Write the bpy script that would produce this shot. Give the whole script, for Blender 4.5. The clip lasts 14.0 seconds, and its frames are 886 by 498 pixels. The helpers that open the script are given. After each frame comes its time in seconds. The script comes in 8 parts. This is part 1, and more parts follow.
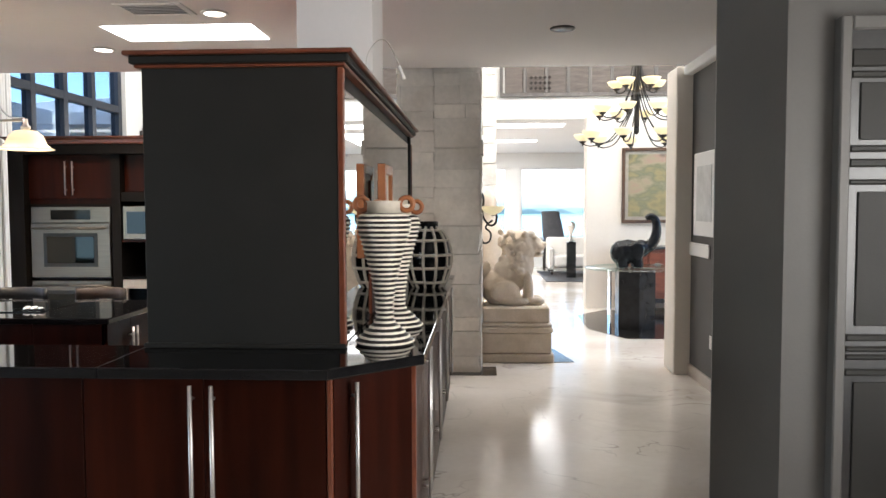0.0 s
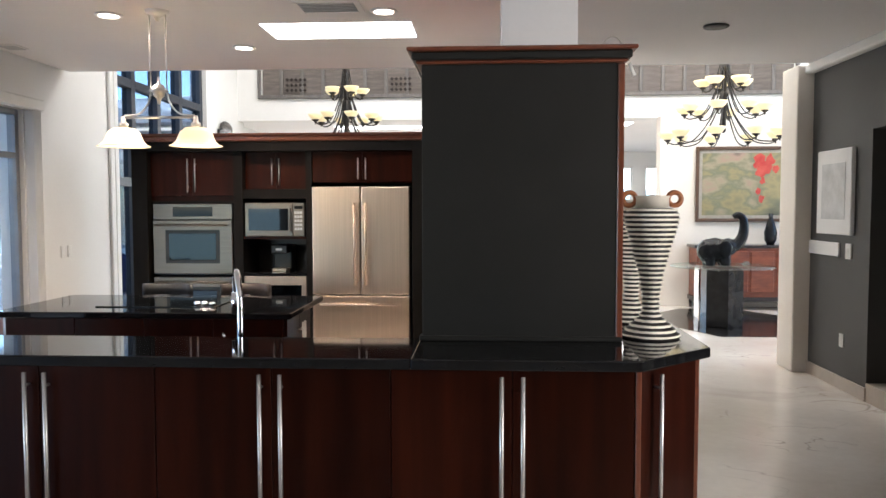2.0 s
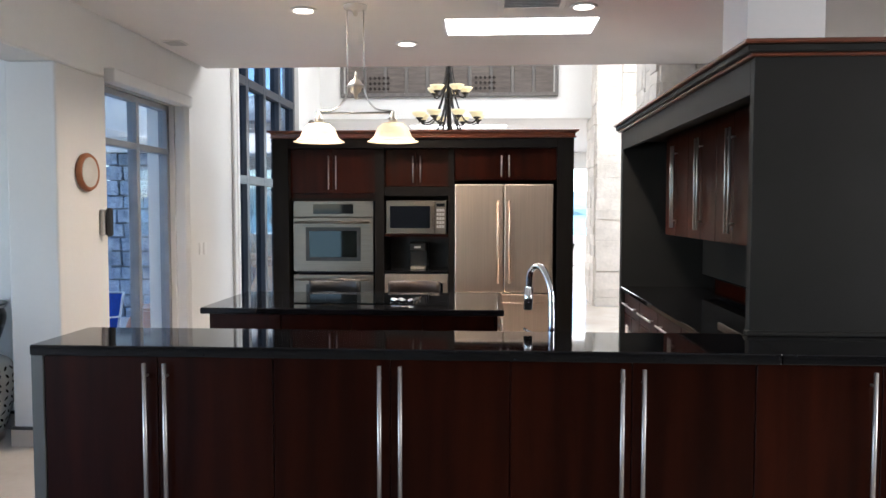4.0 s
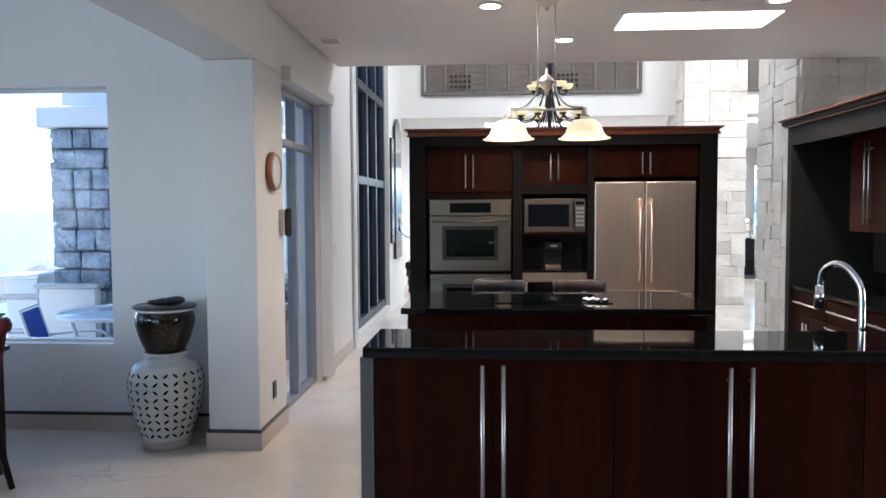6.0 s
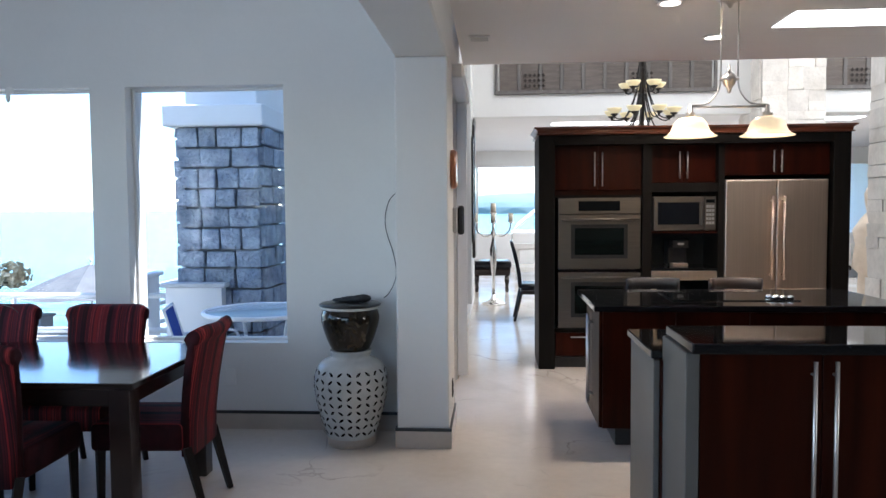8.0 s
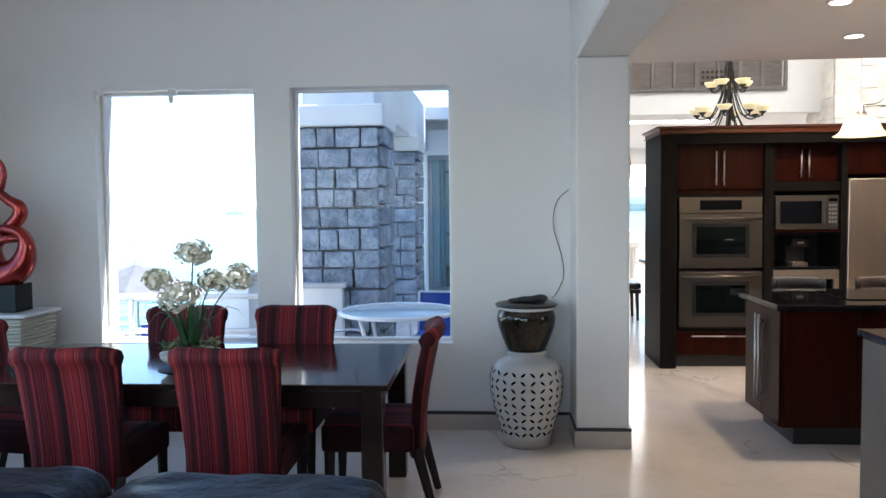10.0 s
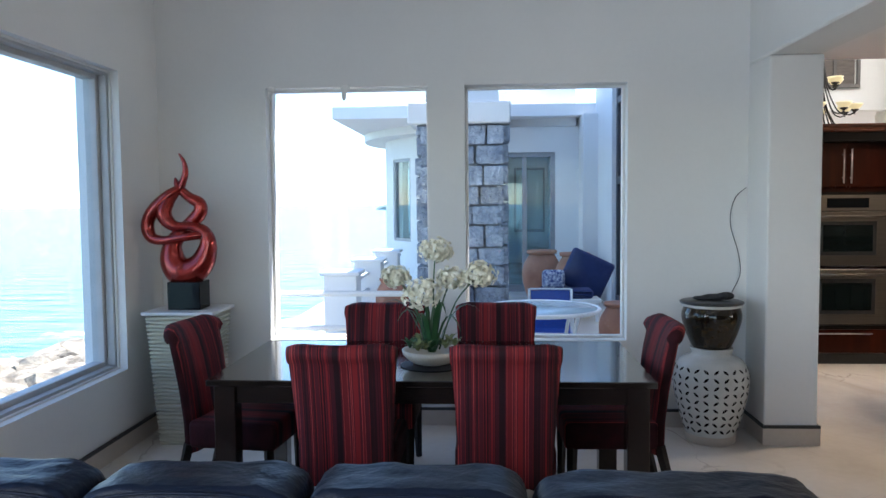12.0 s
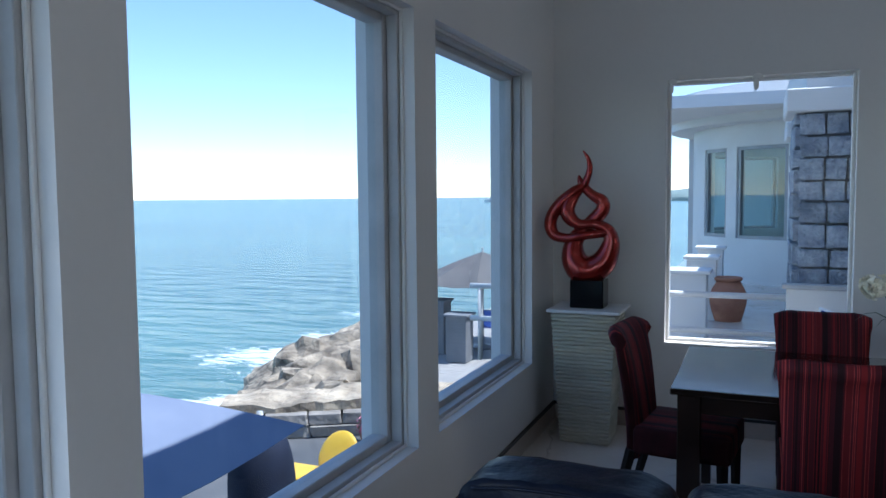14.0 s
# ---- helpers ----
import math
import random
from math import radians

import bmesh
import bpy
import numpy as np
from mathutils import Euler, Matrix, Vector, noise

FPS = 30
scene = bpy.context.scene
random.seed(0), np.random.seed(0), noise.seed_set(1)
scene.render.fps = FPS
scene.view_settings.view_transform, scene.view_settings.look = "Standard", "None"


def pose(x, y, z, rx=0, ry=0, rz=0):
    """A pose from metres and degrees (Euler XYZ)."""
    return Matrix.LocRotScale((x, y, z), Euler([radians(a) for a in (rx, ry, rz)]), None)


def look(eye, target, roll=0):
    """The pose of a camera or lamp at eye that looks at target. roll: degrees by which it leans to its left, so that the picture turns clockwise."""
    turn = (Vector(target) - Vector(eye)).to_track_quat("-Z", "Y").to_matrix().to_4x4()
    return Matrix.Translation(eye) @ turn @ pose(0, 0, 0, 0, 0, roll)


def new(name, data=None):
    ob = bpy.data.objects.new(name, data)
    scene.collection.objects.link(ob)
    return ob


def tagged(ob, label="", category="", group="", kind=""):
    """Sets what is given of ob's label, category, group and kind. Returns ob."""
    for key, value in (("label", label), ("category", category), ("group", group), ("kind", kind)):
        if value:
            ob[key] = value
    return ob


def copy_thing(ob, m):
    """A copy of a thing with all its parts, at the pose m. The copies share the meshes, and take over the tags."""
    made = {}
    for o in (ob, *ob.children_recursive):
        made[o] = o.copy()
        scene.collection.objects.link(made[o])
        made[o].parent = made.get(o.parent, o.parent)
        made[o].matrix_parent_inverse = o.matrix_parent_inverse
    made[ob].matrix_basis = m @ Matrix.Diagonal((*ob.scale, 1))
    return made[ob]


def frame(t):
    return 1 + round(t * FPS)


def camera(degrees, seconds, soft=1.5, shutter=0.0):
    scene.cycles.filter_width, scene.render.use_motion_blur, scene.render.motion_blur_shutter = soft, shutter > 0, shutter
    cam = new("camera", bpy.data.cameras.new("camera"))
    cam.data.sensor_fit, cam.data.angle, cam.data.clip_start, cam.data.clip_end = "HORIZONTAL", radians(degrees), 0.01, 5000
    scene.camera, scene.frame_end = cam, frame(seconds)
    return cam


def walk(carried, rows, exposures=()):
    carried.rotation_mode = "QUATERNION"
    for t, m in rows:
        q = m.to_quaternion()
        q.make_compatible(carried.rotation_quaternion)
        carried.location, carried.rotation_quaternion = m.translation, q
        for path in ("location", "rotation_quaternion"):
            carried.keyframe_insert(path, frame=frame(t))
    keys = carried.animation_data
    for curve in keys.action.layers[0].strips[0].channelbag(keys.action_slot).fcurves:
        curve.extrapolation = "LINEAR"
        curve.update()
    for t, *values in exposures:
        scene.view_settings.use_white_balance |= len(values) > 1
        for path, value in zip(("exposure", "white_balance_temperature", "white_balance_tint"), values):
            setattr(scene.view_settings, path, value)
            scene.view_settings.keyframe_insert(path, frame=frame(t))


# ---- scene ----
cam = camera(60.3, 14.0)
PATH = [
    (0, (4.208, -6.958, 1.576), (4.11, -4.964, 1.468), -0.2),
    (0.5, (3.966, -6.982, 1.571), (3.865, -4.988, 1.464), -0.2),
    (1, (3.694, -7.005, 1.573), (3.591, -5.01, 1.465), -0.1),
    (1.5, (3.428, -7.036, 1.561), (3.321, -5.042, 1.454), -0.2),
    (2, (3.127, -7.052, 1.559), (3.018, -5.058, 1.45), -0.1),
    (2.5, (2.843, -7.059, 1.558), (2.73, -5.065, 1.449), -0.0),
    (3, (2.528, -7.081, 1.557), (2.411, -5.088, 1.447), 0.0),
    (3.2, (2.386, -7.098, 1.548), (2.272, -5.104, 1.44), -0.0),
    (5.3, (1.027, -7.077, 1.524), (0.901, -5.084, 1.418), -0.0),
    (5.5, (0.918, -7.081, 1.535), (0.786, -5.088, 1.423), -0.2),
    (6, (0.598, -7.089, 1.527), (0.465, -5.096, 1.418), -0.3),
    (6.5, (0.318, -7.118, 1.529), (0.182, -5.125, 1.418), -0.3),
    (7, (-0.016, -7.12, 1.526), (-0.149, -5.128, 1.414), -0.3),
    (7.5, (-0.299, -7.143, 1.526), (-0.433, -5.151, 1.414), -0.3),
    (8, (-0.599, -7.157, 1.519), (-0.731, -5.165, 1.41), -0.4),
    (10.5, (-2.024, -7.254, 1.538), (-2.154, -5.261, 1.426), -0.6),
    (11, (-2.318, -7.278, 1.533), (-2.449, -5.285, 1.423), -0.6),
    (11.5, (-2.6, -7.286, 1.522), (-2.731, -5.293, 1.414), -0.6),
    (12, (-2.95, -7.305, 1.549), (-3.07, -5.312, 1.43), -0.5),
    (12.5, (-3.213, -7.32, 1.602), (-3.397, -5.333, 1.463), -0.6),
    (13, (-3.445, -7.342, 1.625), (-3.795, -5.378, 1.479), -0.7),
    (13.5, (-3.706, -7.364, 1.604), (-4.244, -5.442, 1.467), -0.6),
    (14, (-3.906, -7.365, 1.602), (-4.671, -5.522, 1.465), -0.5),
]
EXPOSURES = [(0, 2.52, 6150, 10), (3, 2.55, 5950, 10), (5.5, 2.25, 5650, 10), (6.5, 2.2, 5600, 10), (8, 2.1, 5700, 10), (11, 2.4, 6200, 10), (12.5, 1.9, 6000, 10), (13.5, 1.22, 5700, 10), (14, 1.0, 5650, 10)]
walk(cam, [(t, look(eye, target, roll)) for t, eye, target, roll in PATH], EXPOSURES)

# ---- light ----
SUN_AZ, SUN_EL = radians(70), radians(67)  # azimuth from +y towards +x
world = bpy.data.worlds.new("world")
scene.world = world
world.use_nodes = True
wn = world.node_tree
sky = wn.nodes.new("ShaderNodeTexSky")
sky.sky_type, sky.sun_disc = "NISHITA", False
sky.sun_elevation, sky.sun_rotation = SUN_EL, SUN_AZ
sky.air_density, sky.dust_density, sky.ozone_density = 0.95, 0.0, 2.4
background = wn.nodes["Background"]
wn.links.new(sky.outputs[0], background.inputs[0])
background.inputs[1].default_value = 0.12
sun_data = bpy.data.lights.new("sun", "SUN")
sun_data.energy, sun_data.angle, sun_data.color = 3.5, radians(0.5), (1.0, 0.95, 0.88)
sun = new("sun", sun_data)
sun_dir = Vector((math.sin(SUN_AZ) * math.cos(SUN_EL), math.cos(SUN_AZ) * math.cos(SUN_EL), math.sin(SUN_EL)))
sun.matrix_world = look(sun_dir * 60, (0, 0, 0))


def area_lamp(name, eye, target, width, height, power, color):
    data = bpy.data.lights.new(name, "AREA")
    data.shape, data.size, data.size_y, data.energy, data.color = "RECTANGLE", width, height, power, color
    ob = new(name, data)
    ob.matrix_world = look(eye, target)
    return ob


# fill lamps added under hall and living room ceilings, hidden by the kitchen ceiling
area_lamp("overhead_fill", (1.3, 2.8, 5.15), (1.3, 2.8, 0), 3.6, 3.0, 34, (1.0, 0.95, 0.88))
area_lamp("overhead_fill", (6.2, 2.8, 5.15), (6.2, 2.8, 0), 4.2, 3.0, 58, (1.0, 0.95, 0.88))
area_lamp("overhead_fill", (3.0, 9.6, 2.94), (3.0, 9.6, 0), 5.5, 5.0, 75, (1.0, 0.97, 0.93))
# fill lamps added in the sea windows beside and behind the camera's way
area_lamp("window_light", (-5.3, -7.2, 1.46), (0, -7.2, 1.3), 1.4, 1.75, 15, (0.92, 0.96, 1.0))
area_lamp("window_light", (-5.3, -8.75, 1.46), (0, -8.75, 1.3), 1.0, 1.75, 13, (0.92, 0.96, 1.0))
# fill lamp added in an unseen garden window, to light the bar's right
area_lamp("window_light", (6.36, -5.6, 1.55), (0, -5.6, 1.4), 1.5, 1.2, 18, (1.0, 0.92, 0.82))

# the lit downlights and pendant bulbs that the kitchen shows
for lx, ly in ((2.455, -1.925), (1.164, -0.844), (0.578, -1.931)):
    lamp = area_lamp("downlight_bulb", (lx, ly, 2.845), (lx, ly, 0), 0.12, 0.12, 5.0, (1.0, 0.80, 0.60))
    lamp.data.shape, lamp.data.spread = "DISK", radians(140)
for lx in (0.697, 1.193):
    bulb = bpy.data.lights.new("pendant_bulb", "POINT")
    bulb.energy, bulb.color, bulb.shadow_soft_size = 0.8, (1.0, 0.74, 0.46), 0.03
    new("pendant_bulb", bulb).location = (lx, -2.0, 1.955)

# ---- materials ----
def material(name):
    m = bpy.data.materials.new(name)
    m.use_nodes = True
    return m, m.node_tree.nodes, m.node_tree.links, m.node_tree.nodes["Principled BSDF"]


def rgb(c):
    return (*c, 1.0) if len(c) == 3 else c


def surface(name, a, b=None, scale=4.0, stretch=(1, 1, 1), rough=0.5, rough_var=0.0, metal=0.0, bump=0.0, bump_scale=60.0,
            fine=0.0, bump_dist=0.01, coat=0.0, local=False, island=0.0, object_random=0.0, specular=0.5, detail=5.0):
    """A two-scale noise surface: a and b mixed by broad noise, fine grain, bump, and a tone that differs piece by piece."""
    m, nodes, links, shader = material(name)
    b = b or a
    if local:
        coords = nodes.new("ShaderNodeTexCoord").outputs["Object"]
    else:
        coords = nodes.new("ShaderNodeNewGeometry").outputs["Position"]
    mapping = nodes.new("ShaderNodeMapping")
    mapping.inputs["Scale"].default_value = stretch
    links.new(coords, mapping.inputs["Vector"])
    broad = nodes.new("ShaderNodeTexNoise")
    broad.inputs["Scale"].default_value, broad.inputs["Detail"].default_value = scale, detail
    links.new(mapping.outputs[0], broad.inputs["Vector"])
    ramp = nodes.new("ShaderNodeValToRGB")
    ramp.color_ramp.elements[0].position, ramp.color_ramp.elements[1].position = 0.3, 0.7
    ramp.color_ramp.elements[0].color, ramp.color_ramp.elements[1].color = rgb(a), rgb(b)
    links.new(broad.outputs["Fac"], ramp.inputs[0])
    color = ramp.outputs[0]
    grain = nodes.new("ShaderNodeTexNoise")
    grain.inputs["Scale"].default_value, grain.inputs["Detail"].default_value = bump_scale, 4
    links.new(mapping.outputs[0], grain.inputs["Vector"])
    if fine or island or object_random:
        hsv = nodes.new("ShaderNodeHueSaturation")
        links.new(color, hsv.inputs["Color"])
        value = None
        if fine:
            span = nodes.new("ShaderNodeMapRange")
            span.inputs["To Min"].default_value, span.inputs["To Max"].default_value = 1 - fine, 1 + fine
            links.new(grain.outputs["Fac"], span.inputs["Value"])
            value = span.outputs[0]
        for amount, source in ((island, "island"), (object_random, "object")):
            if amount:
                out = (nodes.new("ShaderNodeNewGeometry").outputs["Random Per Island"] if source == "island"
                       else nodes.new("ShaderNodeObjectInfo").outputs["Random"])
                span = nodes.new("ShaderNodeMapRange")
                span.inputs["To Min"].default_value, span.inputs["To Max"].default_value = 1 - amount, 1 + amount
                links.new(out, span.inputs["Value"])
                if value:
                    times = nodes.new("ShaderNodeMath")
                    times.operation = "MULTIPLY"
                    links.new(value, times.inputs[0])
                    links.new(span.outputs[0], times.inputs[1])
                    value = times.outputs[0]
                else:
                    value = span.outputs[0]
        links.new(value, hsv.inputs["Value"])
        color = hsv.outputs[0]
    links.new(color, shader.inputs["Base Color"])
    shader.inputs["Roughness"].default_value, shader.inputs["Metallic"].default_value = rough, metal
    shader.inputs["Specular IOR Level"].default_value = specular
    if rough_var:
        span = nodes.new("ShaderNodeMapRange")
        span.inputs["To Min"].default_value, span.inputs["To Max"].default_value = max(0.02, rough - rough_var), rough + rough_var
        links.new(broad.outputs["Fac"], span.inputs["Value"])
        links.new(span.outputs[0], shader.inputs["Roughness"])
    if coat:
        shader.inputs["Coat Weight"].default_value, shader.inputs["Coat Roughness"].default_value = coat, 0.08
    if bump:
        node = nodes.new("ShaderNodeBump")
        node.inputs["Strength"].default_value, node.inputs["Distance"].default_value = bump, bump_dist
        links.new(grain.outputs["Fac"], node.inputs["Height"])
        links.new(node.outputs[0], shader.inputs["Normal"])
    return m


def glass_material(name, tint=(1, 1, 1), gloss=0.04):
    m, nodes, links, shader = material(name)
    nodes.remove(shader)
    clear, shine, mix = nodes.new("ShaderNodeBsdfTransparent"), nodes.new("ShaderNodeBsdfGlossy"), nodes.new("ShaderNodeMixShader")
    clear.inputs["Color"].default_value, shine.inputs["Roughness"].default_value = rgb(tint), 0.0
    weight = nodes.new("ShaderNodeLayerWeight")
    power, span = nodes.new("ShaderNodeMath"), nodes.new("ShaderNodeMath")
    power.operation, power.inputs[1].default_value = "POWER", 5.0
    span.operation, span.inputs[1].default_value, span.inputs[2].default_value = "MULTIPLY_ADD", 0.6, gloss
    links.new(weight.outputs["Facing"], power.inputs[0])
    links.new(power.outputs[0], span.inputs[0])
    links.new(span.outputs[0], mix.inputs[0])
    links.new(clear.outputs[0], mix.inputs[1])
    links.new(shine.outputs[0], mix.inputs[2])
    links.new(mix.outputs[0], nodes["Material Output"].inputs["Surface"])
    return m


def glowing(name, color, strength):
    m, nodes, links, shader = material(name)
    shader.inputs["Base Color"].default_value = rgb(color)
    shader.inputs["Emission Color"].default_value, shader.inputs["Emission Strength"].default_value = rgb(color), strength
    shader.inputs["Roughness"].default_value = 0.4
    return m


M = {}
M["wall"] = surface("white_plaster", (0.70, 0.69, 0.67), (0.76, 0.75, 0.73), 0.8, rough=0.85, bump=0.08, bump_scale=35, fine=0.02)
M["ceiling"] = surface("ceiling_paint", (0.76, 0.74, 0.73), (0.80, 0.78, 0.77), 0.6, rough=0.9, bump=0.05, bump_scale=50, fine=0.02)
# Dark tone for unseen walls behind the camera, cuts bounce light on the bar.
M["taupe_wall"] = surface("bounce_cut_taupe", (0.12, 0.105, 0.09), (0.15, 0.13, 0.11), 1.0, rough=0.8, bump=0.06, bump_scale=60, fine=0.05)
M["cream"] = surface("cream_wall", (0.66, 0.60, 0.53), (0.72, 0.67, 0.60), 1.2, rough=0.8, bump=0.08, bump_scale=30, fine=0.03)
M["gray_wall"] = surface("charcoal_wall", (0.060, 0.058, 0.055), (0.075, 0.072, 0.068), 1.5, rough=0.6, bump=0.06, bump_scale=80, fine=0.06)
M["charcoal"] = surface("charcoal_panel", (0.0140, 0.0138, 0.0126), (0.0180, 0.0176, 0.0162), 3, rough=0.55, bump=0.05, bump_scale=160, fine=0.10, specular=0.2)
M["floor"] = surface("polished_limestone", (0.54, 0.475, 0.405), (0.74, 0.695, 0.64), 0.75, rough=0.17, rough_var=0.08, fine=0.06, bump_scale=18, detail=8)


def veined(m, scale, width, tint, strength):
    """Lays thin wandering veins over a stone's base colour, strong in some places and gone in others."""
    nodes, links = m.node_tree.nodes, m.node_tree.links
    socket = nodes["Principled BSDF"].inputs["Base Color"]
    under = socket.links[0].from_socket
    place = nodes.new("ShaderNodeNewGeometry").outputs["Position"]
    lines, patches = nodes.new("ShaderNodeTexNoise"), nodes.new("ShaderNodeTexNoise")
    lines.inputs["Scale"].default_value, lines.inputs["Detail"].default_value, lines.inputs["Distortion"].default_value = scale, 4, 1.2
    patches.inputs["Scale"].default_value, patches.inputs["Detail"].default_value = scale * 1.6, 3
    off, near, where, amount = (nodes.new("ShaderNodeMath"), nodes.new("ShaderNodeMapRange"), nodes.new("ShaderNodeMapRange"), nodes.new("ShaderNodeMath"))
    off.operation, off.inputs[1].default_value = "SUBTRACT", 0.5
    size = nodes.new("ShaderNodeMath")
    size.operation = "ABSOLUTE"
    near.inputs["From Min"].default_value, near.inputs["From Max"].default_value = width, 0.0
    where.inputs["From Min"].default_value, where.inputs["From Max"].default_value = 0.5, 0.66
    where.inputs["To Max"].default_value = strength
    amount.operation = "MULTIPLY"
    for node in (lines, patches):
        links.new(place, node.inputs["Vector"])
    links.new(lines.outputs["Fac"], off.inputs[0])
    links.new(off.outputs[0], size.inputs[0])
    links.new(size.outputs[0], near.inputs["Value"])
    links.new(patches.outputs["Fac"], where.inputs["Value"])
    links.new(near.outputs[0], amount.inputs[0])
    links.new(where.outputs[0], amount.inputs[1])
    mix = nodes.new("ShaderNodeMix")
    mix.data_type = "RGBA"
    links.new(amount.outputs[0], mix.inputs["Factor"])
    links.new(under, mix.inputs["A"])
    mix.inputs["B"].default_value = rgb(tint)
    links.new(mix.outputs["Result"], socket)


veined(M["floor"], 0.9, 0.012, (0.30, 0.26, 0.22), 0.8)
veined(M["floor"], 0.35, 0.05, (0.42, 0.36, 0.30), 0.5)
M["cherry"] = surface("dark_cherry_wood", (0.0125, 0.0022, 0.0010), (0.030, 0.0054, 0.0021), 2.2, (6, 6, 0.5), rough=0.30, bump=0.03, bump_scale=90, fine=0.15, object_random=0.15, specular=0.09)
M["cherry_trim"] = surface("cherry_trim", (0.10, 0.026, 0.012), (0.15, 0.042, 0.018), 5.0, (3, 3, 3), rough=0.3, bump=0.02, fine=0.15, coat=0.2)
M["granite"] = surface("black_granite", (0.004, 0.004, 0.005), (0.010, 0.010, 0.011), 30, rough=0.045, fine=0.3, bump_scale=250, specular=0.35)
M["steel"] = surface("brushed_steel", (0.64, 0.52, 0.42), (0.72, 0.59, 0.485), 4, (30, 30, 0.4), rough=0.36, metal=1.0, fine=0.05, bump=0.015, bump_scale=50)
M["unit_black"] = surface("black_stained_panel", (0.005, 0.0042, 0.0037), (0.009, 0.0075, 0.0065), 3, (6, 6, 0.6), rough=0.45, bump=0.03, fine=0.15, specular=0.1)
# Darker copy of brushed_steel: the ovens' weaker reflections are put into the colour.
M["oven_steel"] = surface("dimmed_brushed_steel", (0.185, 0.162, 0.138), (0.24, 0.21, 0.18), 4, (0.6, 60, 60), rough=0.34, metal=1.0, fine=0.05, bump=0.015, bump_scale=50)
M["nickel"] = surface("satin_nickel", (0.58, 0.56, 0.54), None, 5, rough=0.42, metal=1.0)
M["chrome"] = surface("chrome", (0.85, 0.86, 0.88), None, 5, rough=0.05, metal=1.0)
M["black_glass"] = surface("black_glass", (0.005, 0.006, 0.007), None, 5, rough=0.05, specular=0.2)
M["oven_glass"] = surface("dark_oven_glass", (0.003, 0.005, 0.005), (0.004, 0.007, 0.007), 6, rough=0.03, specular=0.5)
M["microwave_glass"] = surface("dark_microwave_glass", (0.003, 0.004, 0.006), (0.004, 0.005, 0.008), 6, rough=0.03, specular=0.5)
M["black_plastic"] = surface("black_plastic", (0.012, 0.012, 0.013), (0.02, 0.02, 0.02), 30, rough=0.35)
M["black_wood"] = surface("espresso_wood", (0.012, 0.007, 0.006), (0.022, 0.012, 0.009), 4, (8, 1, 8), rough=0.22, fine=0.2, bump=0.02, coat=0.2)
M["iron"] = surface("dark_iron", (0.035, 0.032, 0.032), (0.06, 0.055, 0.05), 20, rough=0.5, metal=0.6)
M["alu"] = surface("anodised_aluminium", (0.26, 0.27, 0.29), (0.32, 0.33, 0.35), 6, rough=0.45, metal=0.5, fine=0.05)
M["navy_frame"] = surface("dark_navy_window_frame", (0.022, 0.028, 0.040), (0.032, 0.038, 0.052), 6, rough=0.4, fine=0.05)
M["alu_light"] = surface("grey_window_frame", (0.42, 0.42, 0.42), (0.50, 0.50, 0.50), 6, rough=0.5, fine=0.04)
M["white_paint"] = surface("white_painted_wood", (0.72, 0.71, 0.69), (0.78, 0.77, 0.75), 3, rough=0.5, fine=0.02)
M["skirting"] = surface("beige_stone_skirting", (0.44, 0.38, 0.32), (0.55, 0.48, 0.41), 2, rough=0.35, fine=0.06, bump_scale=25)
M["glass"] = glass_material("window_glass", (0.95, 0.98, 1.0), 0.008)
M["dark_glass"] = glass_material("tinted_glass", (0.55, 0.62, 0.68), 0.06)
M["lamp_glow"] = glowing("lit_downlight", (1.0, 0.88, 0.74), 1.2)
M["shade_glow"] = glowing("lit_alabaster_shade", (1.0, 0.76, 0.46), 0.14)
M["amber_glow"] = glowing("amber_glass_bowl", (0.95, 0.80, 0.48), 0.08)
M["stone"] = surface("pale_limestone", (0.62, 0.575, 0.515), (0.78, 0.735, 0.675), 3.5, rough=0.85, bump=0.7, bump_scale=20, fine=0.14, object_random=0.12)
M["mortar"] = surface("pale_mortar", (0.56, 0.52, 0.47), (0.62, 0.58, 0.53), 8, rough=0.95, bump=0.5, bump_scale=60)
# The blue of sky-lit shade is put into this grey stone's colour.
M["grey_stone"] = surface("shade_blue_stone", (0.19, 0.225, 0.285), (0.38, 0.42, 0.48), 7, rough=0.9, bump=1.0, bump_scale=30, bump_dist=0.04, fine=0.3, object_random=0.2)
M["dark_mortar"] = surface("dark_mortar", (0.20, 0.215, 0.24), (0.26, 0.275, 0.30), 8, rough=0.95, bump=0.5, bump_scale=60)


# ---- mesh helpers ----
def world_of(ob):
    m = ob.matrix_parent_inverse @ ob.matrix_basis if ob.parent else ob.matrix_basis
    return world_of(ob.parent) @ m if ob.parent else m.copy()


def thing(name, at, label, category, group="", kind=""):
    ob = new(name)
    ob.empty_display_size = 0.1
    ob.location = at
    return tagged(ob, label, category, group, kind)


def mesh_of(name, bm, mat, smooth=False):
    me = bpy.data.meshes.new(name)
    if smooth:
        for f in bm.faces:
            f.smooth = True
    bm.to_mesh(me)
    bm.free()
    if mat:
        me.materials.append(mat)
    return me


def part(name, bm, mat, parent=None, label="", smooth=False):
    """Links a bmesh, built in world coordinates, as one mesh object under a thing or a part."""
    ob = new(name, mesh_of(name, bm, mat, smooth))
    if parent:
        ob.parent = parent
        ob.matrix_parent_inverse = world_of(parent).inverted()
    if label:
        ob["label"] = label
    return ob


def solid(name, bm, mat, label, category, group="", kind="", smooth=False):
    return tagged(part(name, bm, mat, None, "", smooth), label, category, group, kind)


def setting(name, bm, mat, label, category="", smooth=False):
    return tagged(part(name, bm, mat, None, "", smooth), label, category, "", "structure")


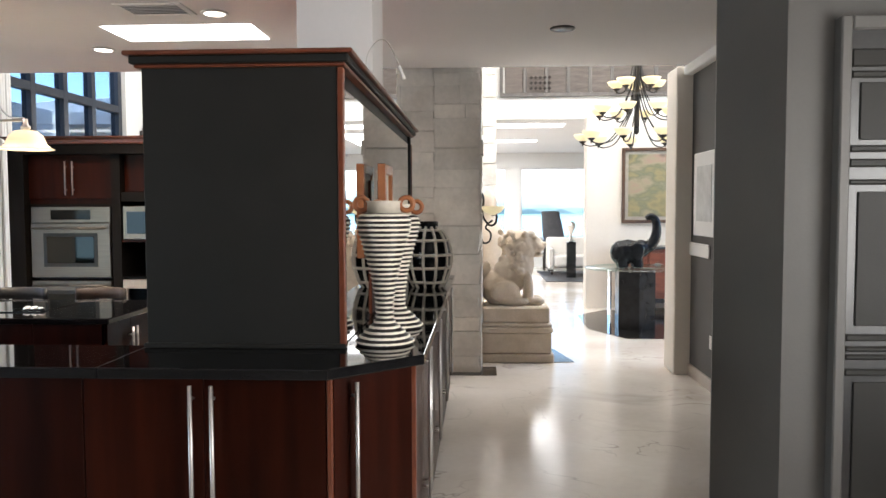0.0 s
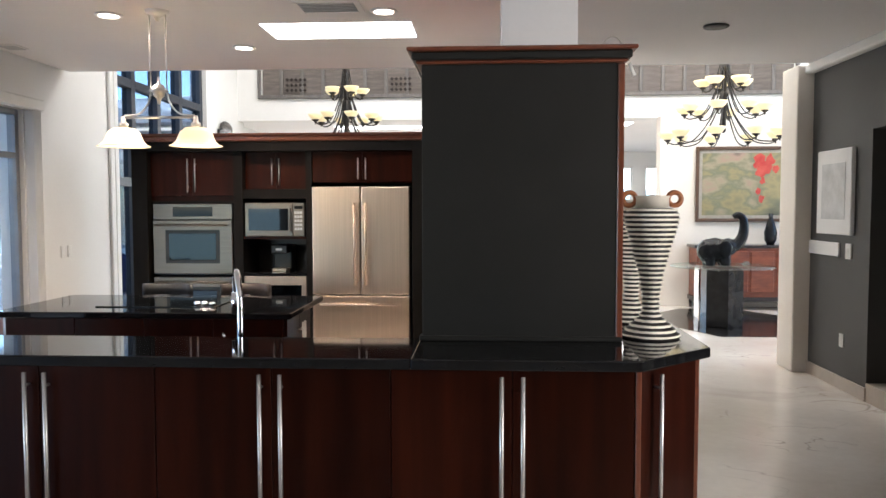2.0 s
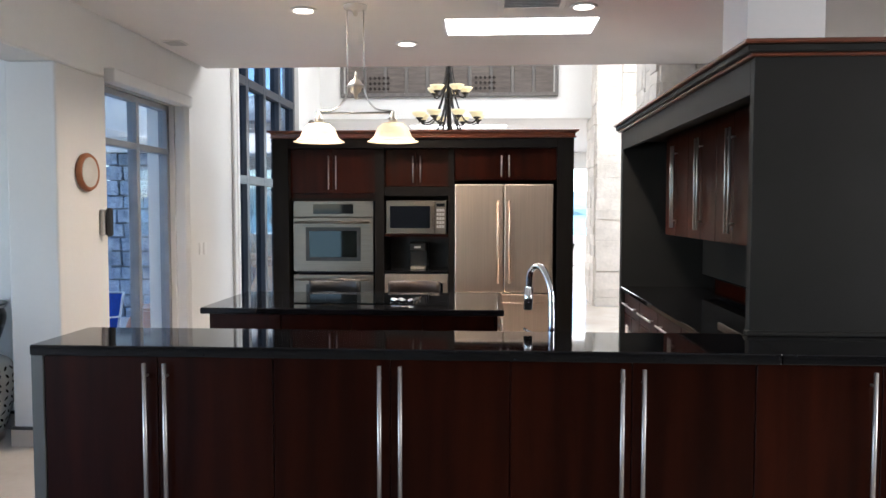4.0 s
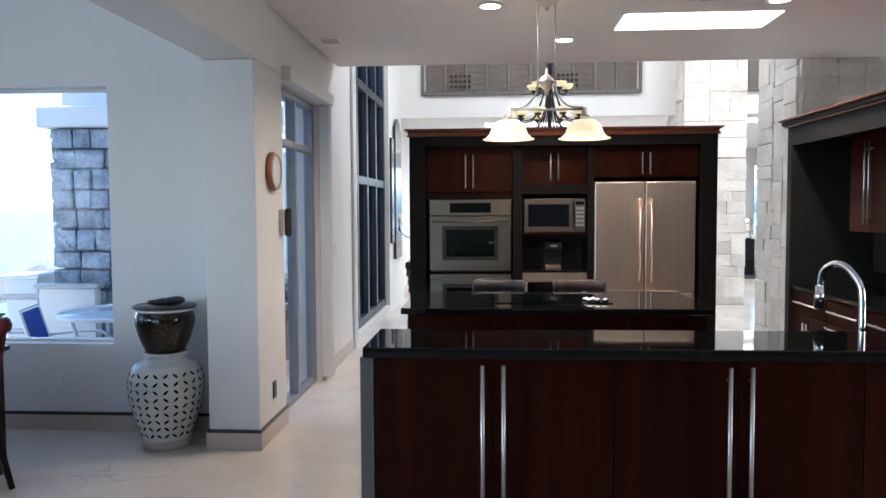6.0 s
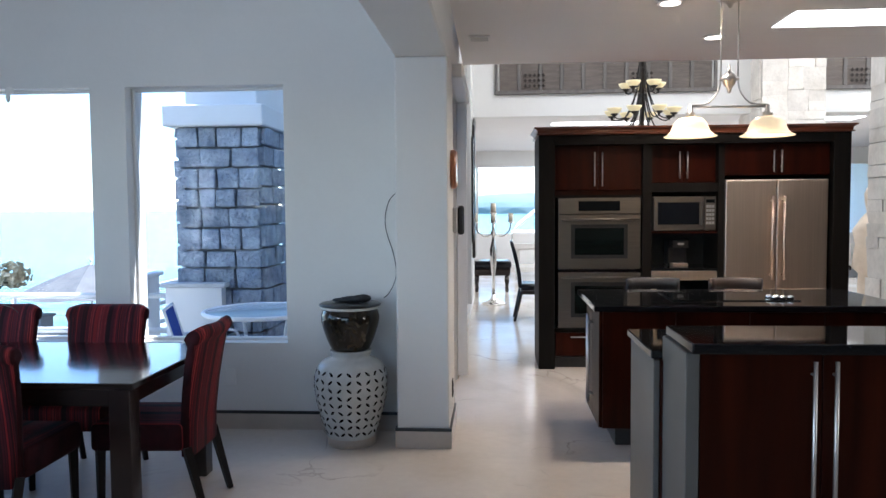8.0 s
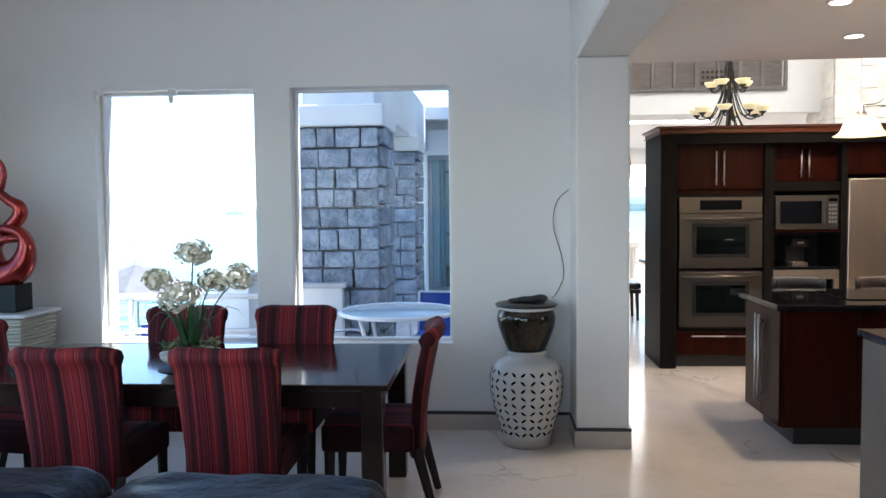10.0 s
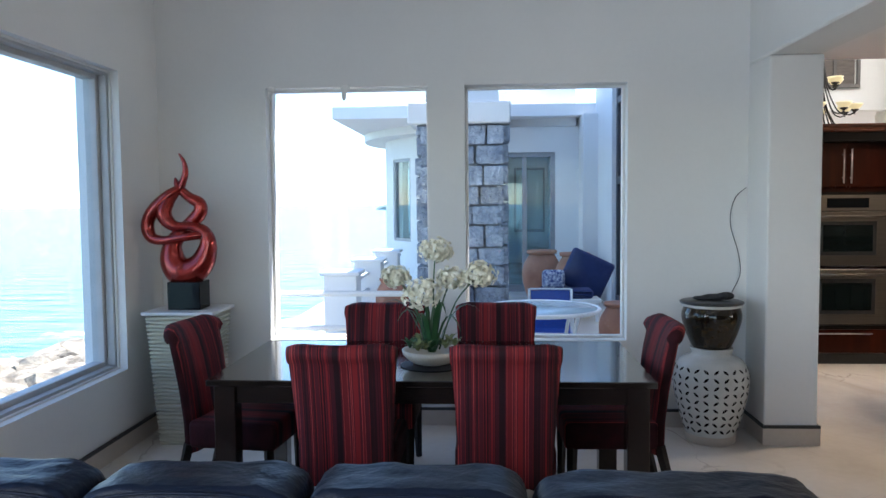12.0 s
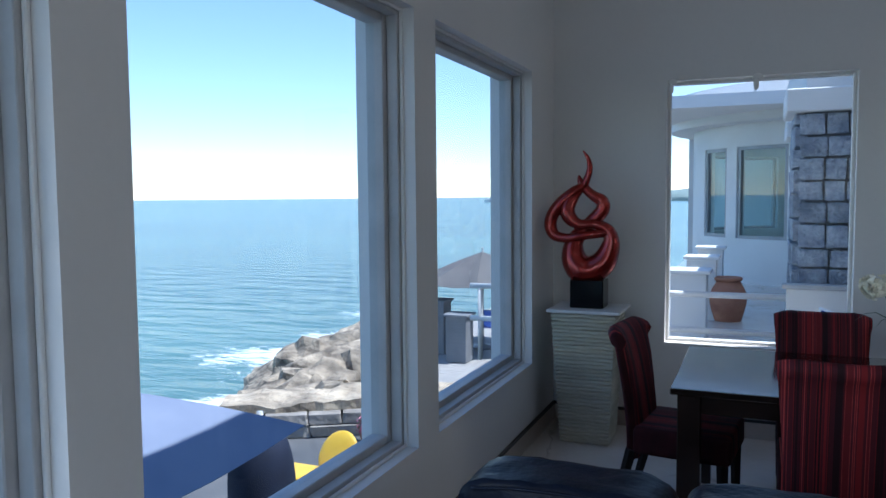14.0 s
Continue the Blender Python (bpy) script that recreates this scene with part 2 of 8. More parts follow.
def box(x0, x1, y0, y1, z0, z1, bevel=0.0, bm=None, segments=1):
    bm = bm or bmesh.new()
    made = bmesh.ops.create_cube(bm, size=1.0)["verts"]
    for v in made:
        v.co = ((x0 + x1) / 2 + v.co.x * (x1 - x0), (y0 + y1) / 2 + v.co.y * (y1 - y0), (z0 + z1) / 2 + v.co.z * (z1 - z0))
    if bevel:
        edges = list({e for v in made for e in v.link_edges})
        bmesh.ops.bevel(bm, geom=edges, offset=bevel, segments=segments, affect="EDGES", profile=0.5)
    return bm


def rod(a, b, radius, bm=None, sides=12, radius2=None):
    bm = bm or bmesh.new()
    a, b = Vector(a), Vector(b)
    m = Matrix.Translation((a + b) / 2) @ (b - a).to_track_quat("Z", "Y").to_matrix().to_4x4()
    bmesh.ops.create_cone(bm, cap_ends=True, segments=sides, radius1=radius, radius2=radius if radius2 is None else radius2,
                          depth=(b - a).length, matrix=m)
    return bm


def ball(c, r, bm=None, sub=2, turn=None):
    """An ellipsoid; r is a radius or three."""
    bm = bm or bmesh.new()
    r = r if isinstance(r, (tuple, list)) else (r, r, r)
    m = Matrix.Translation(c) @ (turn or Matrix.Identity(4)) @ Matrix.Diagonal((*r, 1))
    bmesh.ops.create_icosphere(bm, subdivisions=sub, radius=1.0, matrix=m)
    return bm


def lathe(profile, at, steps=32, bm=None, squash=1.0):
    """Turns (radius, height) pairs about the vertical through at."""
    bm = bm or bmesh.new()
    rings = []
    for r, z in profile:
        rings.append([bm.verts.new((at[0] + r * math.cos(2 * math.pi * k / steps), at[1] + squash * r * math.sin(2 * math.pi * k / steps), at[2] + z))
                      for k in range(steps)])
    for lower, upper in zip(rings, rings[1:]):
        for k in range(steps):
            j = (k + 1) % steps
            bm.faces.new((lower[k], lower[j], upper[j], upper[k]))
    if profile[0][0] > 1e-4:
        bm.faces.new(list(reversed(rings[0])))
    if profile[-1][0] > 1e-4:
        bm.faces.new(rings[-1])
    bmesh.ops.remove_doubles(bm, verts=[v for ring in rings for v in ring], dist=1e-6)
    bmesh.ops.recalc_face_normals(bm, faces=bm.faces)
    return bm


def tube(points, radius, bm=None, sides=8, closed=False, radii=None):
    """A round tube along points (smoothed by the caller)."""
    bm = bm or bmesh.new()
    pts = [Vector(p) for p in points]
    n = len(pts)
    rings, up = [], Vector((0.13, 0.21, 0.97))
    for i, p in enumerate(pts):
        ahead = (pts[(i + 1) % n] if closed else pts[min(i + 1, n - 1)]) - (pts[i - 1] if closed or i else p)
        ahead.normalize()
        side = ahead.cross(up)
        if side.length < 0.05:
            side = ahead.cross(Vector((1, 0, 0)))
        side.normalize()
        up = side.cross(ahead).normalized()
        r = radii[i] if radii else radius
        rings.append([bm.verts.new(p + r * (math.cos(2 * math.pi * k / sides) * side + math.sin(2 * math.pi * k / sides) * up)) for k in range(sides)])
    pairs = list(zip(rings, rings[1:])) + ([(rings[-1], rings[0])] if closed else [])
    for lower, upper in pairs:
        for k in range(sides):
            j = (k + 1) % sides
            bm.faces.new((lower[k], lower[j], upper[j], upper[k]))
    if not closed:
        bm.faces.new(list(reversed(rings[0])))
        bm.faces.new(rings[-1])
    bmesh.ops.recalc_face_normals(bm, faces=bm.faces)
    return bm


def spline(points, steps=8, closed=False):
    """Catmull-Rom through points."""
    pts = [Vector(p) for p in points]
    n, out = len(pts), []
    for i in range(n if closed else n - 1):
        p0 = pts[(i - 1) % n] if closed or i else pts[0]
        p1, p2 = pts[i], pts[(i + 1) % n]
        p3 = pts[(i + 2) % n] if closed or i + 2 < n else pts[-1]
        for k in range(steps):
            t = k / steps
            out.append(0.5 * ((2 * p1) + (p2 - p0) * t + (2 * p0 - 5 * p1 + 4 * p2 - p3) * t * t + (3 * p1 - p0 - 3 * p2 + p3) * t ** 3))
    if not closed:
        out.append(pts[-1])
    return out


def prism(outline, z0, z1, bm=None, bevel=0.0):
    """An upright prism over an (x, y) outline."""
    bm = bm or bmesh.new()
    low = [bm.verts.new((x, y, z0)) for x, y in outline]
    high = [bm.verts.new((x, y, z1)) for x, y in outline]
    n = len(outline)
    faces = [bm.faces.new(list(reversed(low))), bm.faces.new(high)]
    for k in range(n):
        faces.append(bm.faces.new((low[k], low[(k + 1) % n], high[(k + 1) % n], high[k])))
    bmesh.ops.recalc_face_normals(bm, faces=faces)
    if bevel:
        bmesh.ops.bevel(bm, geom=list({e for f in faces for e in f.edges}), offset=bevel, segments=2, affect="EDGES", profile=0.5)
    return bm


def wall_with_openings(name, axis, at, thick, lo, hi, z0, z1, openings, mat, label):
    """A wall in the plane axis = at .. at + thick, from lo to hi along the other way, with openings (a, b, z0, z1)."""
    bm = bmesh.new()
    cuts = sorted({lo, hi, *(v for o in openings for v in o[:2])})
    for a, b in zip(cuts, cuts[1:]):
        mid = (a + b) / 2
        spans, start = [], z0
        for o in sorted((o for o in openings if o[0] < mid < o[1]), key=lambda o: o[2]):
            if o[2] > start:
                spans.append((start, o[2]))
            start = o[3]
        if start < z1:
            spans.append((start, z1))
        for s, e in spans:
            if axis == "y":
                box(a, b, min(at, at + thick), max(at, at + thick), s, e, bm=bm)
            else:
                box(min(at, at + thick), max(at, at + thick), a, b, s, e, bm=bm)
    bmesh.ops.remove_doubles(bm, verts=bm.verts, dist=1e-5)
    inner = [f for f in bm.faces if any(g is not f and (g.calc_center_median() - f.calc_center_median()).length < 1e-5 for v in f.verts for g in v.link_faces)]
    bmesh.ops.delete(bm, geom=list(set(inner)), context="FACES_ONLY")
    bmesh.ops.dissolve_limit(bm, angle_limit=0.01, verts=bm.verts, edges=bm.edges)
    return setting(name, bm, mat, label, "wall")


def padded(x0, x1, y0, y1, z0, z1, round_by=0.03):
    bm = box(x0, x1, y0, y1, z0, z1)
    bmesh.ops.subdivide_edges(bm, edges=bm.edges, cuts=3, use_grid_fill=True)
    bmesh.ops.bevel(bm, geom=[e for e in bm.edges if len(e.link_faces) == 2 and e.calc_face_angle() > 0.5], offset=round_by, segments=3, affect="EDGES", profile=0.5)
    return bm



# ---- structure ----
KITCHEN_CEIL, HALL_CEIL = 2.87, 5.2
setting("floor", box(-5.6, 10.4, -9.6, 17.2, -0.12, 0.0), M["floor"], "polished cream limestone floor with faint grey veins", "floor")

# dining and kitchen walls
W_TOP, W_SILL = 2.355, 0.60
wall_with_openings("wall_window", "y", -2.05, 0.26, -5.60, -1.21, 0, 4.2,
                   [(-4.49, -3.36, W_SILL, W_TOP), (-3.11, -2.01, W_SILL, W_TOP)], M["wall"], "white plaster wall with two tall window openings")
# The last sea window is unseen, added for more light behind the camera.
LEFT_WINDOWS = [(-4.17, -2.605), (-5.99, -4.40), (-7.95, -6.20), (-9.3, -8.2)]
SEA_SILL, SEA_HEAD = 0.51, 2.395
wall_with_openings("wall_sea", "x", -5.26, -0.28, -9.6, -2.05, 0, 4.2, [(a, b, SEA_SILL, SEA_HEAD) for a, b in LEFT_WINDOWS], M["wall"],
                   "white plaster wall with a row of sea windows")
setting("pier_dining", prism([(-1.21, -2.42), (-0.88, -2.42), (-0.88, -1.79), (-1.21, -1.79)], 0, 2.45, bevel=0.012), M["wall"], "white plaster pier with rounded corners", "pier")
setting("beam", box(-1.21, -0.88, -9.6, -1.79, 2.452, 4.2, 0.012), M["wall"], "white plaster beam over the pier", "beam")
SLIDE = (-1.79, -0.52)
wall_with_openings("wall_patio", "x", -0.92, -0.24, -1.79, 5.36, 0, HALL_CEIL,
                   [(-1.79, -0.52, 0.0, 2.42), (1.20, 3.95, 0.10, 4.4)], M["wall"], "white plaster wall with a patio door and tall glazing")
setting("ceiling_kitchen", box(-0.88, 8.2, -9.6, 0.18, KITCHEN_CEIL, KITCHEN_CEIL + 0.3), M["ceiling"], "white painted kitchen ceiling", "ceiling")
setting("ceiling_dining", box(-5.6, -1.21, -9.6, -1.79, 4.2, 4.4), M["ceiling"], "white painted high ceiling", "ceiling")

# hall beyond the kitchen, two storeys high
wall_with_openings("wall_hall", "y", 0.18, -0.2, -1.16, 10.4, KITCHEN_CEIL + 0.3, HALL_CEIL, [], M["wall"], "white plaster upper wall of the hall")
HEADER = 2.98
wall_with_openings("wall_art", "y", 5.36, 0.3, -1.16, 10.4, 0, HALL_CEIL, [(-0.92, 6.05, 0, HEADER)], M["wall"], "white plaster wall over a wide opening")
setting("ceiling_hall", box(-1.16, 10.4, 0.18, 5.66, HALL_CEIL, HALL_CEIL + 0.2), M["ceiling"], "white painted ceiling of the tall hall", "ceiling")
# The end wall's opening is unseen, added to let more daylight in.
wall_with_openings("wall_hall_east", "x", 10.1, 0.3, -9.6, 17.2, 0, HALL_CEIL, [(1.0, 4.6, 1.0, 4.6)], M["wall"], "white plaster end wall of the hall with an added opening")

# living room
LIVING_CEIL = 3.0
setting("ceiling_living", box(-5.6, 10.4, 5.66, 17.2, LIVING_CEIL, LIVING_CEIL + 0.2), M["ceiling"], "white painted living room ceiling", "ceiling")
FAR = 13.2
FAR_WINDOWS = [(-1.05, 0.95), (1.35, 2.9), (3.3, 4.9), (5.25, 7.0), (7.3, 9.2)]
wall_with_openings("wall_far", "y", FAR, 0.3, -5.6, 10.4, 0, LIVING_CEIL, [(a, b, 0.75, 2.62) for a, b in FAR_WINDOWS], M["wall"], "white plaster wall with wide windows")
wall_with_openings("wall_living_west", "x", -1.16, -0.24, 5.36, FAR, 0, LIVING_CEIL, [(9.0, 11.5, 0.5, 2.5)], M["wall"], "white plaster wall with sea windows")

# passage and charcoal wall
X_GREY = 6.17
wall_with_openings("wall_grey", "x", X_GREY, 0.22, -0.85, 0.62, 0, KITCHEN_CEIL, [], M["gray_wall"], "charcoal painted wall")
# The opening's dark depth is put into black faces, here and at its side.
setting("wall_niche", box(6.9, 7.05, -3.4, -0.85, 0.0, KITCHEN_CEIL), M["black_plastic"], "black face standing in for the dark depth of an opening", "wall")
setting("niche_head", box(X_GREY, 7.05, -3.4, -0.85, 2.17, KITCHEN_CEIL), M["gray_wall"], "charcoal painted wall over a niche", "wall")
setting("niche_base", box(X_GREY - 0.004, 7.05, -3.4, -0.851, 0.0, 0.15), M["skirting"], "beige stone plinth under a niche", "plinth")
setting("niche_side", box(X_GREY + 0.22, 6.9, -0.851, -0.75, 0.15, 2.17), M["black_plastic"], "black side face standing in for the dark of an opening", "wall")
setting("post", box(6.02, 6.21, 0.25, 0.62, 0, KITCHEN_CEIL, 0.01), M["cream"], "cream plaster door post", "post")
setting("wall_cream", box(5.86, 10.1, 5.06, 5.357, 0, HEADER - 0.003), M["cream"], "cream wall behind the sideboard", "wall")
setting("wall_close", prism([(5.25, -3.5), (5.36, -4.0), (5.52, -4.02), (8.2, -4.02), (8.2, -3.4), (6.9, -3.4), (5.27, -3.42)], 0, KITCHEN_CEIL), M["gray_wall"], "charcoal painted wall end", "wall")
setting("wall_east", box(7.05, 7.3, -3.4, 0.18, 0, KITCHEN_CEIL), M["wall"], "plain wall behind the niche", "wall")
# Unseen side wall; its window is added so light falls from the right.
wall_with_openings("wall_south_east", "x", 6.4, 0.2, -9.6, -4.02, 0, KITCHEN_CEIL, [(-6.4, -4.8, 0.9, 2.2)], M["taupe_wall"], "unseen taupe wall with an opening added for side light")
# Unseen back wall; its opening is sized to mirror the sea in the ovens.
wall_with_openings("wall_back", "y", -9.6, -0.25, -5.6, 6.6, 0, 4.2, [(-4.9, -1.4, 0.3, 2.3)], M["taupe_wall"], "unseen taupe back wall with an added wide opening")
# crown moulding along the charcoal wall
setting("cornice", box(6.08, X_GREY, -3.4, 0.25, KITCHEN_CEIL - 0.085, KITCHEN_CEIL, 0.012), M["white_paint"], "white cornice along the charcoal wall", "cornice")

# skirting of beige stone with a black cap
def skirting(outline, name="baseboard"):
    setting(name, prism(outline, 0, 0.108), M["skirting"], "beige stone skirting", "skirting")
    setting("trim", prism(outline, 0.108, 0.127), M["black_plastic"], "black cap on the skirting", "trim")


skirting([(-5.26, -2.066), (-1.21, -2.066), (-1.21, -2.05), (-5.26, -2.05)])
skirting([(-5.26, -9.6), (-5.244, -9.6), (-5.244, -2.066), (-5.26, -2.066)])
skirting([(-1.222, -2.436), (-0.866, -2.436), (-0.866, -1.79), (-0.88, -1.79), (-0.88, -2.42), (-1.21, -2.42), (-1.21, -2.066), (-1.222, -2.066)])
setting("baseboard", box(-0.92, -0.905, -0.42, 1.20, 0, 0.12), M["skirting"], "beige stone skirting", "skirting")
setting("baseboard", box(6.155, X_GREY, -0.85, 0.25, 0, 0.11), M["skirting"], "beige stone skirting", "skirting")


def window(name, axis, at, lo, hi, z0, z1, label, frame_mat, width=0.045, depth=0.06, mullions=(), transoms=(), glass="glass"):
    """A framed window in the plane axis = at (its middle), with frame bars and panes as parts."""
    w = thing(name, (at if axis == "x" else (lo + hi) / 2, at if axis == "y" else (lo + hi) / 2, z0), label, "window", "", "structure")

    def bar(a, b, s, e, what):
        if axis == "y":
            part(what, box(a, b, at - depth / 2, at + depth / 2, s, e, 0.004), frame_mat, w)
        else:
            part(what, box(at - depth / 2, at + depth / 2, a, b, s, e, 0.004), frame_mat, w)

    bar(lo, lo + width, z0, z1, "stile")
    bar(hi - width, hi, z0, z1, "stile")
    bar(lo + width, hi - width, z0, z0 + width, "rail")
    bar(lo + width, hi - width, z1 - width, z1, "rail")
    xs = [lo + width] + [v for m in mullions for v in (m - width / 2, m + width / 2)] + [hi - width]
    zs = [z0 + width] + [v for m in transoms for v in (m - width / 2, m + width / 2)] + [z1 - width]
    for m in mullions:
        bar(m - width / 2, m + width / 2, z0 + width, z1 - width, "mullion")
    for a, b in zip(xs[::2], xs[1::2]):
        for m in transoms:
            bar(a, b, m - width / 2, m + width / 2, "transom")
        for s, e in zip(zs[::2], zs[1::2]):
            bm = box(a, b, at - 0.003, at + 0.003, s, e) if axis == "y" else box(at - 0.003, at + 0.003, a, b, s, e)
            part("pane", bm, M[glass], w).visible_shadow = False
    return w


window("window_1", "y", -1.93, -4.49, -3.36, W_SILL, W_TOP, "tall fixed window with a thin white frame looking on the terrace", M["white_paint"], 0.02, 0.05)
window("window_2", "y", -1.93, -3.11, -2.01, W_SILL, W_TOP, "tall fixed window with a thin white frame looking on the terrace", M["white_paint"], 0.02, 0.05)
for n, (a, b) in enumerate(LEFT_WINDOWS):
    w = window("window_%d" % (n + 3), "x", -5.42, a, b, SEA_SILL, SEA_HEAD, "grey framed sea window in a deep white reveal", M["alu_light"], 0.06, 0.08)
    for at, wide, deep, mat in ((-5.352, 0.030, 0.05, "alu_light"), (-5.318, 0.014, 0.014, "white_paint")):
        for y0, y1, z0, z1 in ((a, a + wide, SEA_SILL, SEA_HEAD), (b - wide, b, SEA_SILL, SEA_HEAD), (a + wide, b - wide, SEA_SILL, SEA_SILL + wide), (a + wide, b - wide, SEA_HEAD - wide, SEA_HEAD)):
            part("stop", box(at - deep / 2, at + deep / 2, y0, y1, z0, z1, 0.003), M[mat], w)
slide = window("door_1", "x", -1.0, SLIDE[0], SLIDE[1], 0.0, 2.42, "grey aluminium sliding patio door with a transom light above", M["alu"], 0.05, 0.08, mullions=(-1.12,), transoms=(2.02,))
window("window_7", "x", -1.04, 1.20, 3.95, 0.10, 4.4, "two-storey dark framed glazing looking on the terrace", M["navy_frame"], 0.10, 0.12, mullions=(1.75, 2.45, 3.15), transoms=(1.86, 3.0), glass="dark_glass")
for n, (a, b) in enumerate(FAR_WINDOWS):
    window("window_%d" % (n + 8), "y", FAR + 0.1, a, b, 0.75, 2.62, "wide living room window full of daylight", M["white_paint"], 0.05, 0.07)
# Unseen block, added to keep the sun off the dining windows and terrace.
roof = setting("roof", box(-1.5, 10.6, -0.2, 5.9, HALL_CEIL + 0.2, 7.2), M["wall"], "unseen white block over the hall that keeps the sun off", "roof")
setting("chase", box(3.22, 3.63, -2.83, -2.40, 2.19, KITCHEN_CEIL), M["ceiling"], "white boxed duct between hutch and ceiling", "duct")


# ---- laid stone ----
def stone_mesh(seed, bevel):
    rng = random.Random(seed)
    bm = box(-0.5, 0.5, -0.5, 0.5, -0.5, 0.5)
    for v in bm.verts:
        v.co += Vector((rng.uniform(-0.035, 0.035), rng.uniform(-0.12, 0.06) if v.co.y < 0 else 0, rng.uniform(-0.035, 0.035)))
    bmesh.ops.bevel(bm, geom=[e for e in bm.edges if min(v.co.y for v in e.verts) < 0], offset=bevel, segments=1, affect="EDGES", profile=0.5)
    me = bpy.data.meshes.new("stone")
    bm.to_mesh(me)
    bm.free()
    return me


def stone_set(mat, bevel):
    meshes = [stone_mesh(k, bevel) for k in range(8)]
    for me in meshes:
        me.materials.append(mat)
    return meshes


STONES_PALE, STONES_GREY = stone_set(M["stone"], 0.025), stone_set(M["grey_stone"], 0.055)


def lay_stones(parent, meshes, corner, turn, width, z0, z1, rows, lengths, joint, depth, seed, mixed=False):
    """Courses of single stones over a face that starts at corner and runs width along turn (degrees); it looks to the right of that way."""
    rng = random.Random(seed)
    inverse = world_of(parent).inverted()
    z = z0
    while z < z1 - 0.03:
        h = min(rng.uniform(*rows), z1 - z)
        s = 0.0
        while s < width - 0.02:
            w = min(rng.uniform(*lengths), width - s)
            if width - s - w < lengths[0] * 0.55:
                w = width - s
            pieces = [(z, h)]
            if mixed and h > 0.24 and rng.random() < 0.45:
                cut = h * rng.uniform(0.35, 0.65)
                pieces = [(z, cut), (z + cut, h - cut)]
            for zz, hh in pieces:
                ob = new("stone", rng.choice(meshes))
                proud = rng.uniform(-0.006, 0.012)
                ob.parent = parent
                ob.matrix_parent_inverse = inverse
                ob.matrix_basis = (pose(corner[0], corner[1], 0, 0, 0, turn) @ pose(s + w / 2, depth * 0.5 - depth * 0.75 - proud, zz + hh / 2)
                                   @ Matrix.Diagonal((w - joint, depth, hh - joint, 1)))
            s += w
        z += h


cab = thing("media_cabinet", (5.95, -4.06, 0), "tall dark panelled cabinet against the charcoal wall", "cabinet")
part("body", box(5.545, 6.39, -4.06, -4.022, 0, 2.22), M["black_plastic"], cab)
part("stile", box(5.52, 5.56, -4.085, -4.022, 0, 2.27, 0.006), M["gray_wall"], cab)
part("head", box(5.56, 6.39, -4.085, -4.022, 2.22, 2.27, 0.006), M["gray_wall"], cab)
for z0, z1 in ((2.085, 2.15), (2.045, 2.07), (1.775, 1.80), (1.72, 1.75), (1.655, 1.675), (1.075, 1.10), (1.035, 1.055), (1.005, 1.025), (0.945, 0.97)):
    part("moulding", box(5.562, 6.389, -4.078, -4.0605, z0, z1, 0.006), M["charcoal"], cab)
for z0, z1 in ((1.13, 1.63), (1.82, 2.03), (0.12, 0.92)):
    part("panel", box(5.60, 6.38, -4.068, -4.0605, z0, z1, 0.003), M["charcoal"], cab)

# valance, blind stack and fluted casing of the patio wall
blind = thing("vertical_blind", (-0.86, -0.45, 0.04), "stacked white vertical blind with a boxed valance over the patio door", "blind")
part("valance", box(-0.919, -0.81, -1.785, -0.36, 2.425, 2.52, 0.008), M["white_paint"], blind)
for k in range(7):
    part("slat", box(-0.915, -0.83, -0.505 + k * 0.018, -0.499 + k * 0.018, 0.04, 2.42, 0.001), M["white_paint"], blind)
casing = thing("window_casing", (-0.90, 1.08, 0), "white fluted casing beside the tall glazing", "casing", "", "structure")
for k in range(4):
    part("flute", box(-0.919, -0.885 - 0.006 * (k % 2), 0.99 + k * 0.05, 1.036 + k * 0.05, 0, 4.4, 0.008), M["white_paint"], casing)

# ---- kitchen ----
def handle(x, y, z0, z1, parent, out=(0, -1), radius=0.008, gap=0.032):
    """A vertical bar handle standing gap off the face towards out."""
    bm = rod((x + out[0] * gap, y + out[1] * gap, z0), (x + out[0] * gap, y + out[1] * gap, z1), radius)
    for z in (z0 + 0.05, z1 - 0.05):
        rod((x, y, z), (x + out[0] * gap, y + out[1] * gap, z), radius * 0.7, bm, 8)
    return part("handle", bm, M["nickel"], parent, "long satin nickel bar handle", True)


BAR_FACE, BAR_TOP = -4.33, 1.02
edges = [0.155 + k * 0.8775 for k in range(5)]
for n in range(4):
    a, b = edges[n], edges[n + 1]
    cab = thing("bar_cabinet", ((a + b) / 2, -4.1, 0), "dark cherry bar cabinet with two flush doors", "cabinet", "bar cabinets")
    part("body", box(a, b, BAR_FACE + 0.02, -3.96, 0.10, BAR_TOP - 0.041), M["cherry"], cab)
    part("plinth", box(a, b, BAR_FACE + 0.08, -3.97, 0.0, 0.10), M["black_plastic"], cab)
    mid = (a + b) / 2
    for s, e, h in ((a + 0.002, mid - 0.0015, mid - 0.038), (mid + 0.0015, b - 0.002, mid + 0.038)):
        door = part("door", box(s, e, BAR_FACE, BAR_FACE + 0.02, 0.105, BAR_TOP - 0.046, 0.002), M["cherry"], cab)
        handle(h, BAR_FACE, 0.30, 0.955, door)
corner = thing("corner_cabinet", (3.8, -4.1, 0), "red cherry corner cabinet with a canted door", "cabinet")
part("body", prism([(3.667, BAR_FACE + 0.02), (3.945, -4.055), (3.945, -3.6), (3.667, -3.6)], 0.10, BAR_TOP - 0.041), M["cherry"], corner)
p, q = Vector((3.69, BAR_FACE + 0.012)), Vector((3.945, -4.075))
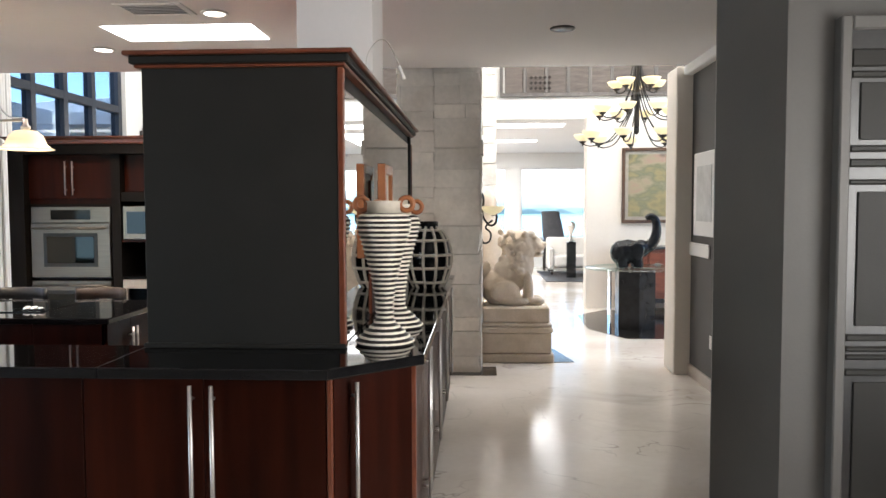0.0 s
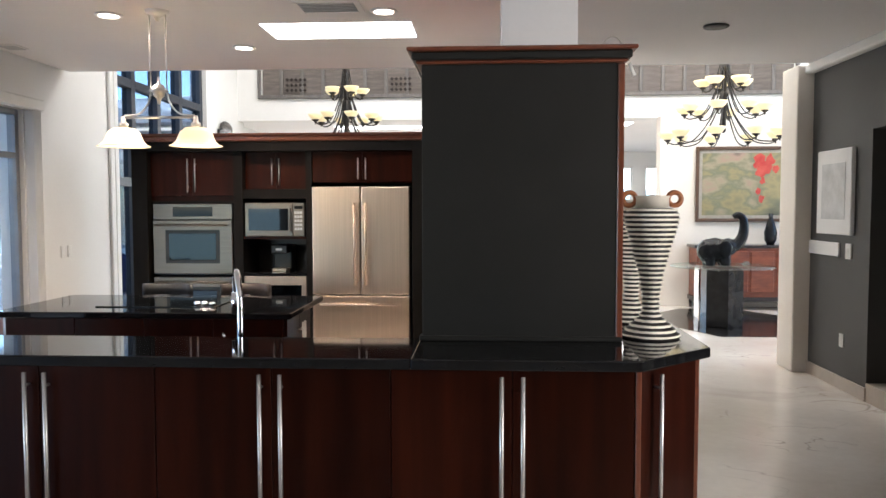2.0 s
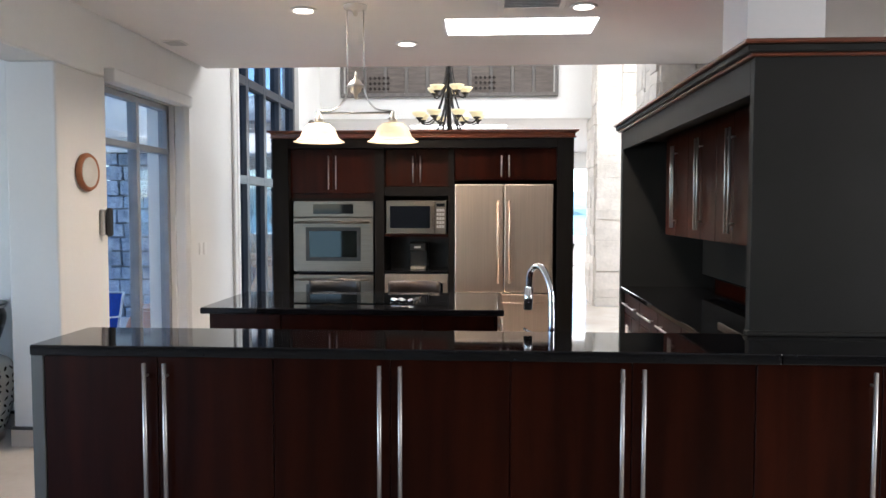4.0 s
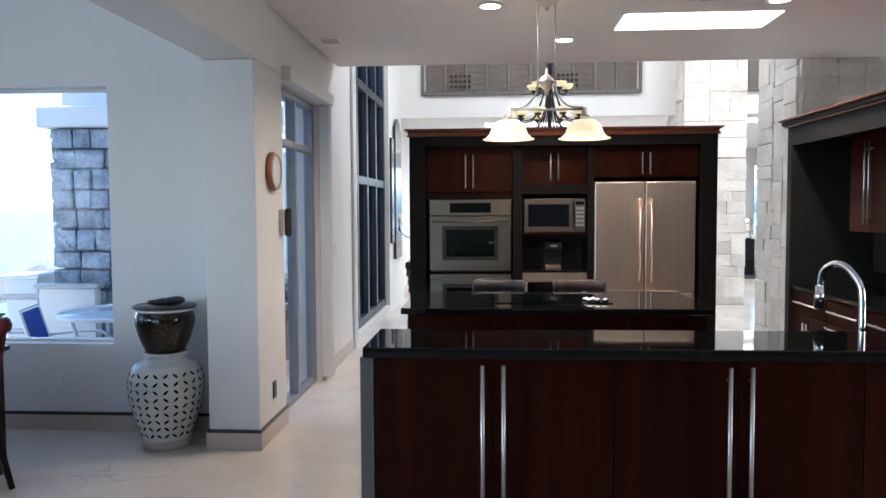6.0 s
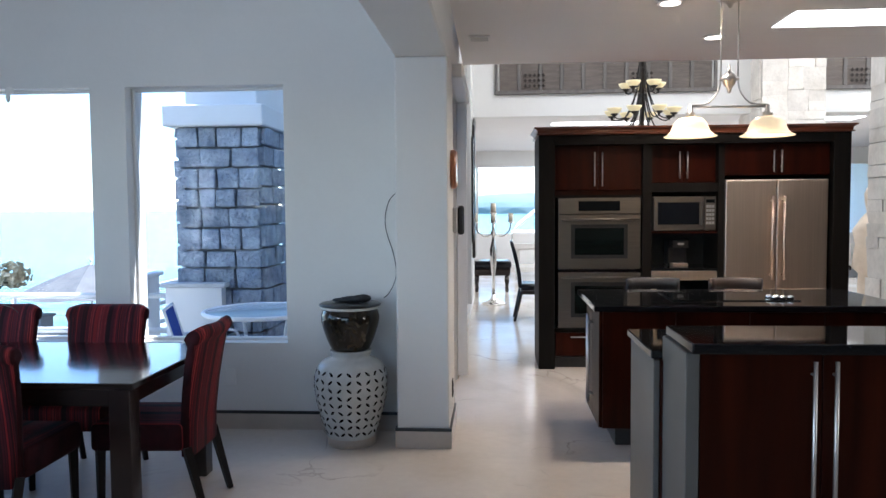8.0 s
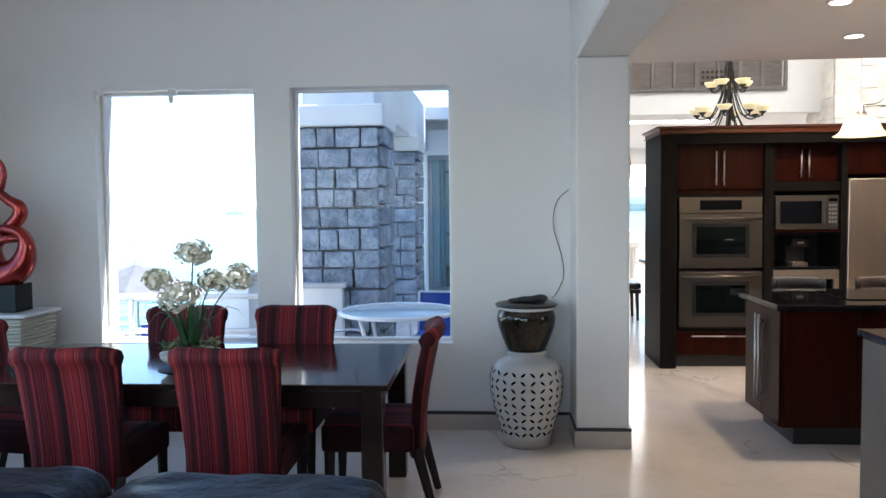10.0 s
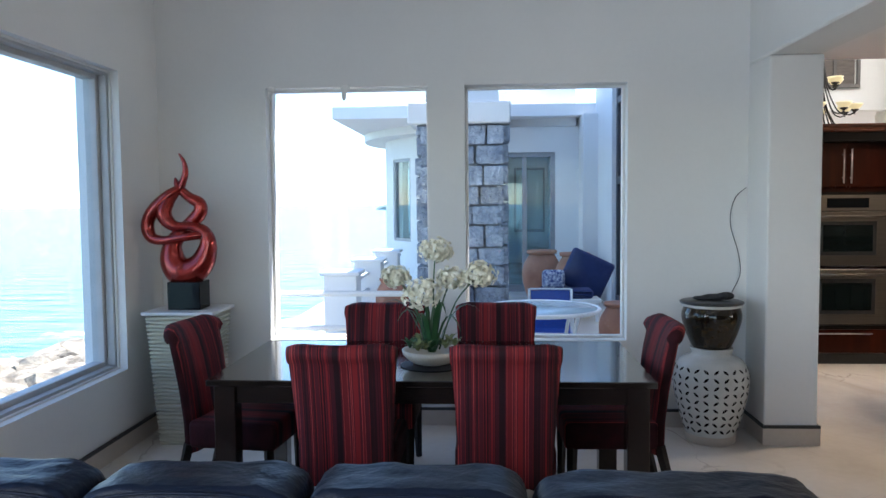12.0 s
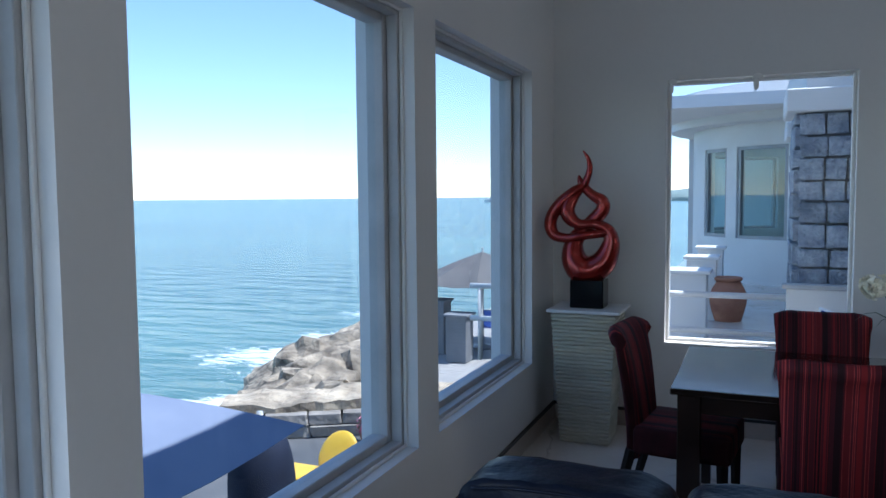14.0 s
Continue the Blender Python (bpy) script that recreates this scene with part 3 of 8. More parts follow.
n2 = Vector((q.y - p.y, p.x - q.x)).normalized()
door = part("door", prism([p, q, q - n2 * 0.02, p - n2 * 0.02], 0.105, BAR_TOP - 0.046, bevel=0.002), M["cherry"], corner)
hp = p + (q - p) * 0.22
handle(hp.x, hp.y, 0.30, 0.955, door, (n2.x, n2.y))
part("corner_post", box(3.667, 3.687, BAR_FACE - 0.004, BAR_FACE + 0.02, 0.0, BAR_TOP - 0.042, 0.004), M["cherry_trim"], corner)
part("edge_post", box(3.94, 3.96, -4.075, -4.05, 0.0, BAR_TOP - 0.042, 0.004), M["cherry_trim"], corner)
for k in range(4):
    a, b = -4.04 + k * 0.84, -4.04 + (k + 1) * 0.84
    cab = thing("side_cabinet", (3.85, (a + b) / 2, 0), "cherry side cabinet with two flush doors facing the passage", "cabinet", "side cabinets")
    part("body", box(3.60, 3.935, a, b, 0.10, BAR_TOP - 0.041), M["cherry"], cab)
    part("plinth", box(3.62, 3.88, a, b, 0.0, 0.10), M["black_plastic"], cab)
    mid = (a + b) / 2
    for s, e, h in ((a + 0.002, mid - 0.0015, mid - 0.04), (mid + 0.0015, b - 0.002, mid + 0.04)):
        door = part("door", box(3.935, 3.955, s, e, 0.105, BAR_TOP - 0.046, 0.002), M["cherry"], cab)
        handle(3.955, h, 0.30, 0.955, door, (1, 0))
bar_top = thing("bar_worktop", (2.0, -4.15, BAR_TOP - 0.04), "polished black granite bar top with a canted corner", "worktop")
part("slab", prism([(0.12, -4.365), (2.862, -4.373), (2.862, -3.935), (0.12, -3.935)], BAR_TOP - 0.04, BAR_TOP, bevel=0.005), M["granite"], bar_top)
part("slab", prism([(2.863, -4.373), (3.68, -4.375), (3.995, -4.095), (3.995, -0.68), (3.6, -0.68), (3.6, -3.6), (2.9, -3.6), (2.863, -3.6)], BAR_TOP - 0.04, BAR_TOP, bevel=0.005), M["granite"], bar_top)
# lower sink counter behind the bar
M["end_grey"] = surface("satin_grey_panel", (0.075, 0.072, 0.068), (0.10, 0.096, 0.09), 3, rough=0.4, fine=0.05)
sink = thing("sink_cabinet", (1.5, -3.65, 0), "dark kitchen sink cabinet run with a grey end panel", "cabinet")
part("body", box(0.10, 2.86, -3.955, -3.42, 0.0, 0.875), M["cherry"], sink)
part("end_panel", box(0.072, 0.098, -3.93, -3.40, 0.0, 0.872, 0.003), M["end_grey"], sink, "grey end panel")
solid("bar_end_panel", box(0.105, 0.1535, -4.334, -3.94, 0.0, BAR_TOP - 0.042, 0.003), M["end_grey"], "satin grey end panel closing the bar", "panel")
solid("sink_worktop", box(0.06, 2.86, -3.93, -3.36, 0.877, 0.912, 0.005), M["granite"], "polished black granite sink counter", "worktop")


def crown(x0, x1, y0, y1, z0, z1, out, mat, parent, name="crown"):
    """A stepped moulding: wide at the top and bottom, hollow between."""
    h = z1 - z0
    bm = bmesh.new()
    outline = [(out * 0.45, 0), (out * 0.55, 0.14), (out * 0.2, 0.2), (out * 0.25, 0.55), (out * 0.7, 0.78), (out, 0.82), (out, 1.0)]
    rings = [[bm.verts.new(c) for c in ((x0 - o, y0 - o, z0 + h * f), (x1 + o, y0 - o, z0 + h * f), (x1 + o, y1 + o, z0 + h * f), (x0 - o, y1 + o, z0 + h * f))] for o, f in outline]
    for lo, hi in zip(rings, rings[1:]):
        for k in range(4):
            bm.faces.new((lo[k], lo[(k + 1) % 4], hi[(k + 1) % 4], hi[k]))
    bm.faces.new(list(reversed(rings[0])))
    bm.faces.new(rings[-1])
    return part(name, bm, mat, parent)


# hutch: charcoal end panel, mirror towards the passage, recess with wall cupboards towards the kitchen
TX0, TX1, TY0, TY1 = 2.875, 3.665, -3.985, -0.97
hutch = thing("hutch", (3.27, -2.5, BAR_TOP), "charcoal kitchen hutch with cherry crown and mirrored back on the worktop", "hutch")
part("end_panel", box(TX0, TX1 - 0.014, TY0, TY0 + 0.05, BAR_TOP, 2.128, 0.003), M["charcoal"], hutch, "plain charcoal end panel")
part("corner_trim", box(TX1 - 0.014, TX1 + 0.012, TY0 - 0.006, TY0 + 0.03, BAR_TOP, 2.125, 0.005), M["cherry_trim"], hutch)
part("far_panel", box(TX0, TX1, TY1 - 0.08, TY1, 0.0, 2.125, 0.003), M["charcoal"], hutch)
part("back_panel", box(3.50, 3.645, TY0 + 0.05, TY1 - 0.08, BAR_TOP, 2.125), M["charcoal"], hutch)
part("fascia", box(TX0, TX0 + 0.03, TY0 + 0.05, TY1 - 0.08, 1.985, 2.125), M["charcoal"], hutch)
part("top_panel", box(TX0 + 0.03, 3.50, TY0 + 0.05, TY1 - 0.08, 2.045, 2.075), M["charcoal"], hutch)
part("plinth", box(TX0 - 0.012, TX1 + 0.012, TY0 - 0.012, TY0 + 0.04, BAR_TOP, BAR_TOP + 0.02, 0.004), M["charcoal"], hutch)
for name, z0, z1, out, mat in (("crown_bead", 2.126, 2.14, 0.022, "cherry_trim"), ("crown_cove", 2.14, 2.171, 0.036, "charcoal"), ("crown_top", 2.171, 2.188, 0.055, "cherry_trim")):
    part(name, box(TX0 - out, TX1 + out, TY0 - out, TY1 + out, z0, z1, 0.005), M[mat], hutch)
m, nodes, links, shader = material("mirror_glass")
shader.inputs["Metallic"].default_value, shader.inputs["Roughness"].default_value = 1.0, 0.01
shader.inputs["Base Color"].default_value = (0.86, 0.87, 0.87, 1)
M["mirror"] = m
part("mirror", box(3.646, 3.656, TY0 + 0.05, TY1 - 0.02, BAR_TOP + 0.004, 2.06), M["mirror"], hutch)
part("mirror_trim", box(3.646, 3.672, TY1 - 0.02, TY1 + 0.004, BAR_TOP + 0.002, 2.07, 0.004), M["cherry_trim"], hutch)
for k in range(4):
    a, b = -3.93 + k * 0.6, -3.93 + (k + 1) * 0.6
    cab = thing("wall_cupboard", (3.3, (a + b) / 2, 1.36), "cherry wall cupboard with two doors in the hutch recess", "cabinet", "wall cupboards")
    part("body", box(3.12, 3.498, a, b, 1.345, 2.04), M["cherry"], cab)
    mid = (a + b) / 2
    for s, e, h in ((a + 0.002, mid - 0.0015, mid - 0.03), (mid + 0.0015, b - 0.002, mid + 0.03)):
        door = part("door", box(3.10, 3.12, s, e, 1.345, 2.035, 0.002), M["cherry"], cab)
        handle(3.10, h, 1.40, 1.95, door, (-1, 0), 0.007)
for k in range(4):
    a, b = -3.40 + k * 0.58, -3.40 + (k + 1) * 0.58
    cab = thing("drawer_cabinet", (3.2, (a + b) / 2, 0), "cherry base cabinet with a top drawer and two doors", "cabinet", "drawer cabinets")
    part("body", box(2.92, 3.59, a, b, 0.0, 0.885), M["cherry"], cab)
    d = part("drawer", box(2.90, 2.92, a + 0.003, b - 0.003, 0.72, 0.87, 0.002), M["cherry"], cab)
    bm = rod((2.868, a + 0.08, 0.80), (2.868, b - 0.08, 0.80), 0.007)
    for y in (a + 0.13, b - 0.13):
        rod((2.90, y, 0.80), (2.868, y, 0.80), 0.005, bm, 8)
    part("handle", bm, M["nickel"], d, "satin nickel bar handle", True)
    mid = (a + b) / 2
    for s, e, h in ((a + 0.003, mid - 0.0015, mid - 0.03), (mid + 0.0015, b - 0.003, mid + 0.03)):
        door = part("door", box(2.90, 2.92, s, e, 0.1, 0.71, 0.002), M["cherry"], cab)
        handle(2.90, h, 0.42, 0.66, door, (-1, 0), 0.006)
solid("hutch_worktop", box(2.87, 3.499, -3.59, TY1 - 0.081, 0.887, 0.92, 0.005), M["granite"], "polished black granite counter in the hutch recess", "worktop")

# island
IX0, IX1, IY0, IY1 = 0.02, 1.93, -2.42, -1.47
island = thing("kitchen_island", ((IX0 + IX1) / 2, (IY0 + IY1) / 2, 0), "dark cherry kitchen island with overhanging top", "island")
part("body", box(IX0 + 0.06, IX1 - 0.06, IY0 + 0.06, IY1 - 0.25, 0.12, 0.862), M["cherry"], island)
part("plinth", box(IX0 + 0.15, IX1 - 0.14, IY0 + 0.11, IY1 - 0.3, 0.0, 0.12), M["black_plastic"], island)
for k in range(4):
    w = (IX1 - IX0 - 0.12) / 4
    a = IX0 + 0.06 + k * w
    part("door", box(a + 0.002, a + w - 0.002, IY0 + 0.04, IY0 + 0.06, 0.125, 0.86, 0.002), M["cherry"], island)
for x, o in ((IX0 + 0.06, -1), (IX1 - 0.06, 1)):
    y0, y1 = IY0 + 0.06, IY1 - 0.25
    mid = (y0 + y1) / 2
    for s, e, h in ((y0 + 0.002, mid - 0.001, mid - 0.03), (mid + 0.001, y1 - 0.002, mid + 0.03)):
        d = part("door", box(min(x, x + o * 0.02), max(x, x + o * 0.02), s, e, 0.125, 0.86, 0.002), M["cherry"], island)
        handle(x + o * 0.02, h, 0.22, 0.80, d, (o, 0), 0.008)
solid("island_worktop", box(IX0, IX1, IY0, IY1, 0.866, 0.905, 0.006), M["granite"], "polished black granite island top", "worktop")

# tall appliance unit
def appliance_unit():
    x0, x1 = -0.18, 2.61
    F = 0.02
    u = thing("appliance_unit", ((x0 + x1) / 2, 0.3, 0), "charcoal tall unit with cherry doors housing the appliances", "cabinet")
    part("side_panel", box(x0, x0 + 0.15, -0.05, 0.66, 0, 2.174, 0.003), M["unit_black"], u)
    part("side_panel", box(x1 - 0.15, x1, -0.05, 0.66, 0, 2.174, 0.003), M["unit_black"], u)
    part("fascia", box(x0 + 0.15, x1 - 0.15, -0.05, 0.62, 2.085, 2.174), M["unit_black"], u)
    part("back_panel", box(x0 + 0.15, x1 - 0.15, 0.60, 0.66, 0, 2.085), M["unit_black"], u)
    part("plinth", box(x0 + 0.15, x1 - 0.15, 0.06, 0.1, 0, 0.10), M["black_plastic"], u)
    crown(x0, x1, -0.05, 0.62, 2.175, 2.245, 0.04, M["cherry_trim"], u)
    part("divider", box(0.775, 0.86, 0.0, 0.6, 0.10, 2.085), M["unit_black"], u)
    part("divider", box(1.46, 1.515, 0.0, 0.6, 0.10, 2.085), M["unit_black"], u)
    part("shelf", box(0.86, 1.46, 0.02, 0.6, 1.645, 1.73), M["unit_black"], u)
    part("shelf", box(0.86, 1.46, 0.02, 0.6, 1.265, 1.285), M["cherry"], u)
    part("shelf", box(0.86, 1.46, 0.0, 0.6, 0.92, 0.945), M["granite"], u, "black granite niche shelf")
    part("niche_back", box(0.86, 1.46, 0.5, 0.52, 0.945, 1.265), M["black_plastic"], u)
    part("body", box(-0.03, 0.775, 0.05, 0.6, 1.625, 2.085), M["cherry"], u)
    part("body", box(0.86, 1.46, 0.11, 0.6, 1.73, 2.085), M["cherry"], u)
    part("body", box(1.515, 2.46, 0.05, 0.6, 1.79, 2.085), M["cherry"], u)
    part("drawer", box(-0.02, 0.765, 0.01, 0.04, 0.115, 0.335, 0.002), M["cherry"], u)
    part("rail", box(-0.03, 0.775, 0.02, 0.06, 0.335, 0.37), M["unit_black"], u)
    part("rail", box(-0.03, 0.775, 0.02, 0.06, 1.602, 1.625), M["unit_black"], u)
    bm = rod((0.12, -0.02, 0.30), (0.62, -0.02, 0.30), 0.007)
    part("handle", bm, M["nickel"], u, "satin nickel bar handle", True)
    for a, b, y, z0, z1 in ((-0.03, 0.775, 0.03, 1.67, 2.08), (0.86, 1.46, 0.09, 1.735, 2.08), (1.515, 2.46, 0.03, 1.80, 2.08)):
        mid = (a + b) / 2
        for s, e, h in ((a + 0.002, mid - 0.001, mid - 0.035), (mid + 0.001, b - 0.002, mid + 0.035)):
            d = part("door", box(s, e, y, y + 0.02, z0, z1, 0.002), M["cherry"], u)
            handle(h, y, z0 + 0.02 if z0 > 1.78 else z0 + 0.035, z1 - 0.06, d, (0, -1), 0.007)


appliance_unit()


def oven(z0, z1, panel):
    x0, x1 = 0.0, 0.76
    o = thing("wall_oven", (0.38, 0.0, z0), "stainless steel built-in oven with a black glass window", "oven", "wall ovens")
    door_top = z1 - (0.155 if panel else 0.0)
    part("body", box(x0 + 0.01, x1 - 0.01, 0.02, 0.55, z0, z1), M["black_plastic"], o)
    if panel:
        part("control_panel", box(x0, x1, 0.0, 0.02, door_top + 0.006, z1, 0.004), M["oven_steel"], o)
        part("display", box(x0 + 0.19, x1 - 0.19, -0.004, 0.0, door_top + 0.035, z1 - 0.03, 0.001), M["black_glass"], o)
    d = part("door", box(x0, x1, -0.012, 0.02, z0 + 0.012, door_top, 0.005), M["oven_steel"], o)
    part("window", box(x0 + 0.12, x1 - 0.12, -0.016, -0.011, z0 + 0.11, door_top - 0.09, 0.002), M["black_plastic"], d, "black glass oven window")
    part("pane", box(x0 + 0.155, x1 - 0.155, -0.019, -0.0165, z0 + 0.145, door_top - 0.125, 0.001), M["oven_glass"], d, "dark glass pane")
    bm = rod((x0 + 0.03, -0.055, door_top - 0.045), (x1 - 0.03, -0.055, door_top - 0.045), 0.011)
    for x in (x0 + 0.07, x1 - 0.07):
        rod((x, -0.012, door_top - 0.045), (x, -0.055, door_top - 0.045), 0.008, bm, 8)
    part("handle", bm, M["oven_steel"], d, "", True)


oven(0.925, 1.597, True)
oven(0.375, 0.905, False)


def microwave():
    o = thing("microwave", (1.16, 0.0, 1.287), "stainless steel microwave oven on a shelf", "microwave")
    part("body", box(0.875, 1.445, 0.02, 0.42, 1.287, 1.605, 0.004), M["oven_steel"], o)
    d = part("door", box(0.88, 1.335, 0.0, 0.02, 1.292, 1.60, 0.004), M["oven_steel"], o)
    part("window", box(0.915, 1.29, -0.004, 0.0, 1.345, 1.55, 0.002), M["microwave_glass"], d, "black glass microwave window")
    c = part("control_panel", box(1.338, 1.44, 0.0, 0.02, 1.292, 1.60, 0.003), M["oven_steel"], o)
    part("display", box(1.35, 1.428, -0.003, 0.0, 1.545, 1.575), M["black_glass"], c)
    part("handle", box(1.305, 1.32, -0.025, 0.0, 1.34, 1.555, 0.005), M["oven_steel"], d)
    for r in range(5):
        for k in range(3):
            part("button", box(1.352 + k * 0.026, 1.372 + k * 0.026, -0.003, 0.0, 1.50 - r * 0.038, 1.524 - r * 0.038), M["nickel"], c)


microwave()


def fridge():
    x0, x1 = 1.52, 2.432
    f = thing("refrigerator", ((x0 + x1) / 2, 0.3, 0), "stainless steel french-door refrigerator with a bottom freezer", "refrigerator")
    part("body", box(x0 + 0.01, x1 - 0.01, 0.06, 0.58, 0.03, 1.745), M["black_plastic"], f)
    mid = (x0 + x1) / 2
    for a, b, h in ((x0, mid - 0.003, mid - 0.052), (mid + 0.003, x1, mid + 0.052)):
        d = part("door", box(a, b, -0.02, 0.06, 0.745, 1.755, 0.012, segments=3), M["steel"], f)
        bm = rod((h, -0.075, 0.84), (h, -0.075, 1.60), 0.012)
        for z in (0.88, 1.56):
            rod((h, -0.02, z), (h, -0.075, z), 0.009, bm, 8)
        part("handle", bm, M["steel"], d, "", True)
    d = part("freezer_drawer", box(x0, x1, -0.02, 0.06, 0.10, 0.735, 0.012, segments=3), M["steel"], f)
    bm = rod((x0 + 0.08, -0.075, 0.66), (x1 - 0.08, -0.075, 0.66), 0.012)
    for x in (x0 + 0.13, x1 - 0.13):
        rod((x, -0.02, 0.66), (x, -0.075, 0.66), 0.009, bm, 8)
    part("handle", bm, M["steel"], d, "", True)
    part("grille", box(x0, x1, 0.0, 0.06, 0.03, 0.095), M["black_plastic"], f)


fridge()

# fixtures of the kitchen ceiling
skylight = thing("skylight", (2.06, -1.35, KITCHEN_CEIL), "bright flush rectangular ceiling skylight panel", "skylight")
part("diffuser", box(1.52, 2.60, -1.60, -1.13, KITCHEN_CEIL - 0.006, KITCHEN_CEIL - 0.001), glowing("skylight_diffuser", (1.0, 0.97, 0.92), 1.5), skylight)


def downlight(x, y, lit=True):
    d = thing("downlight", (x, y, KITCHEN_CEIL), "round recessed ceiling downlight with a white trim", "downlight", "ceiling downlights")
    part("trim", lathe([(0.066, -0.002), (0.088, -0.002), (0.092, -0.008), (0.086, -0.014), (0.066, -0.012)], (x, y, KITCHEN_CEIL), 28), M["white_paint"] if lit else M["iron"], d, smooth=True)
    part("lens", lathe([(0.0005, -0.020), (0.04, -0.019), (0.066, -0.014), (0.066, -0.002), (0.0005, -0.002)], (x, y, KITCHEN_CEIL), 24), M["lamp_glow"] if lit else M["black_plastic"], d)


for x, y, lit in ((2.455, -1.925, True), (1.164, -0.844, True), (0.578, -1.931, True), (4.8, -1.346, False)):
    downlight(x, y, lit)


# pendant over the island
def pendant():
    x, y = 0.945, -2.0
    p = thing("pendant_lamp", (x, y, KITCHEN_CEIL), "two-light nickel pendant with alabaster bell shades over the island", "pendant lamp")
    part("canopy", lathe([(0.0005, -0.07), (0.012, -0.065), (0.02, -0.045), (0.035, -0.03), (0.075, -0.022), (0.08, -0.004), (0.08, -0.001)], (x, y, KITCHEN_CEIL), 24), M["nickel"], p, smooth=True)
    for dx in (-0.055, 0.055):
        part("rod", rod((x + dx, y, 2.34), (x + dx, y, 2.85), 0.005, sides=8), M["nickel"], p, smooth=True)
    part("finial", lathe([(0.0005, -0.09), (0.012, -0.08), (0.016, -0.05), (0.035, -0.035), (0.04, -0.01), (0.065, 0.0), (0.045, 0.02), (0.03, 0.04), (0.012, 0.05), (0.008, 0.09), (0.0005, 0.10)], (x, y, 2.34), 20), M["nickel"], p, smooth=True)
    part("bar", rod((x - 0.25, y, 2.165), (x + 0.25, y, 2.165), 0.008, sides=10), M["nickel"], p, smooth=True)
    for s in (-1, 1):
        pts = spline([(x + s * 0.055, y, 2.335), (x + s * 0.075, y, 2.26), (x + s * 0.14, y, 2.19), (x + s * 0.24, y, 2.178)], 6)
        part("arm", tube(pts, 0.006, sides=8), M["nickel"], p, smooth=True)
        sx = x + s * 0.248
        part("holder", lathe([(0.012, 0.0), (0.03, 0.0), (0.032, 0.02), (0.018, 0.03), (0.014, 0.07)], (sx, y, 2.105), 16), M["nickel"], p, smooth=True)
        part("shade", lathe([(0.028, 0.125), (0.07, 0.118), (0.103, 0.09), (0.118, 0.055), (0.128, 0.03), (0.155, 0.006), (0.172, 0.0), (0.168, -0.004), (0.15, 0.002), (0.12, 0.028), (0.10, 0.075), (0.06, 0.11), (0.028, 0.117)], (sx, y, 1.975), 32), M["shade_glow"], p, "lit alabaster bell shade", True)


pendant()


def faucet():
    x, y = 2.095, -3.895
    f = thing("kitchen_tap", (x, y, 0.912), "tall chrome gooseneck kitchen tap with pull-down spray", "tap")
    part("base", lathe([(0.032, 0), (0.032, 0.012), (0.024, 0.03), (0.02, 0.08)], (x, y, 0.912), 20), M["chrome"], f, smooth=True)
    pts = spline([(x, y, 0.98), (x, y, 1.10), (x - 0.005, y + 0.01, 1.20), (x - 0.03, y + 0.06, 1.265), (x - 0.055, y + 0.125, 1.28), (x - 0.08, y + 0.185, 1.245), (x - 0.085, y + 0.20, 1.18)], 6)
    part("neck", tube(pts, 0.014, sides=12), M["chrome"], f, smooth=True)
    part("spray_head", rod((x - 0.085, y + 0.20, 1.18), (x - 0.088, y + 0.205, 1.08), 0.02), M["chrome"], f, "", True)
    part("lever", rod((x, y, 0.95), (x - 0.07, y - 0.01, 0.985), 0.008, sides=8), M["chrome"], f, "", True)
    s = thing("soap_dispenser", (x - 0.08, -3.86, 0.912), "small chrome soap dispenser by the tap", "soap dispenser")
    part("body", rod((x - 0.08, -3.86, 0.912), (x - 0.08, -3.86, 1.0), 0.014), M["chrome"], s, "", True)
    part("spout", rod((x - 0.08, -3.86, 1.0), (x - 0.11, -3.80, 1.01), 0.006, sides=8), M["chrome"], s, "", True)


faucet()

# cooktop and stools
ck = thing("cooktop", (0.95, -1.95, 0.905), "black glass cooktop set in the island top", "cooktop")
part("glass", box(0.56, 1.36, -2.18, -1.68, 0.906, 0.912, 0.002), M["black_glass"], ck)
for k in range(5):
    part("knob", lathe([(0.022, 0), (0.022, 0.012), (0.016, 0.02), (0.0005, 0.022)], (1.22 + 0.05 * (k % 3) - 0.02 * (k // 3), -2.10 + 0.05 * (k // 3), 0.9125), 14), M["chrome"], ck, "chrome cooktop knob", True)


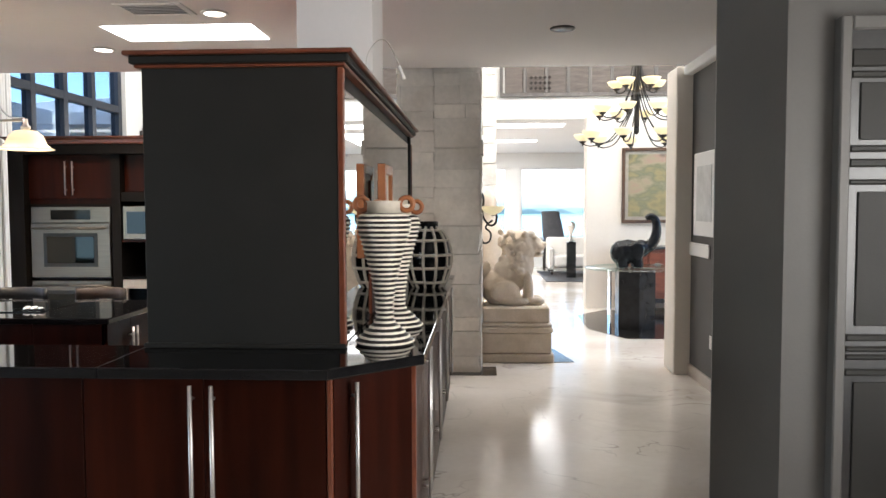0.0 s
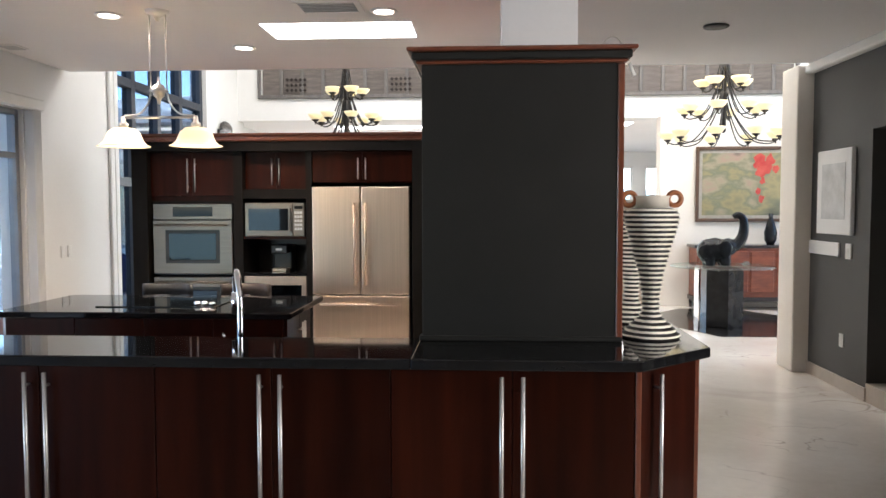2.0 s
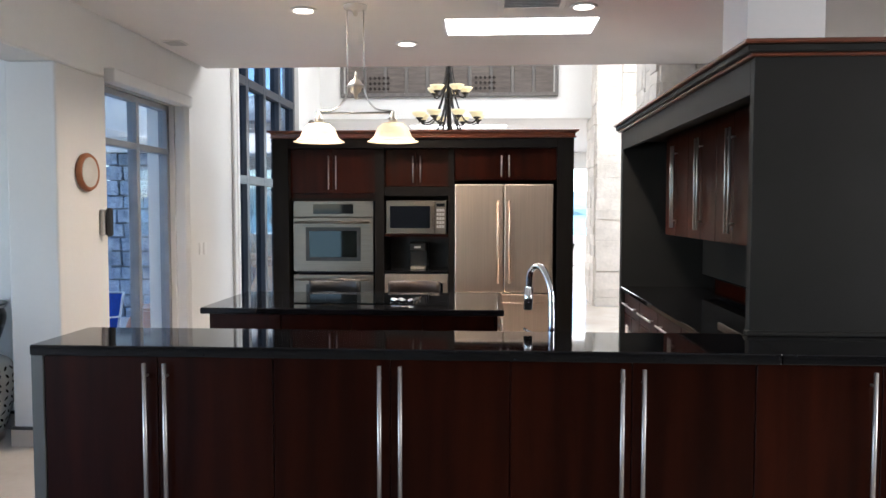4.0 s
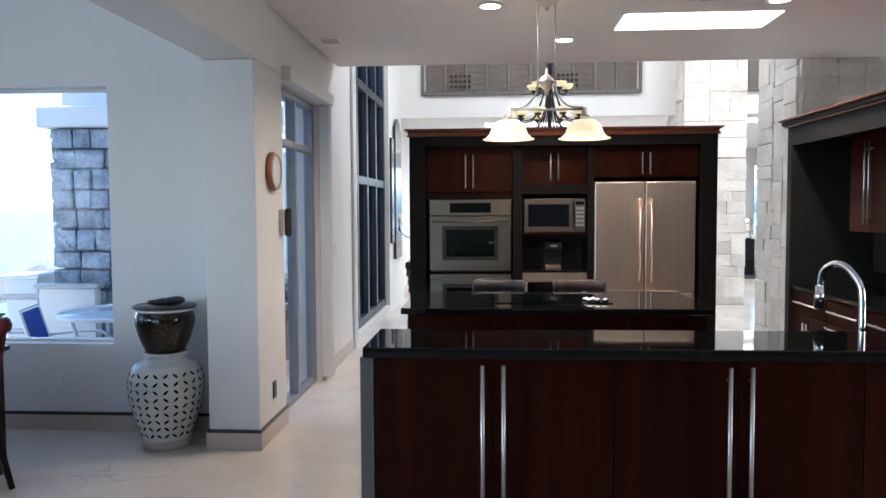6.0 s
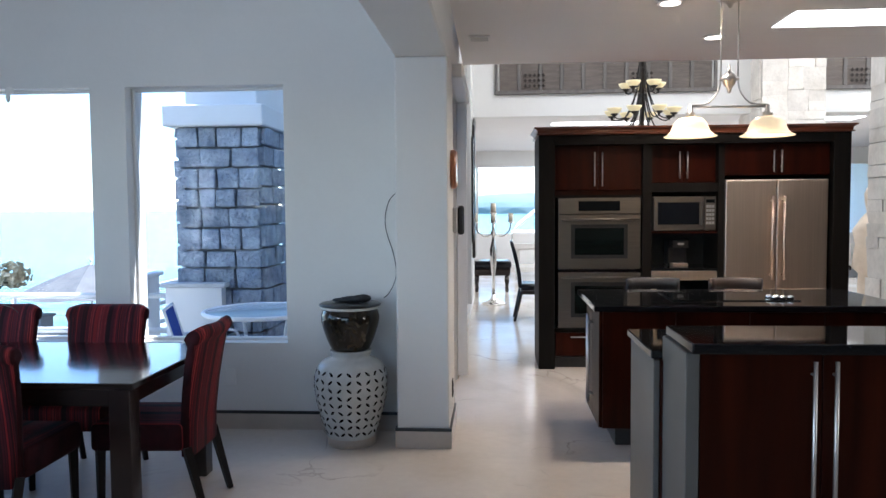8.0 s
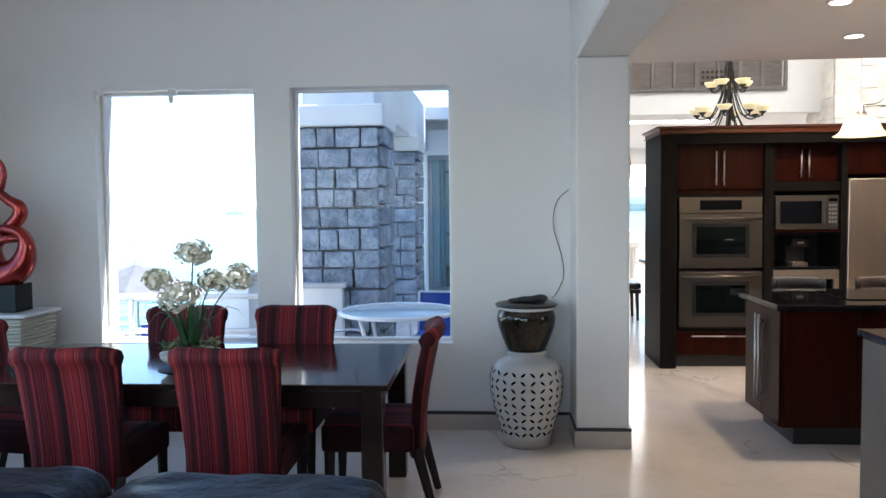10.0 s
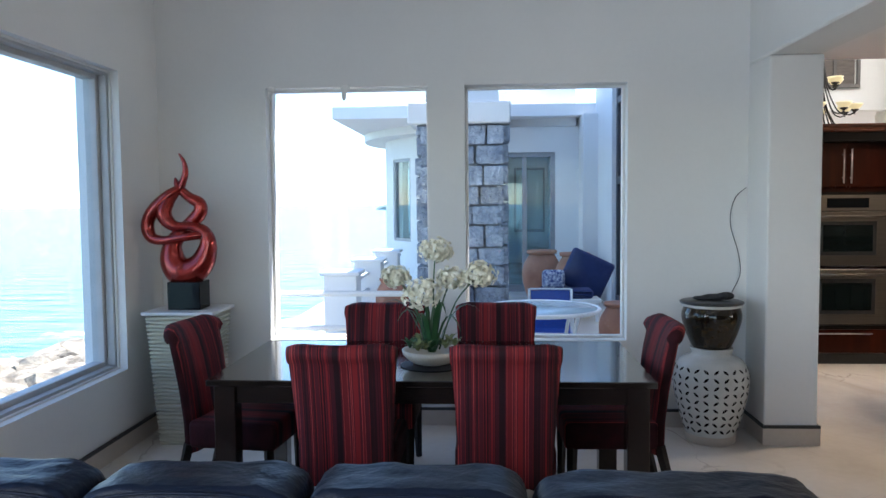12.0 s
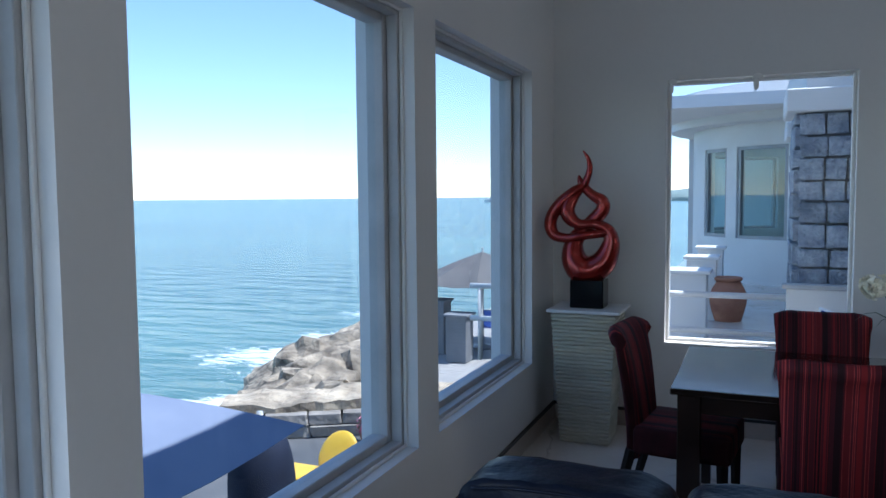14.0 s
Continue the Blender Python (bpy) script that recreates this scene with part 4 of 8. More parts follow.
def stool(x, y, cloth):
    s = thing("bar_stool", (x, y, 0), "low-backed bar stool with a curved upholstered back", "stool", "island stools")
    part("seat", padded(x - 0.20, x + 0.20, y - 0.18, y + 0.2, 0.60, 0.66, 0.02), cloth, s, smooth=True)
    bm = bmesh.new()
    n = 10
    cols = []
    for k in range(n + 1):
        a = math.radians(-50 + 100 * k / n)
        ring = []
        for r, z in ((0.255, 0.872), (0.255, 0.952), (0.245, 0.962), (0.225, 0.952), (0.225, 0.872)):
            ring.append(bm.verts.new((x + r * math.sin(a) * 1.05, y - 0.02 + r * math.cos(a), z)))
        cols.append(ring)
    for a, b in zip(cols, cols[1:]):
        for k in range(5):
            bm.faces.new((a[k], a[(k + 1) % 5], b[(k + 1) % 5], b[k]))
    bm.faces.new(cols[0])
    bm.faces.new(list(reversed(cols[-1])))
    bmesh.ops.recalc_face_normals(bm, faces=bm.faces)
    part("backrest", bm, cloth, s, smooth=True)
    for dx in (-0.15, 0.15):
        part("upright", rod((x + dx, y + 0.17, 0.62), (x + dx, y + 0.19, 0.89), 0.012, sides=8), M["iron"], s)
        for dy in (-0.15, 0.16):
            part("leg", rod((x + dx * 1.25, y + dy * 1.25, 0), (x + dx, y + dy, 0.6), 0.014, sides=8), M["iron"], s)
    for dy in (-0.17, 0.18):
        part("footrest", rod((x - 0.17, y + dy, 0.25), (x + 0.17, y + dy, 0.25), 0.01, sides=8), M["iron"], s)


M["stool_cloth"] = surface("taupe_leather", (0.030, 0.020, 0.016), (0.048, 0.032, 0.026), 10, rough=0.5, bump=0.15, bump_scale=120)
M["stool_grey"] = surface("charcoal_leather", (0.014, 0.014, 0.015), (0.022, 0.022, 0.024), 10, rough=0.5, bump=0.15, bump_scale=120)
stool(0.63, -1.33, M["stool_grey"])
stool(1.256, -1.33, M["stool_cloth"])
# coffee maker and wine cooler
cm = thing("coffee_maker", (1.16, 0.3, 0.946), "small black coffee maker in the dark niche", "coffee maker")
part("body", box(1.07, 1.25, 0.28, 0.44, 0.946, 1.20, 0.012), M["black_plastic"], cm)
part("drip_tray", box(1.09, 1.23, 0.14, 0.279, 0.946, 0.975, 0.004), M["steel"], cm)
part("head", box(1.08, 1.24, 0.14, 0.279, 1.12, 1.20, 0.01), M["black_plastic"], cm)
part("badge", box(1.13, 1.19, 0.136, 0.139, 1.15, 1.17), M["nickel"], cm)
wc = thing("wine_cooler", (1.16, 0.3, 0.1), "under-shelf wine cooler with a steel framed glass door", "wine cooler")
part("body", box(0.865, 1.455, 0.06, 0.55, 0.10, 0.915), M["black_plastic"], wc)
d = part("door", box(0.865, 1.455, 0.0, 0.055, 0.83, 0.915, 0.004), M["steel"], wc)
for a, b, s, e in ((0.865, 0.91, 0.12, 0.829), (1.41, 1.455, 0.12, 0.829), (0.91, 1.41, 0.12, 0.165)):
    part("door_frame", box(a, b, 0.0, 0.055, s, e, 0.003), M["steel"], wc)
part("glass", box(0.91, 1.41, 0.02, 0.03, 0.165, 0.829), M["dark_glass"], wc)
for k in range(7):
    part("rack", box(0.90, 1.42, 0.062, 0.075, 0.20 + k * 0.088, 0.225 + k * 0.088, 0.003), M["nickel"], wc)

# ceiling grille and speaker
gr = thing("ceiling_vent", (2.1, -2.05, KITCHEN_CEIL), "white slotted ceiling air grille", "vent")
part("backing", box(1.93, 2.29, -2.16, -1.94, KITCHEN_CEIL - 0.004, KITCHEN_CEIL - 0.001), M["black_plastic"], gr)
for a, b, s, e in ((1.89, 1.93, -2.20, -1.90), (2.29, 2.33, -2.20, -1.90), (1.93, 2.29, -2.20, -2.16), (1.93, 2.29, -1.94, -1.90)):
    part("frame", box(a, b, s, e, KITCHEN_CEIL - 0.014, KITCHEN_CEIL - 0.001, 0.003), M["white_paint"], gr)
for k in range(6):
    bm = box(1.93, 2.29, -0.013, 0.013, -0.0015, 0.0015)
    bmesh.ops.rotate(bm, verts=bm.verts, cent=(0, 0, 0), matrix=Matrix.Rotation(radians(24), 3, "X"))
    bmesh.ops.translate(bm, verts=bm.verts, vec=(0, -2.145 + k * 0.037, KITCHEN_CEIL - 0.012))
    part("slat", bm, M["white_paint"], gr)
sp = thing("ceiling_vent", (-0.70, -0.97, KITCHEN_CEIL), "small grey ceiling return grille", "vent")
part("frame", box(-0.79, -0.62, -1.06, -0.88, KITCHEN_CEIL - 0.01, KITCHEN_CEIL - 0.001, 0.003), M["white_paint"], sp)
part("grille", box(-0.775, -0.635, -1.045, -0.895, KITCHEN_CEIL - 0.013, KITCHEN_CEIL - 0.0105), M["alu_light"], sp)


# striped vases on the side counter
def striped_ceramic():
    m, nodes, links, shader = material("black_and_white_ringed_ceramic")
    sep = nodes.new("ShaderNodeSeparateXYZ")
    links.new(nodes.new("ShaderNodeNewGeometry").outputs["Position"], sep.inputs[0])
    wob = nodes.new("ShaderNodeTexNoise")
    wob.inputs["Scale"].default_value = 25
    add, freq, sine = nodes.new("ShaderNodeMath"), nodes.new("ShaderNodeMath"), nodes.new("ShaderNodeMath")
    add.operation, add.inputs[1].default_value = "MULTIPLY_ADD", 0.004
    links.new(wob.outputs["Fac"], add.inputs[0])
    links.new(sep.outputs["Z"], add.inputs[2])
    freq.operation, freq.inputs[1].default_value = "MULTIPLY", 2 * math.pi / 0.0198
    links.new(add.outputs[0], freq.inputs[0])
    sine.operation = "SINE"
    links.new(freq.outputs[0], sine.inputs[0])
    lift = nodes.new("ShaderNodeMath")
    lift.operation, lift.inputs[1].default_value, lift.inputs[2].default_value = "MULTIPLY_ADD", 0.5, 0.5
    links.new(sine.outputs[0], lift.inputs[0])
    ramp = nodes.new("ShaderNodeValToRGB")
    ramp.color_ramp.elements[0].position, ramp.color_ramp.elements[1].position = 0.48, 0.58
    ramp.color_ramp.elements[0].color, ramp.color_ramp.elements[1].color = (0.012, 0.010, 0.010, 1), (0.86, 0.81, 0.70, 1)
    links.new(lift.outputs[0], ramp.inputs[0])
    links.new(ramp.outputs[0], shader.inputs["Base Color"])
    shader.inputs["Roughness"].default_value = 0.35
    return m


M["ringed"] = striped_ceramic()
M["bone"] = surface("bone_ceramic", (0.55, 0.50, 0.42), (0.64, 0.59, 0.51), 20, rough=0.45, bump=0.15, bump_scale=80)
M["terracotta_glaze"] = surface("orange_brown_glaze", (0.26, 0.09, 0.035), (0.34, 0.13, 0.05), 12, rough=0.35)


def ringed_vase(x, y, k=1.0):
    v = thing("ringed_vase", (x, y, BAR_TOP), "tall black and white ringed ceramic vase with two ring handles", "vase", "ringed vases")
    outline = [(0.118, 0.0), (0.12, 0.012), (0.10, 0.035), (0.075, 0.06), (0.046, 0.085), (0.035, 0.11), (0.036, 0.17), (0.050, 0.26), (0.076, 0.36), (0.105, 0.46), (0.112, 0.50), (0.104, 0.525), (0.075, 0.535)]
    fine = []
    for (r0, z0), (r1, z1) in zip(outline, outline[1:]):
        n = max(1, int((z1 - z0) / 0.0044))
        for i in range(n):
            z = z0 + (z1 - z0) * i / n
            fine.append((r0 + (r1 - r0) * i / n + 0.0045 * math.sin(2 * math.pi * (z + BAR_TOP) / 0.0198), z))
    fine.append(outline[-1])
    part("body", lathe([(r * k, z * k) for r, z in fine], (x, y, BAR_TOP), 36), M["ringed"], v, smooth=True)
    part("neck", lathe([(0.07 * k, 0.533 * k), (0.068 * k, 0.575 * k), (0.074 * k, 0.585 * k), (0.066 * k, 0.585 * k), (0.06 * k, 0.54 * k)], (x, y, BAR_TOP), 28), M["bone"], v, smooth=True)
    for s in (-1, 1):
        ring = [(x + s * 0.092 * k + 0.027 * k * math.cos(a), y, BAR_TOP + 0.572 * k + 0.027 * k * math.sin(a)) for a in [2 * math.pi * j / 16 for j in range(16)]]
        part("handle", tube(ring, 0.011 * k, sides=8, closed=True), M["terracotta_glaze"], v, "orange-brown ring handle", True)


ringed_vase(3.815, -3.86)
ringed_vase(3.82, -3.42, 0.98)
gv = thing("grid_vase", (3.84, -1.62, BAR_TOP), "round black ceramic vase with a raised white grid", "vase")
prof = [(0.10, 0.0), (0.13, 0.04), (0.165, 0.14), (0.172, 0.23), (0.15, 0.33), (0.10, 0.40), (0.075, 0.42), (0.078, 0.46), (0.07, 0.46), (0.066, 0.42)]
part("body", lathe([(r * 0.94, z) for r, z in prof], (3.84, -1.62, BAR_TOP), 32), M["black_glass"], gv, smooth=True)
for r, z in prof[1:6]:
    ring = [(3.84 + r * 0.945 * math.cos(2 * math.pi * j / 28), -1.62 + r * 0.945 * math.sin(2 * math.pi * j / 28), BAR_TOP + z) for j in range(28)]
    part("hoop", tube(ring, 0.011, sides=6, closed=True), M["bone"], gv, "raised white hoop", True)
for k in range(11):
    a = 2 * math.pi * k / 11
    pts = spline([(3.84 + r * 0.945 * math.cos(a), -1.62 + r * 0.945 * math.sin(a), BAR_TOP + z) for r, z in prof[:7]], 3)
    part("stripe", tube(pts, 0.011, sides=6), M["bone"], gv, "", True)
pf = thing("picture_frame", (3.70, -2.95, BAR_TOP), "cherry picture frame leaning on the mirror", "picture frame")
for a, b, s, e in ((-0.17, -0.12, 0.3, 0.78), (0.12, 0.17, 0.3, 0.78), (-0.12, 0.12, 0.3, 0.35), (-0.12, 0.12, 0.73, 0.78)):
    part("frame", box(3.69, 3.73, -2.95 + a, -2.95 + b, BAR_TOP + s, BAR_TOP + e, 0.004), M["terracotta_glaze"], pf)
part("picture", box(3.70, 3.71, -3.07, -2.83, BAR_TOP + 0.35, BAR_TOP + 0.73), M["bone"], pf)
part("stand", box(3.672, 3.689, -3.0, -2.9, BAR_TOP, BAR_TOP + 0.7, 0.003), M["cherry_trim"], pf)
# small wire light over the hutch
wl = thing("accent_light", (3.75, -3.3, 2.188), "thin wire hoop with a small tube light on the hutch", "lamp")
part("hoop", tube(spline([(3.66, -3.3, 2.19), (3.67, -3.3, 2.30), (3.72, -3.3, 2.37), (3.77, -3.3, 2.36), (3.82, -3.3, 2.26)], 6), 0.003, sides=6), M["nickel"], wl, smooth=True)
part("tube_light", rod((3.82, -3.3, 2.25), (3.845, -3.3, 2.19), 0.009, sides=10), M["white_paint"], wl, "small white tube lamp", True)

# ---- dining corner ----
def striped_cloth():
    m, nodes, links, shader = material("striped_velvet")
    coords = nodes.new("ShaderNodeTexCoord")
    sep = nodes.new("ShaderNodeSeparateXYZ")
    links.new(coords.outputs["Object"], sep.inputs[0])
    noise_node = nodes.new("ShaderNodeTexNoise")
    noise_node.noise_dimensions = "1D"
    noise_node.inputs["Scale"].default_value, noise_node.inputs["Detail"].default_value, noise_node.inputs["Roughness"].default_value = 17, 2, 0.7
    links.new(sep.outputs["X"], noise_node.inputs["W"])
    ramp = nodes.new("ShaderNodeValToRGB")
    ramp.color_ramp.interpolation = "CONSTANT"
    stops = [(0.0, (0.018, 0.004, 0.007)), (0.38, (0.060, 0.007, 0.013)), (0.45, (0.022, 0.004, 0.007)), (0.485, (0.20, 0.013, 0.016)), (0.515, (0.075, 0.008, 0.014)), (0.57, (0.40, 0.050, 0.045)), (0.60, (0.13, 0.010, 0.014)), (0.66, (0.028, 0.004, 0.009))]
    while len(ramp.color_ramp.elements) < len(stops):
        ramp.color_ramp.elements.new(0.5)
    for e, (p0, c) in zip(ramp.color_ramp.elements, stops):
        e.position, e.color = p0, rgb(c)
    links.new(noise_node.outputs["Fac"], ramp.inputs[0])
    links.new(ramp.outputs[0], shader.inputs["Base Color"])
    shader.inputs["Roughness"].default_value = 0.75
    shader.inputs["Specular IOR Level"].default_value = 0.25
    weave = nodes.new("ShaderNodeTexNoise")
    weave.inputs["Scale"].default_value = 220
    links.new(coords.outputs["Object"], weave.inputs["Vector"])
    b = nodes.new("ShaderNodeBump")
    b.inputs["Strength"].default_value, b.inputs["Distance"].default_value = 0.2, 0.005
    links.new(weave.outputs["Fac"], b.inputs["Height"])
    links.new(b.outputs[0], shader.inputs["Normal"])
    return m


M["chair_cloth"] = striped_cloth()
M["chair_side"] = surface("dark_velvet_gusset", (0.016, 0.003, 0.005), (0.035, 0.005, 0.008), 12, rough=0.85, bump=0.2, bump_scale=200, specular=0.2)


def gusset(ob):
    """Plain dark cloth on the sides of a cushion."""
    ob.data.materials.append(M["chair_side"])
    for f in ob.data.polygons:
        if abs(f.normal.x) > 0.6:
            f.material_index = 1



M["chair_leg"] = surface("black_stained_leg", (0.006, 0.005, 0.005), (0.012, 0.009, 0.008), 12, rough=0.5, fine=0.2, specular=0.25)


def dining_chair(m):
    """A parsons chair; its back is at -y, it faces +y, and it stands at the origin."""
    c = thing("dining_chair", (0, 0, 0), "upholstered dining chair in red and black striped fabric", "chair", "chairs round the dining table")
    gusset(part("seat", padded(-0.225, 0.225, -0.20, 0.26, 0.33, 0.47, 0.025), M["chair_cloth"], c, smooth=True))
    # back: leaning, with a rolled top
    bm = bmesh.new()
    prof = [(-0.17, 0.30), (-0.17, 0.47), (-0.185, 0.62), (-0.205, 0.76), (-0.225, 0.85), (-0.245, 0.915), (-0.265, 0.945), (-0.295, 0.958), (-0.316, 0.948), (-0.326, 0.925), (-0.321, 0.90), (-0.309, 0.885), (-0.298, 0.86), (-0.282, 0.76), (-0.262, 0.62), (-0.248, 0.45), (-0.245, 0.30)]
    cols = []
    for k in range(13):
        f = -1 + k / 6
        inset = (0.026, 0.008)[k % 12 > 0] if k % 12 in (0, 1, 11) else 0.0
        bow = (1 - f * f) * 0.03
        col = []
        for y, z in prof:
            high = max(0.0, z - 0.42) / 0.53
            col.append(bm.verts.new((0.235 * f * (0.86 + 0.17 * high), y + (inset if y < -0.24 else -inset) * 0.7 - bow * high, z - (inset + bow * 0.35) * (z > 0.88))))
        cols.append(col)
    for a, b in zip(cols, cols[1:]):
        for k in range(len(prof)):
            j = (k + 1) % len(prof)
            bm.faces.new((a[k], a[j], b[j], b[k]))
    bm.faces.new(cols[0])
    bm.faces.new(list(reversed(cols[-1])))
    bmesh.ops.recalc_face_normals(bm, faces=bm.faces)
    gusset(part("backrest", bm, M["chair_cloth"], c, smooth=True))
    for x in (-0.195, 0.195):
        part("leg", rod((x, 0.225, 0.0), (x, 0.22, 0.345), 0.019, sides=4, radius2=0.028), M["chair_leg"], c)
        part("leg", rod((x, -0.30, 0.0), (x, -0.21, 0.345), 0.019, sides=4, radius2=0.028), M["chair_leg"], c)
    c.matrix_basis = m
    return c


TABLE = (-4.26, -2.20, -3.90, -2.88, 0.745)
first = dining_chair(pose(-3.59, -3.78, 0))
copy_thing(first, pose(-2.88, -3.78, 0))
copy_thing(first, pose(-3.58, -3.02, 0, 0, 0, 180))
copy_thing(first, pose(-2.91, -3.02, 0, 0, 0, 180))
copy_thing(first, pose(-4.24, -3.42, 0, 0, 0, -97))
copy_thing(first, pose(-2.33, -3.36, 0, 0, 0, 92))
x0, x1, y0, y1, zt = TABLE
table = thing("dining_table", ((x0 + x1) / 2, (y0 + y1) / 2, 0), "dark espresso rectangular dining table with a glossy top", "table")
part("tabletop", box(x0, x1, y0, y1, zt - 0.03, zt, 0.004), surface("polished_espresso_veneer", (0.010, 0.007, 0.006), (0.020, 0.013, 0.010), 4, (1, 8, 8), rough=0.14, rough_var=0.05, fine=0.2, coat=0.5), table)
part("apron", box(x0 + 0.05, x1 - 0.05, y0 + 0.04, y1 - 0.04, zt - 0.115, zt - 0.031), M["black_wood"], table)
for x in (x0 + 0.03, x1 - 0.13):
    for y in (y0 + 0.02, y1 - 0.12):
        part("leg", box(x, x + 0.10, y, y + 0.10, 0, zt - 0.032, 0.004), M["black_wood"], table)

# orchid centrepiece
M["mat_black"] = surface("black_placemat", (0.01, 0.01, 0.012), (0.02, 0.02, 0.024), 40, rough=0.6, bump=0.2, bump_scale=200)
M["leaf"] = surface("green_leaf", (0.02, 0.07, 0.025), (0.045, 0.13, 0.05), 12, rough=0.4, island=0.3)
M["leaf_pale"] = surface("pale_leaf", (0.16, 0.20, 0.08), (0.26, 0.28, 0.13), 14, rough=0.6, island=0.3)
M["petal"] = surface("cream_petal", (0.74, 0.70, 0.54), (0.82, 0.79, 0.67), 20, rough=0.7, island=0.10)
PX, PY, PZ = -3.235, -3.55, 0.745
solid("placemat", lathe([(0.0005, 0), (0.155, 0), (0.158, 0.004), (0.0005, 0.006)], (PX, PY, PZ), 32), M["mat_black"], "round black woven placemat under the planter", "placemat")
orchid = thing("orchid_planter", (PX, PY, PZ + 0.006), "shallow ivory bowl of succulents with cream artificial blooms", "potted plant")
part("bowl", lathe([(0.06, 0.0), (0.10, 0.012), (0.145, 0.05), (0.15, 0.075), (0.142, 0.075), (0.09, 0.03), (0.05, 0.02)], (PX, PY, PZ + 0.006), 32), M["bone"], orchid, "ivory ceramic bowl", True)


def blade(bm, base, tip, width, bend, rng):
    """A folded leaf blade from base to tip that arches by bend."""
    base, tip = Vector(base), Vector(tip)
    side = (tip - base).cross(Vector((0, 0, 1)))
    side = side.normalized() if side.length > 1e-4 else Vector((1, 0, 0))
    rows = []
    for k in range(7):
        f = k / 6
        p = base.lerp(tip, f) + Vector((0, 0, bend * 4 * f * (1 - f)))
        w = width * (1 - f) ** 0.6 * (0.5 + min(1, f * 3) * 0.5)
        rows.append((bm.verts.new(p + side * w), bm.verts.new(p - Vector((0, 0, w * 0.35))), bm.verts.new(p - side * w)))
    for a, b in zip(rows, rows[1:]):
        bm.faces.new((a[0], a[1], b[1], b[0]))
        bm.faces.new((a[1], a[2], b[2], b[1]))


rng = random.Random(3)
for k in range(16):
    a = rng.uniform(0, 6.28)
    up = k < 7
    bm = bmesh.new()
    r = rng.uniform(0.02, 0.10) if up else rng.uniform(0.20, 0.30)
    blade(bm, (PX + 0.02 * math.cos(a), PY + 0.02 * math.sin(a), PZ + 0.07), (PX + r * math.cos(a), PY + r * 0.7 * math.sin(a), PZ + (rng.uniform(0.26, 0.36) if up else rng.uniform(0.16, 0.30))), 0.022 if up else 0.016, 0.02 if up else 0.13, rng)
    part("leaf", bm, M["leaf"], orchid, smooth=True)
for k in range(26):
    a, r = rng.uniform(0, 6.28), rng.uniform(0.03, 0.13)
    bm = bmesh.new()
    c = Vector((PX + r * math.cos(a), PY + r * math.sin(a), PZ + 0.085 + rng.uniform(0, 0.02)))
    for j in range(9):
        b = 2 * math.pi * j / 9 + rng.uniform(-0.2, 0.2)
        blade(bm, c, c + Vector((0.045 * math.cos(b), 0.045 * math.sin(b), rng.uniform(0.005, 0.05))), 0.012, 0.012, rng)
    part("succulent", bm, M["leaf_pale"] if rng.random() < 0.7 else M["leaf"], orchid, smooth=True)
for cx, cz, rad in ((0.02, 0.575, 0.080), (-0.18, 0.44, 0.066), (0.24, 0.45, 0.078), (-0.04, 0.365, 0.096), (0.10, 0.43, 0.070)):
    cy = rng.uniform(-0.05, 0.05)
    top = Vector((PX + cx, PY + cy, PZ + cz))
    part("stem", tube(spline([(PX + cx * 0.15, PY, PZ + 0.08), (PX + cx * 0.5, PY + cy * 0.6, PZ + cz * 0.7), top], 6), 0.004, sides=6), M["leaf"], orchid, smooth=True)
    bm = bmesh.new()
    for j in range(170):
        z = rng.uniform(-1, 1)
        a = rng.uniform(0, 6.28)
        d = Vector((math.cos(a) * math.sqrt(1 - z * z), math.sin(a) * math.sqrt(1 - z * z), z))
        p = top + d * rad * rng.uniform(0.55, 1.05) * Vector((1.15, 1, 0.85))
        n1 = d.cross(Vector((0.3, 0.2, 1))).normalized() * rng.uniform(0.010, 0.017)
        n2_ = d.cross(n1).normalized() * rng.uniform(0.010, 0.017)
        c = bm.verts.new(p - d * 0.006)
        ring = [bm.verts.new(p + n1 * math.cos(t) + n2_ * math.sin(t) + d * rng.uniform(-0.004, 0.006)) for t in [2 * math.pi * q / 6 for q in range(6)]]
        for q in range(6):
            bm.faces.new((c, ring[q], ring[(q + 1) % 6]))
    part("bloom", bm, M["petal"], orchid, "cream flower cluster")

# jar stool with fish bowl
JX, JY = -1.52, -2.33
M["celadon"] = surface("crackled_white_glaze", (0.56, 0.56, 0.53), (0.66, 0.66, 0.63), 9, rough=0.22, fine=0.05, bump_scale=90)
M["cutout"] = surface("dark_cutout", (0.008, 0.007, 0.006), None, 9, rough=0.9, specular=0.1)
gj = thing("garden_jar", (JX, JY, 0), "white glazed pierced ceramic garden jar on the floor", "jar")
jar_prof = [(0.150, 0.0), (0.155, 0.05), (0.165, 0.08), (0.195, 0.18), (0.225, 0.30), (0.236, 0.40), (0.228, 0.47), (0.195, 0.53), (0.135, 0.56), (0.125, 0.575), (0.135, 0.605), (0.125, 0.61), (0.112, 0.60)]


def smooth_profile(prof, steps=5):
    return [(max(p.x, 0.0005), p.z) for p in spline([(r, 0, z) for r, z in prof], steps)]


jar_fine = smooth_profile(jar_prof)
part("body", lathe(jar_fine, (JX, JY, 0), 48), M["celadon"], gj, smooth=True)

part("foot", lathe([(0.149, 0.0), (0.1545, 0.004), (0.158, 0.055), (0.150, 0.058)], (JX, JY, 0), 48), M["skirting"], gj, "unglazed beige foot", True)


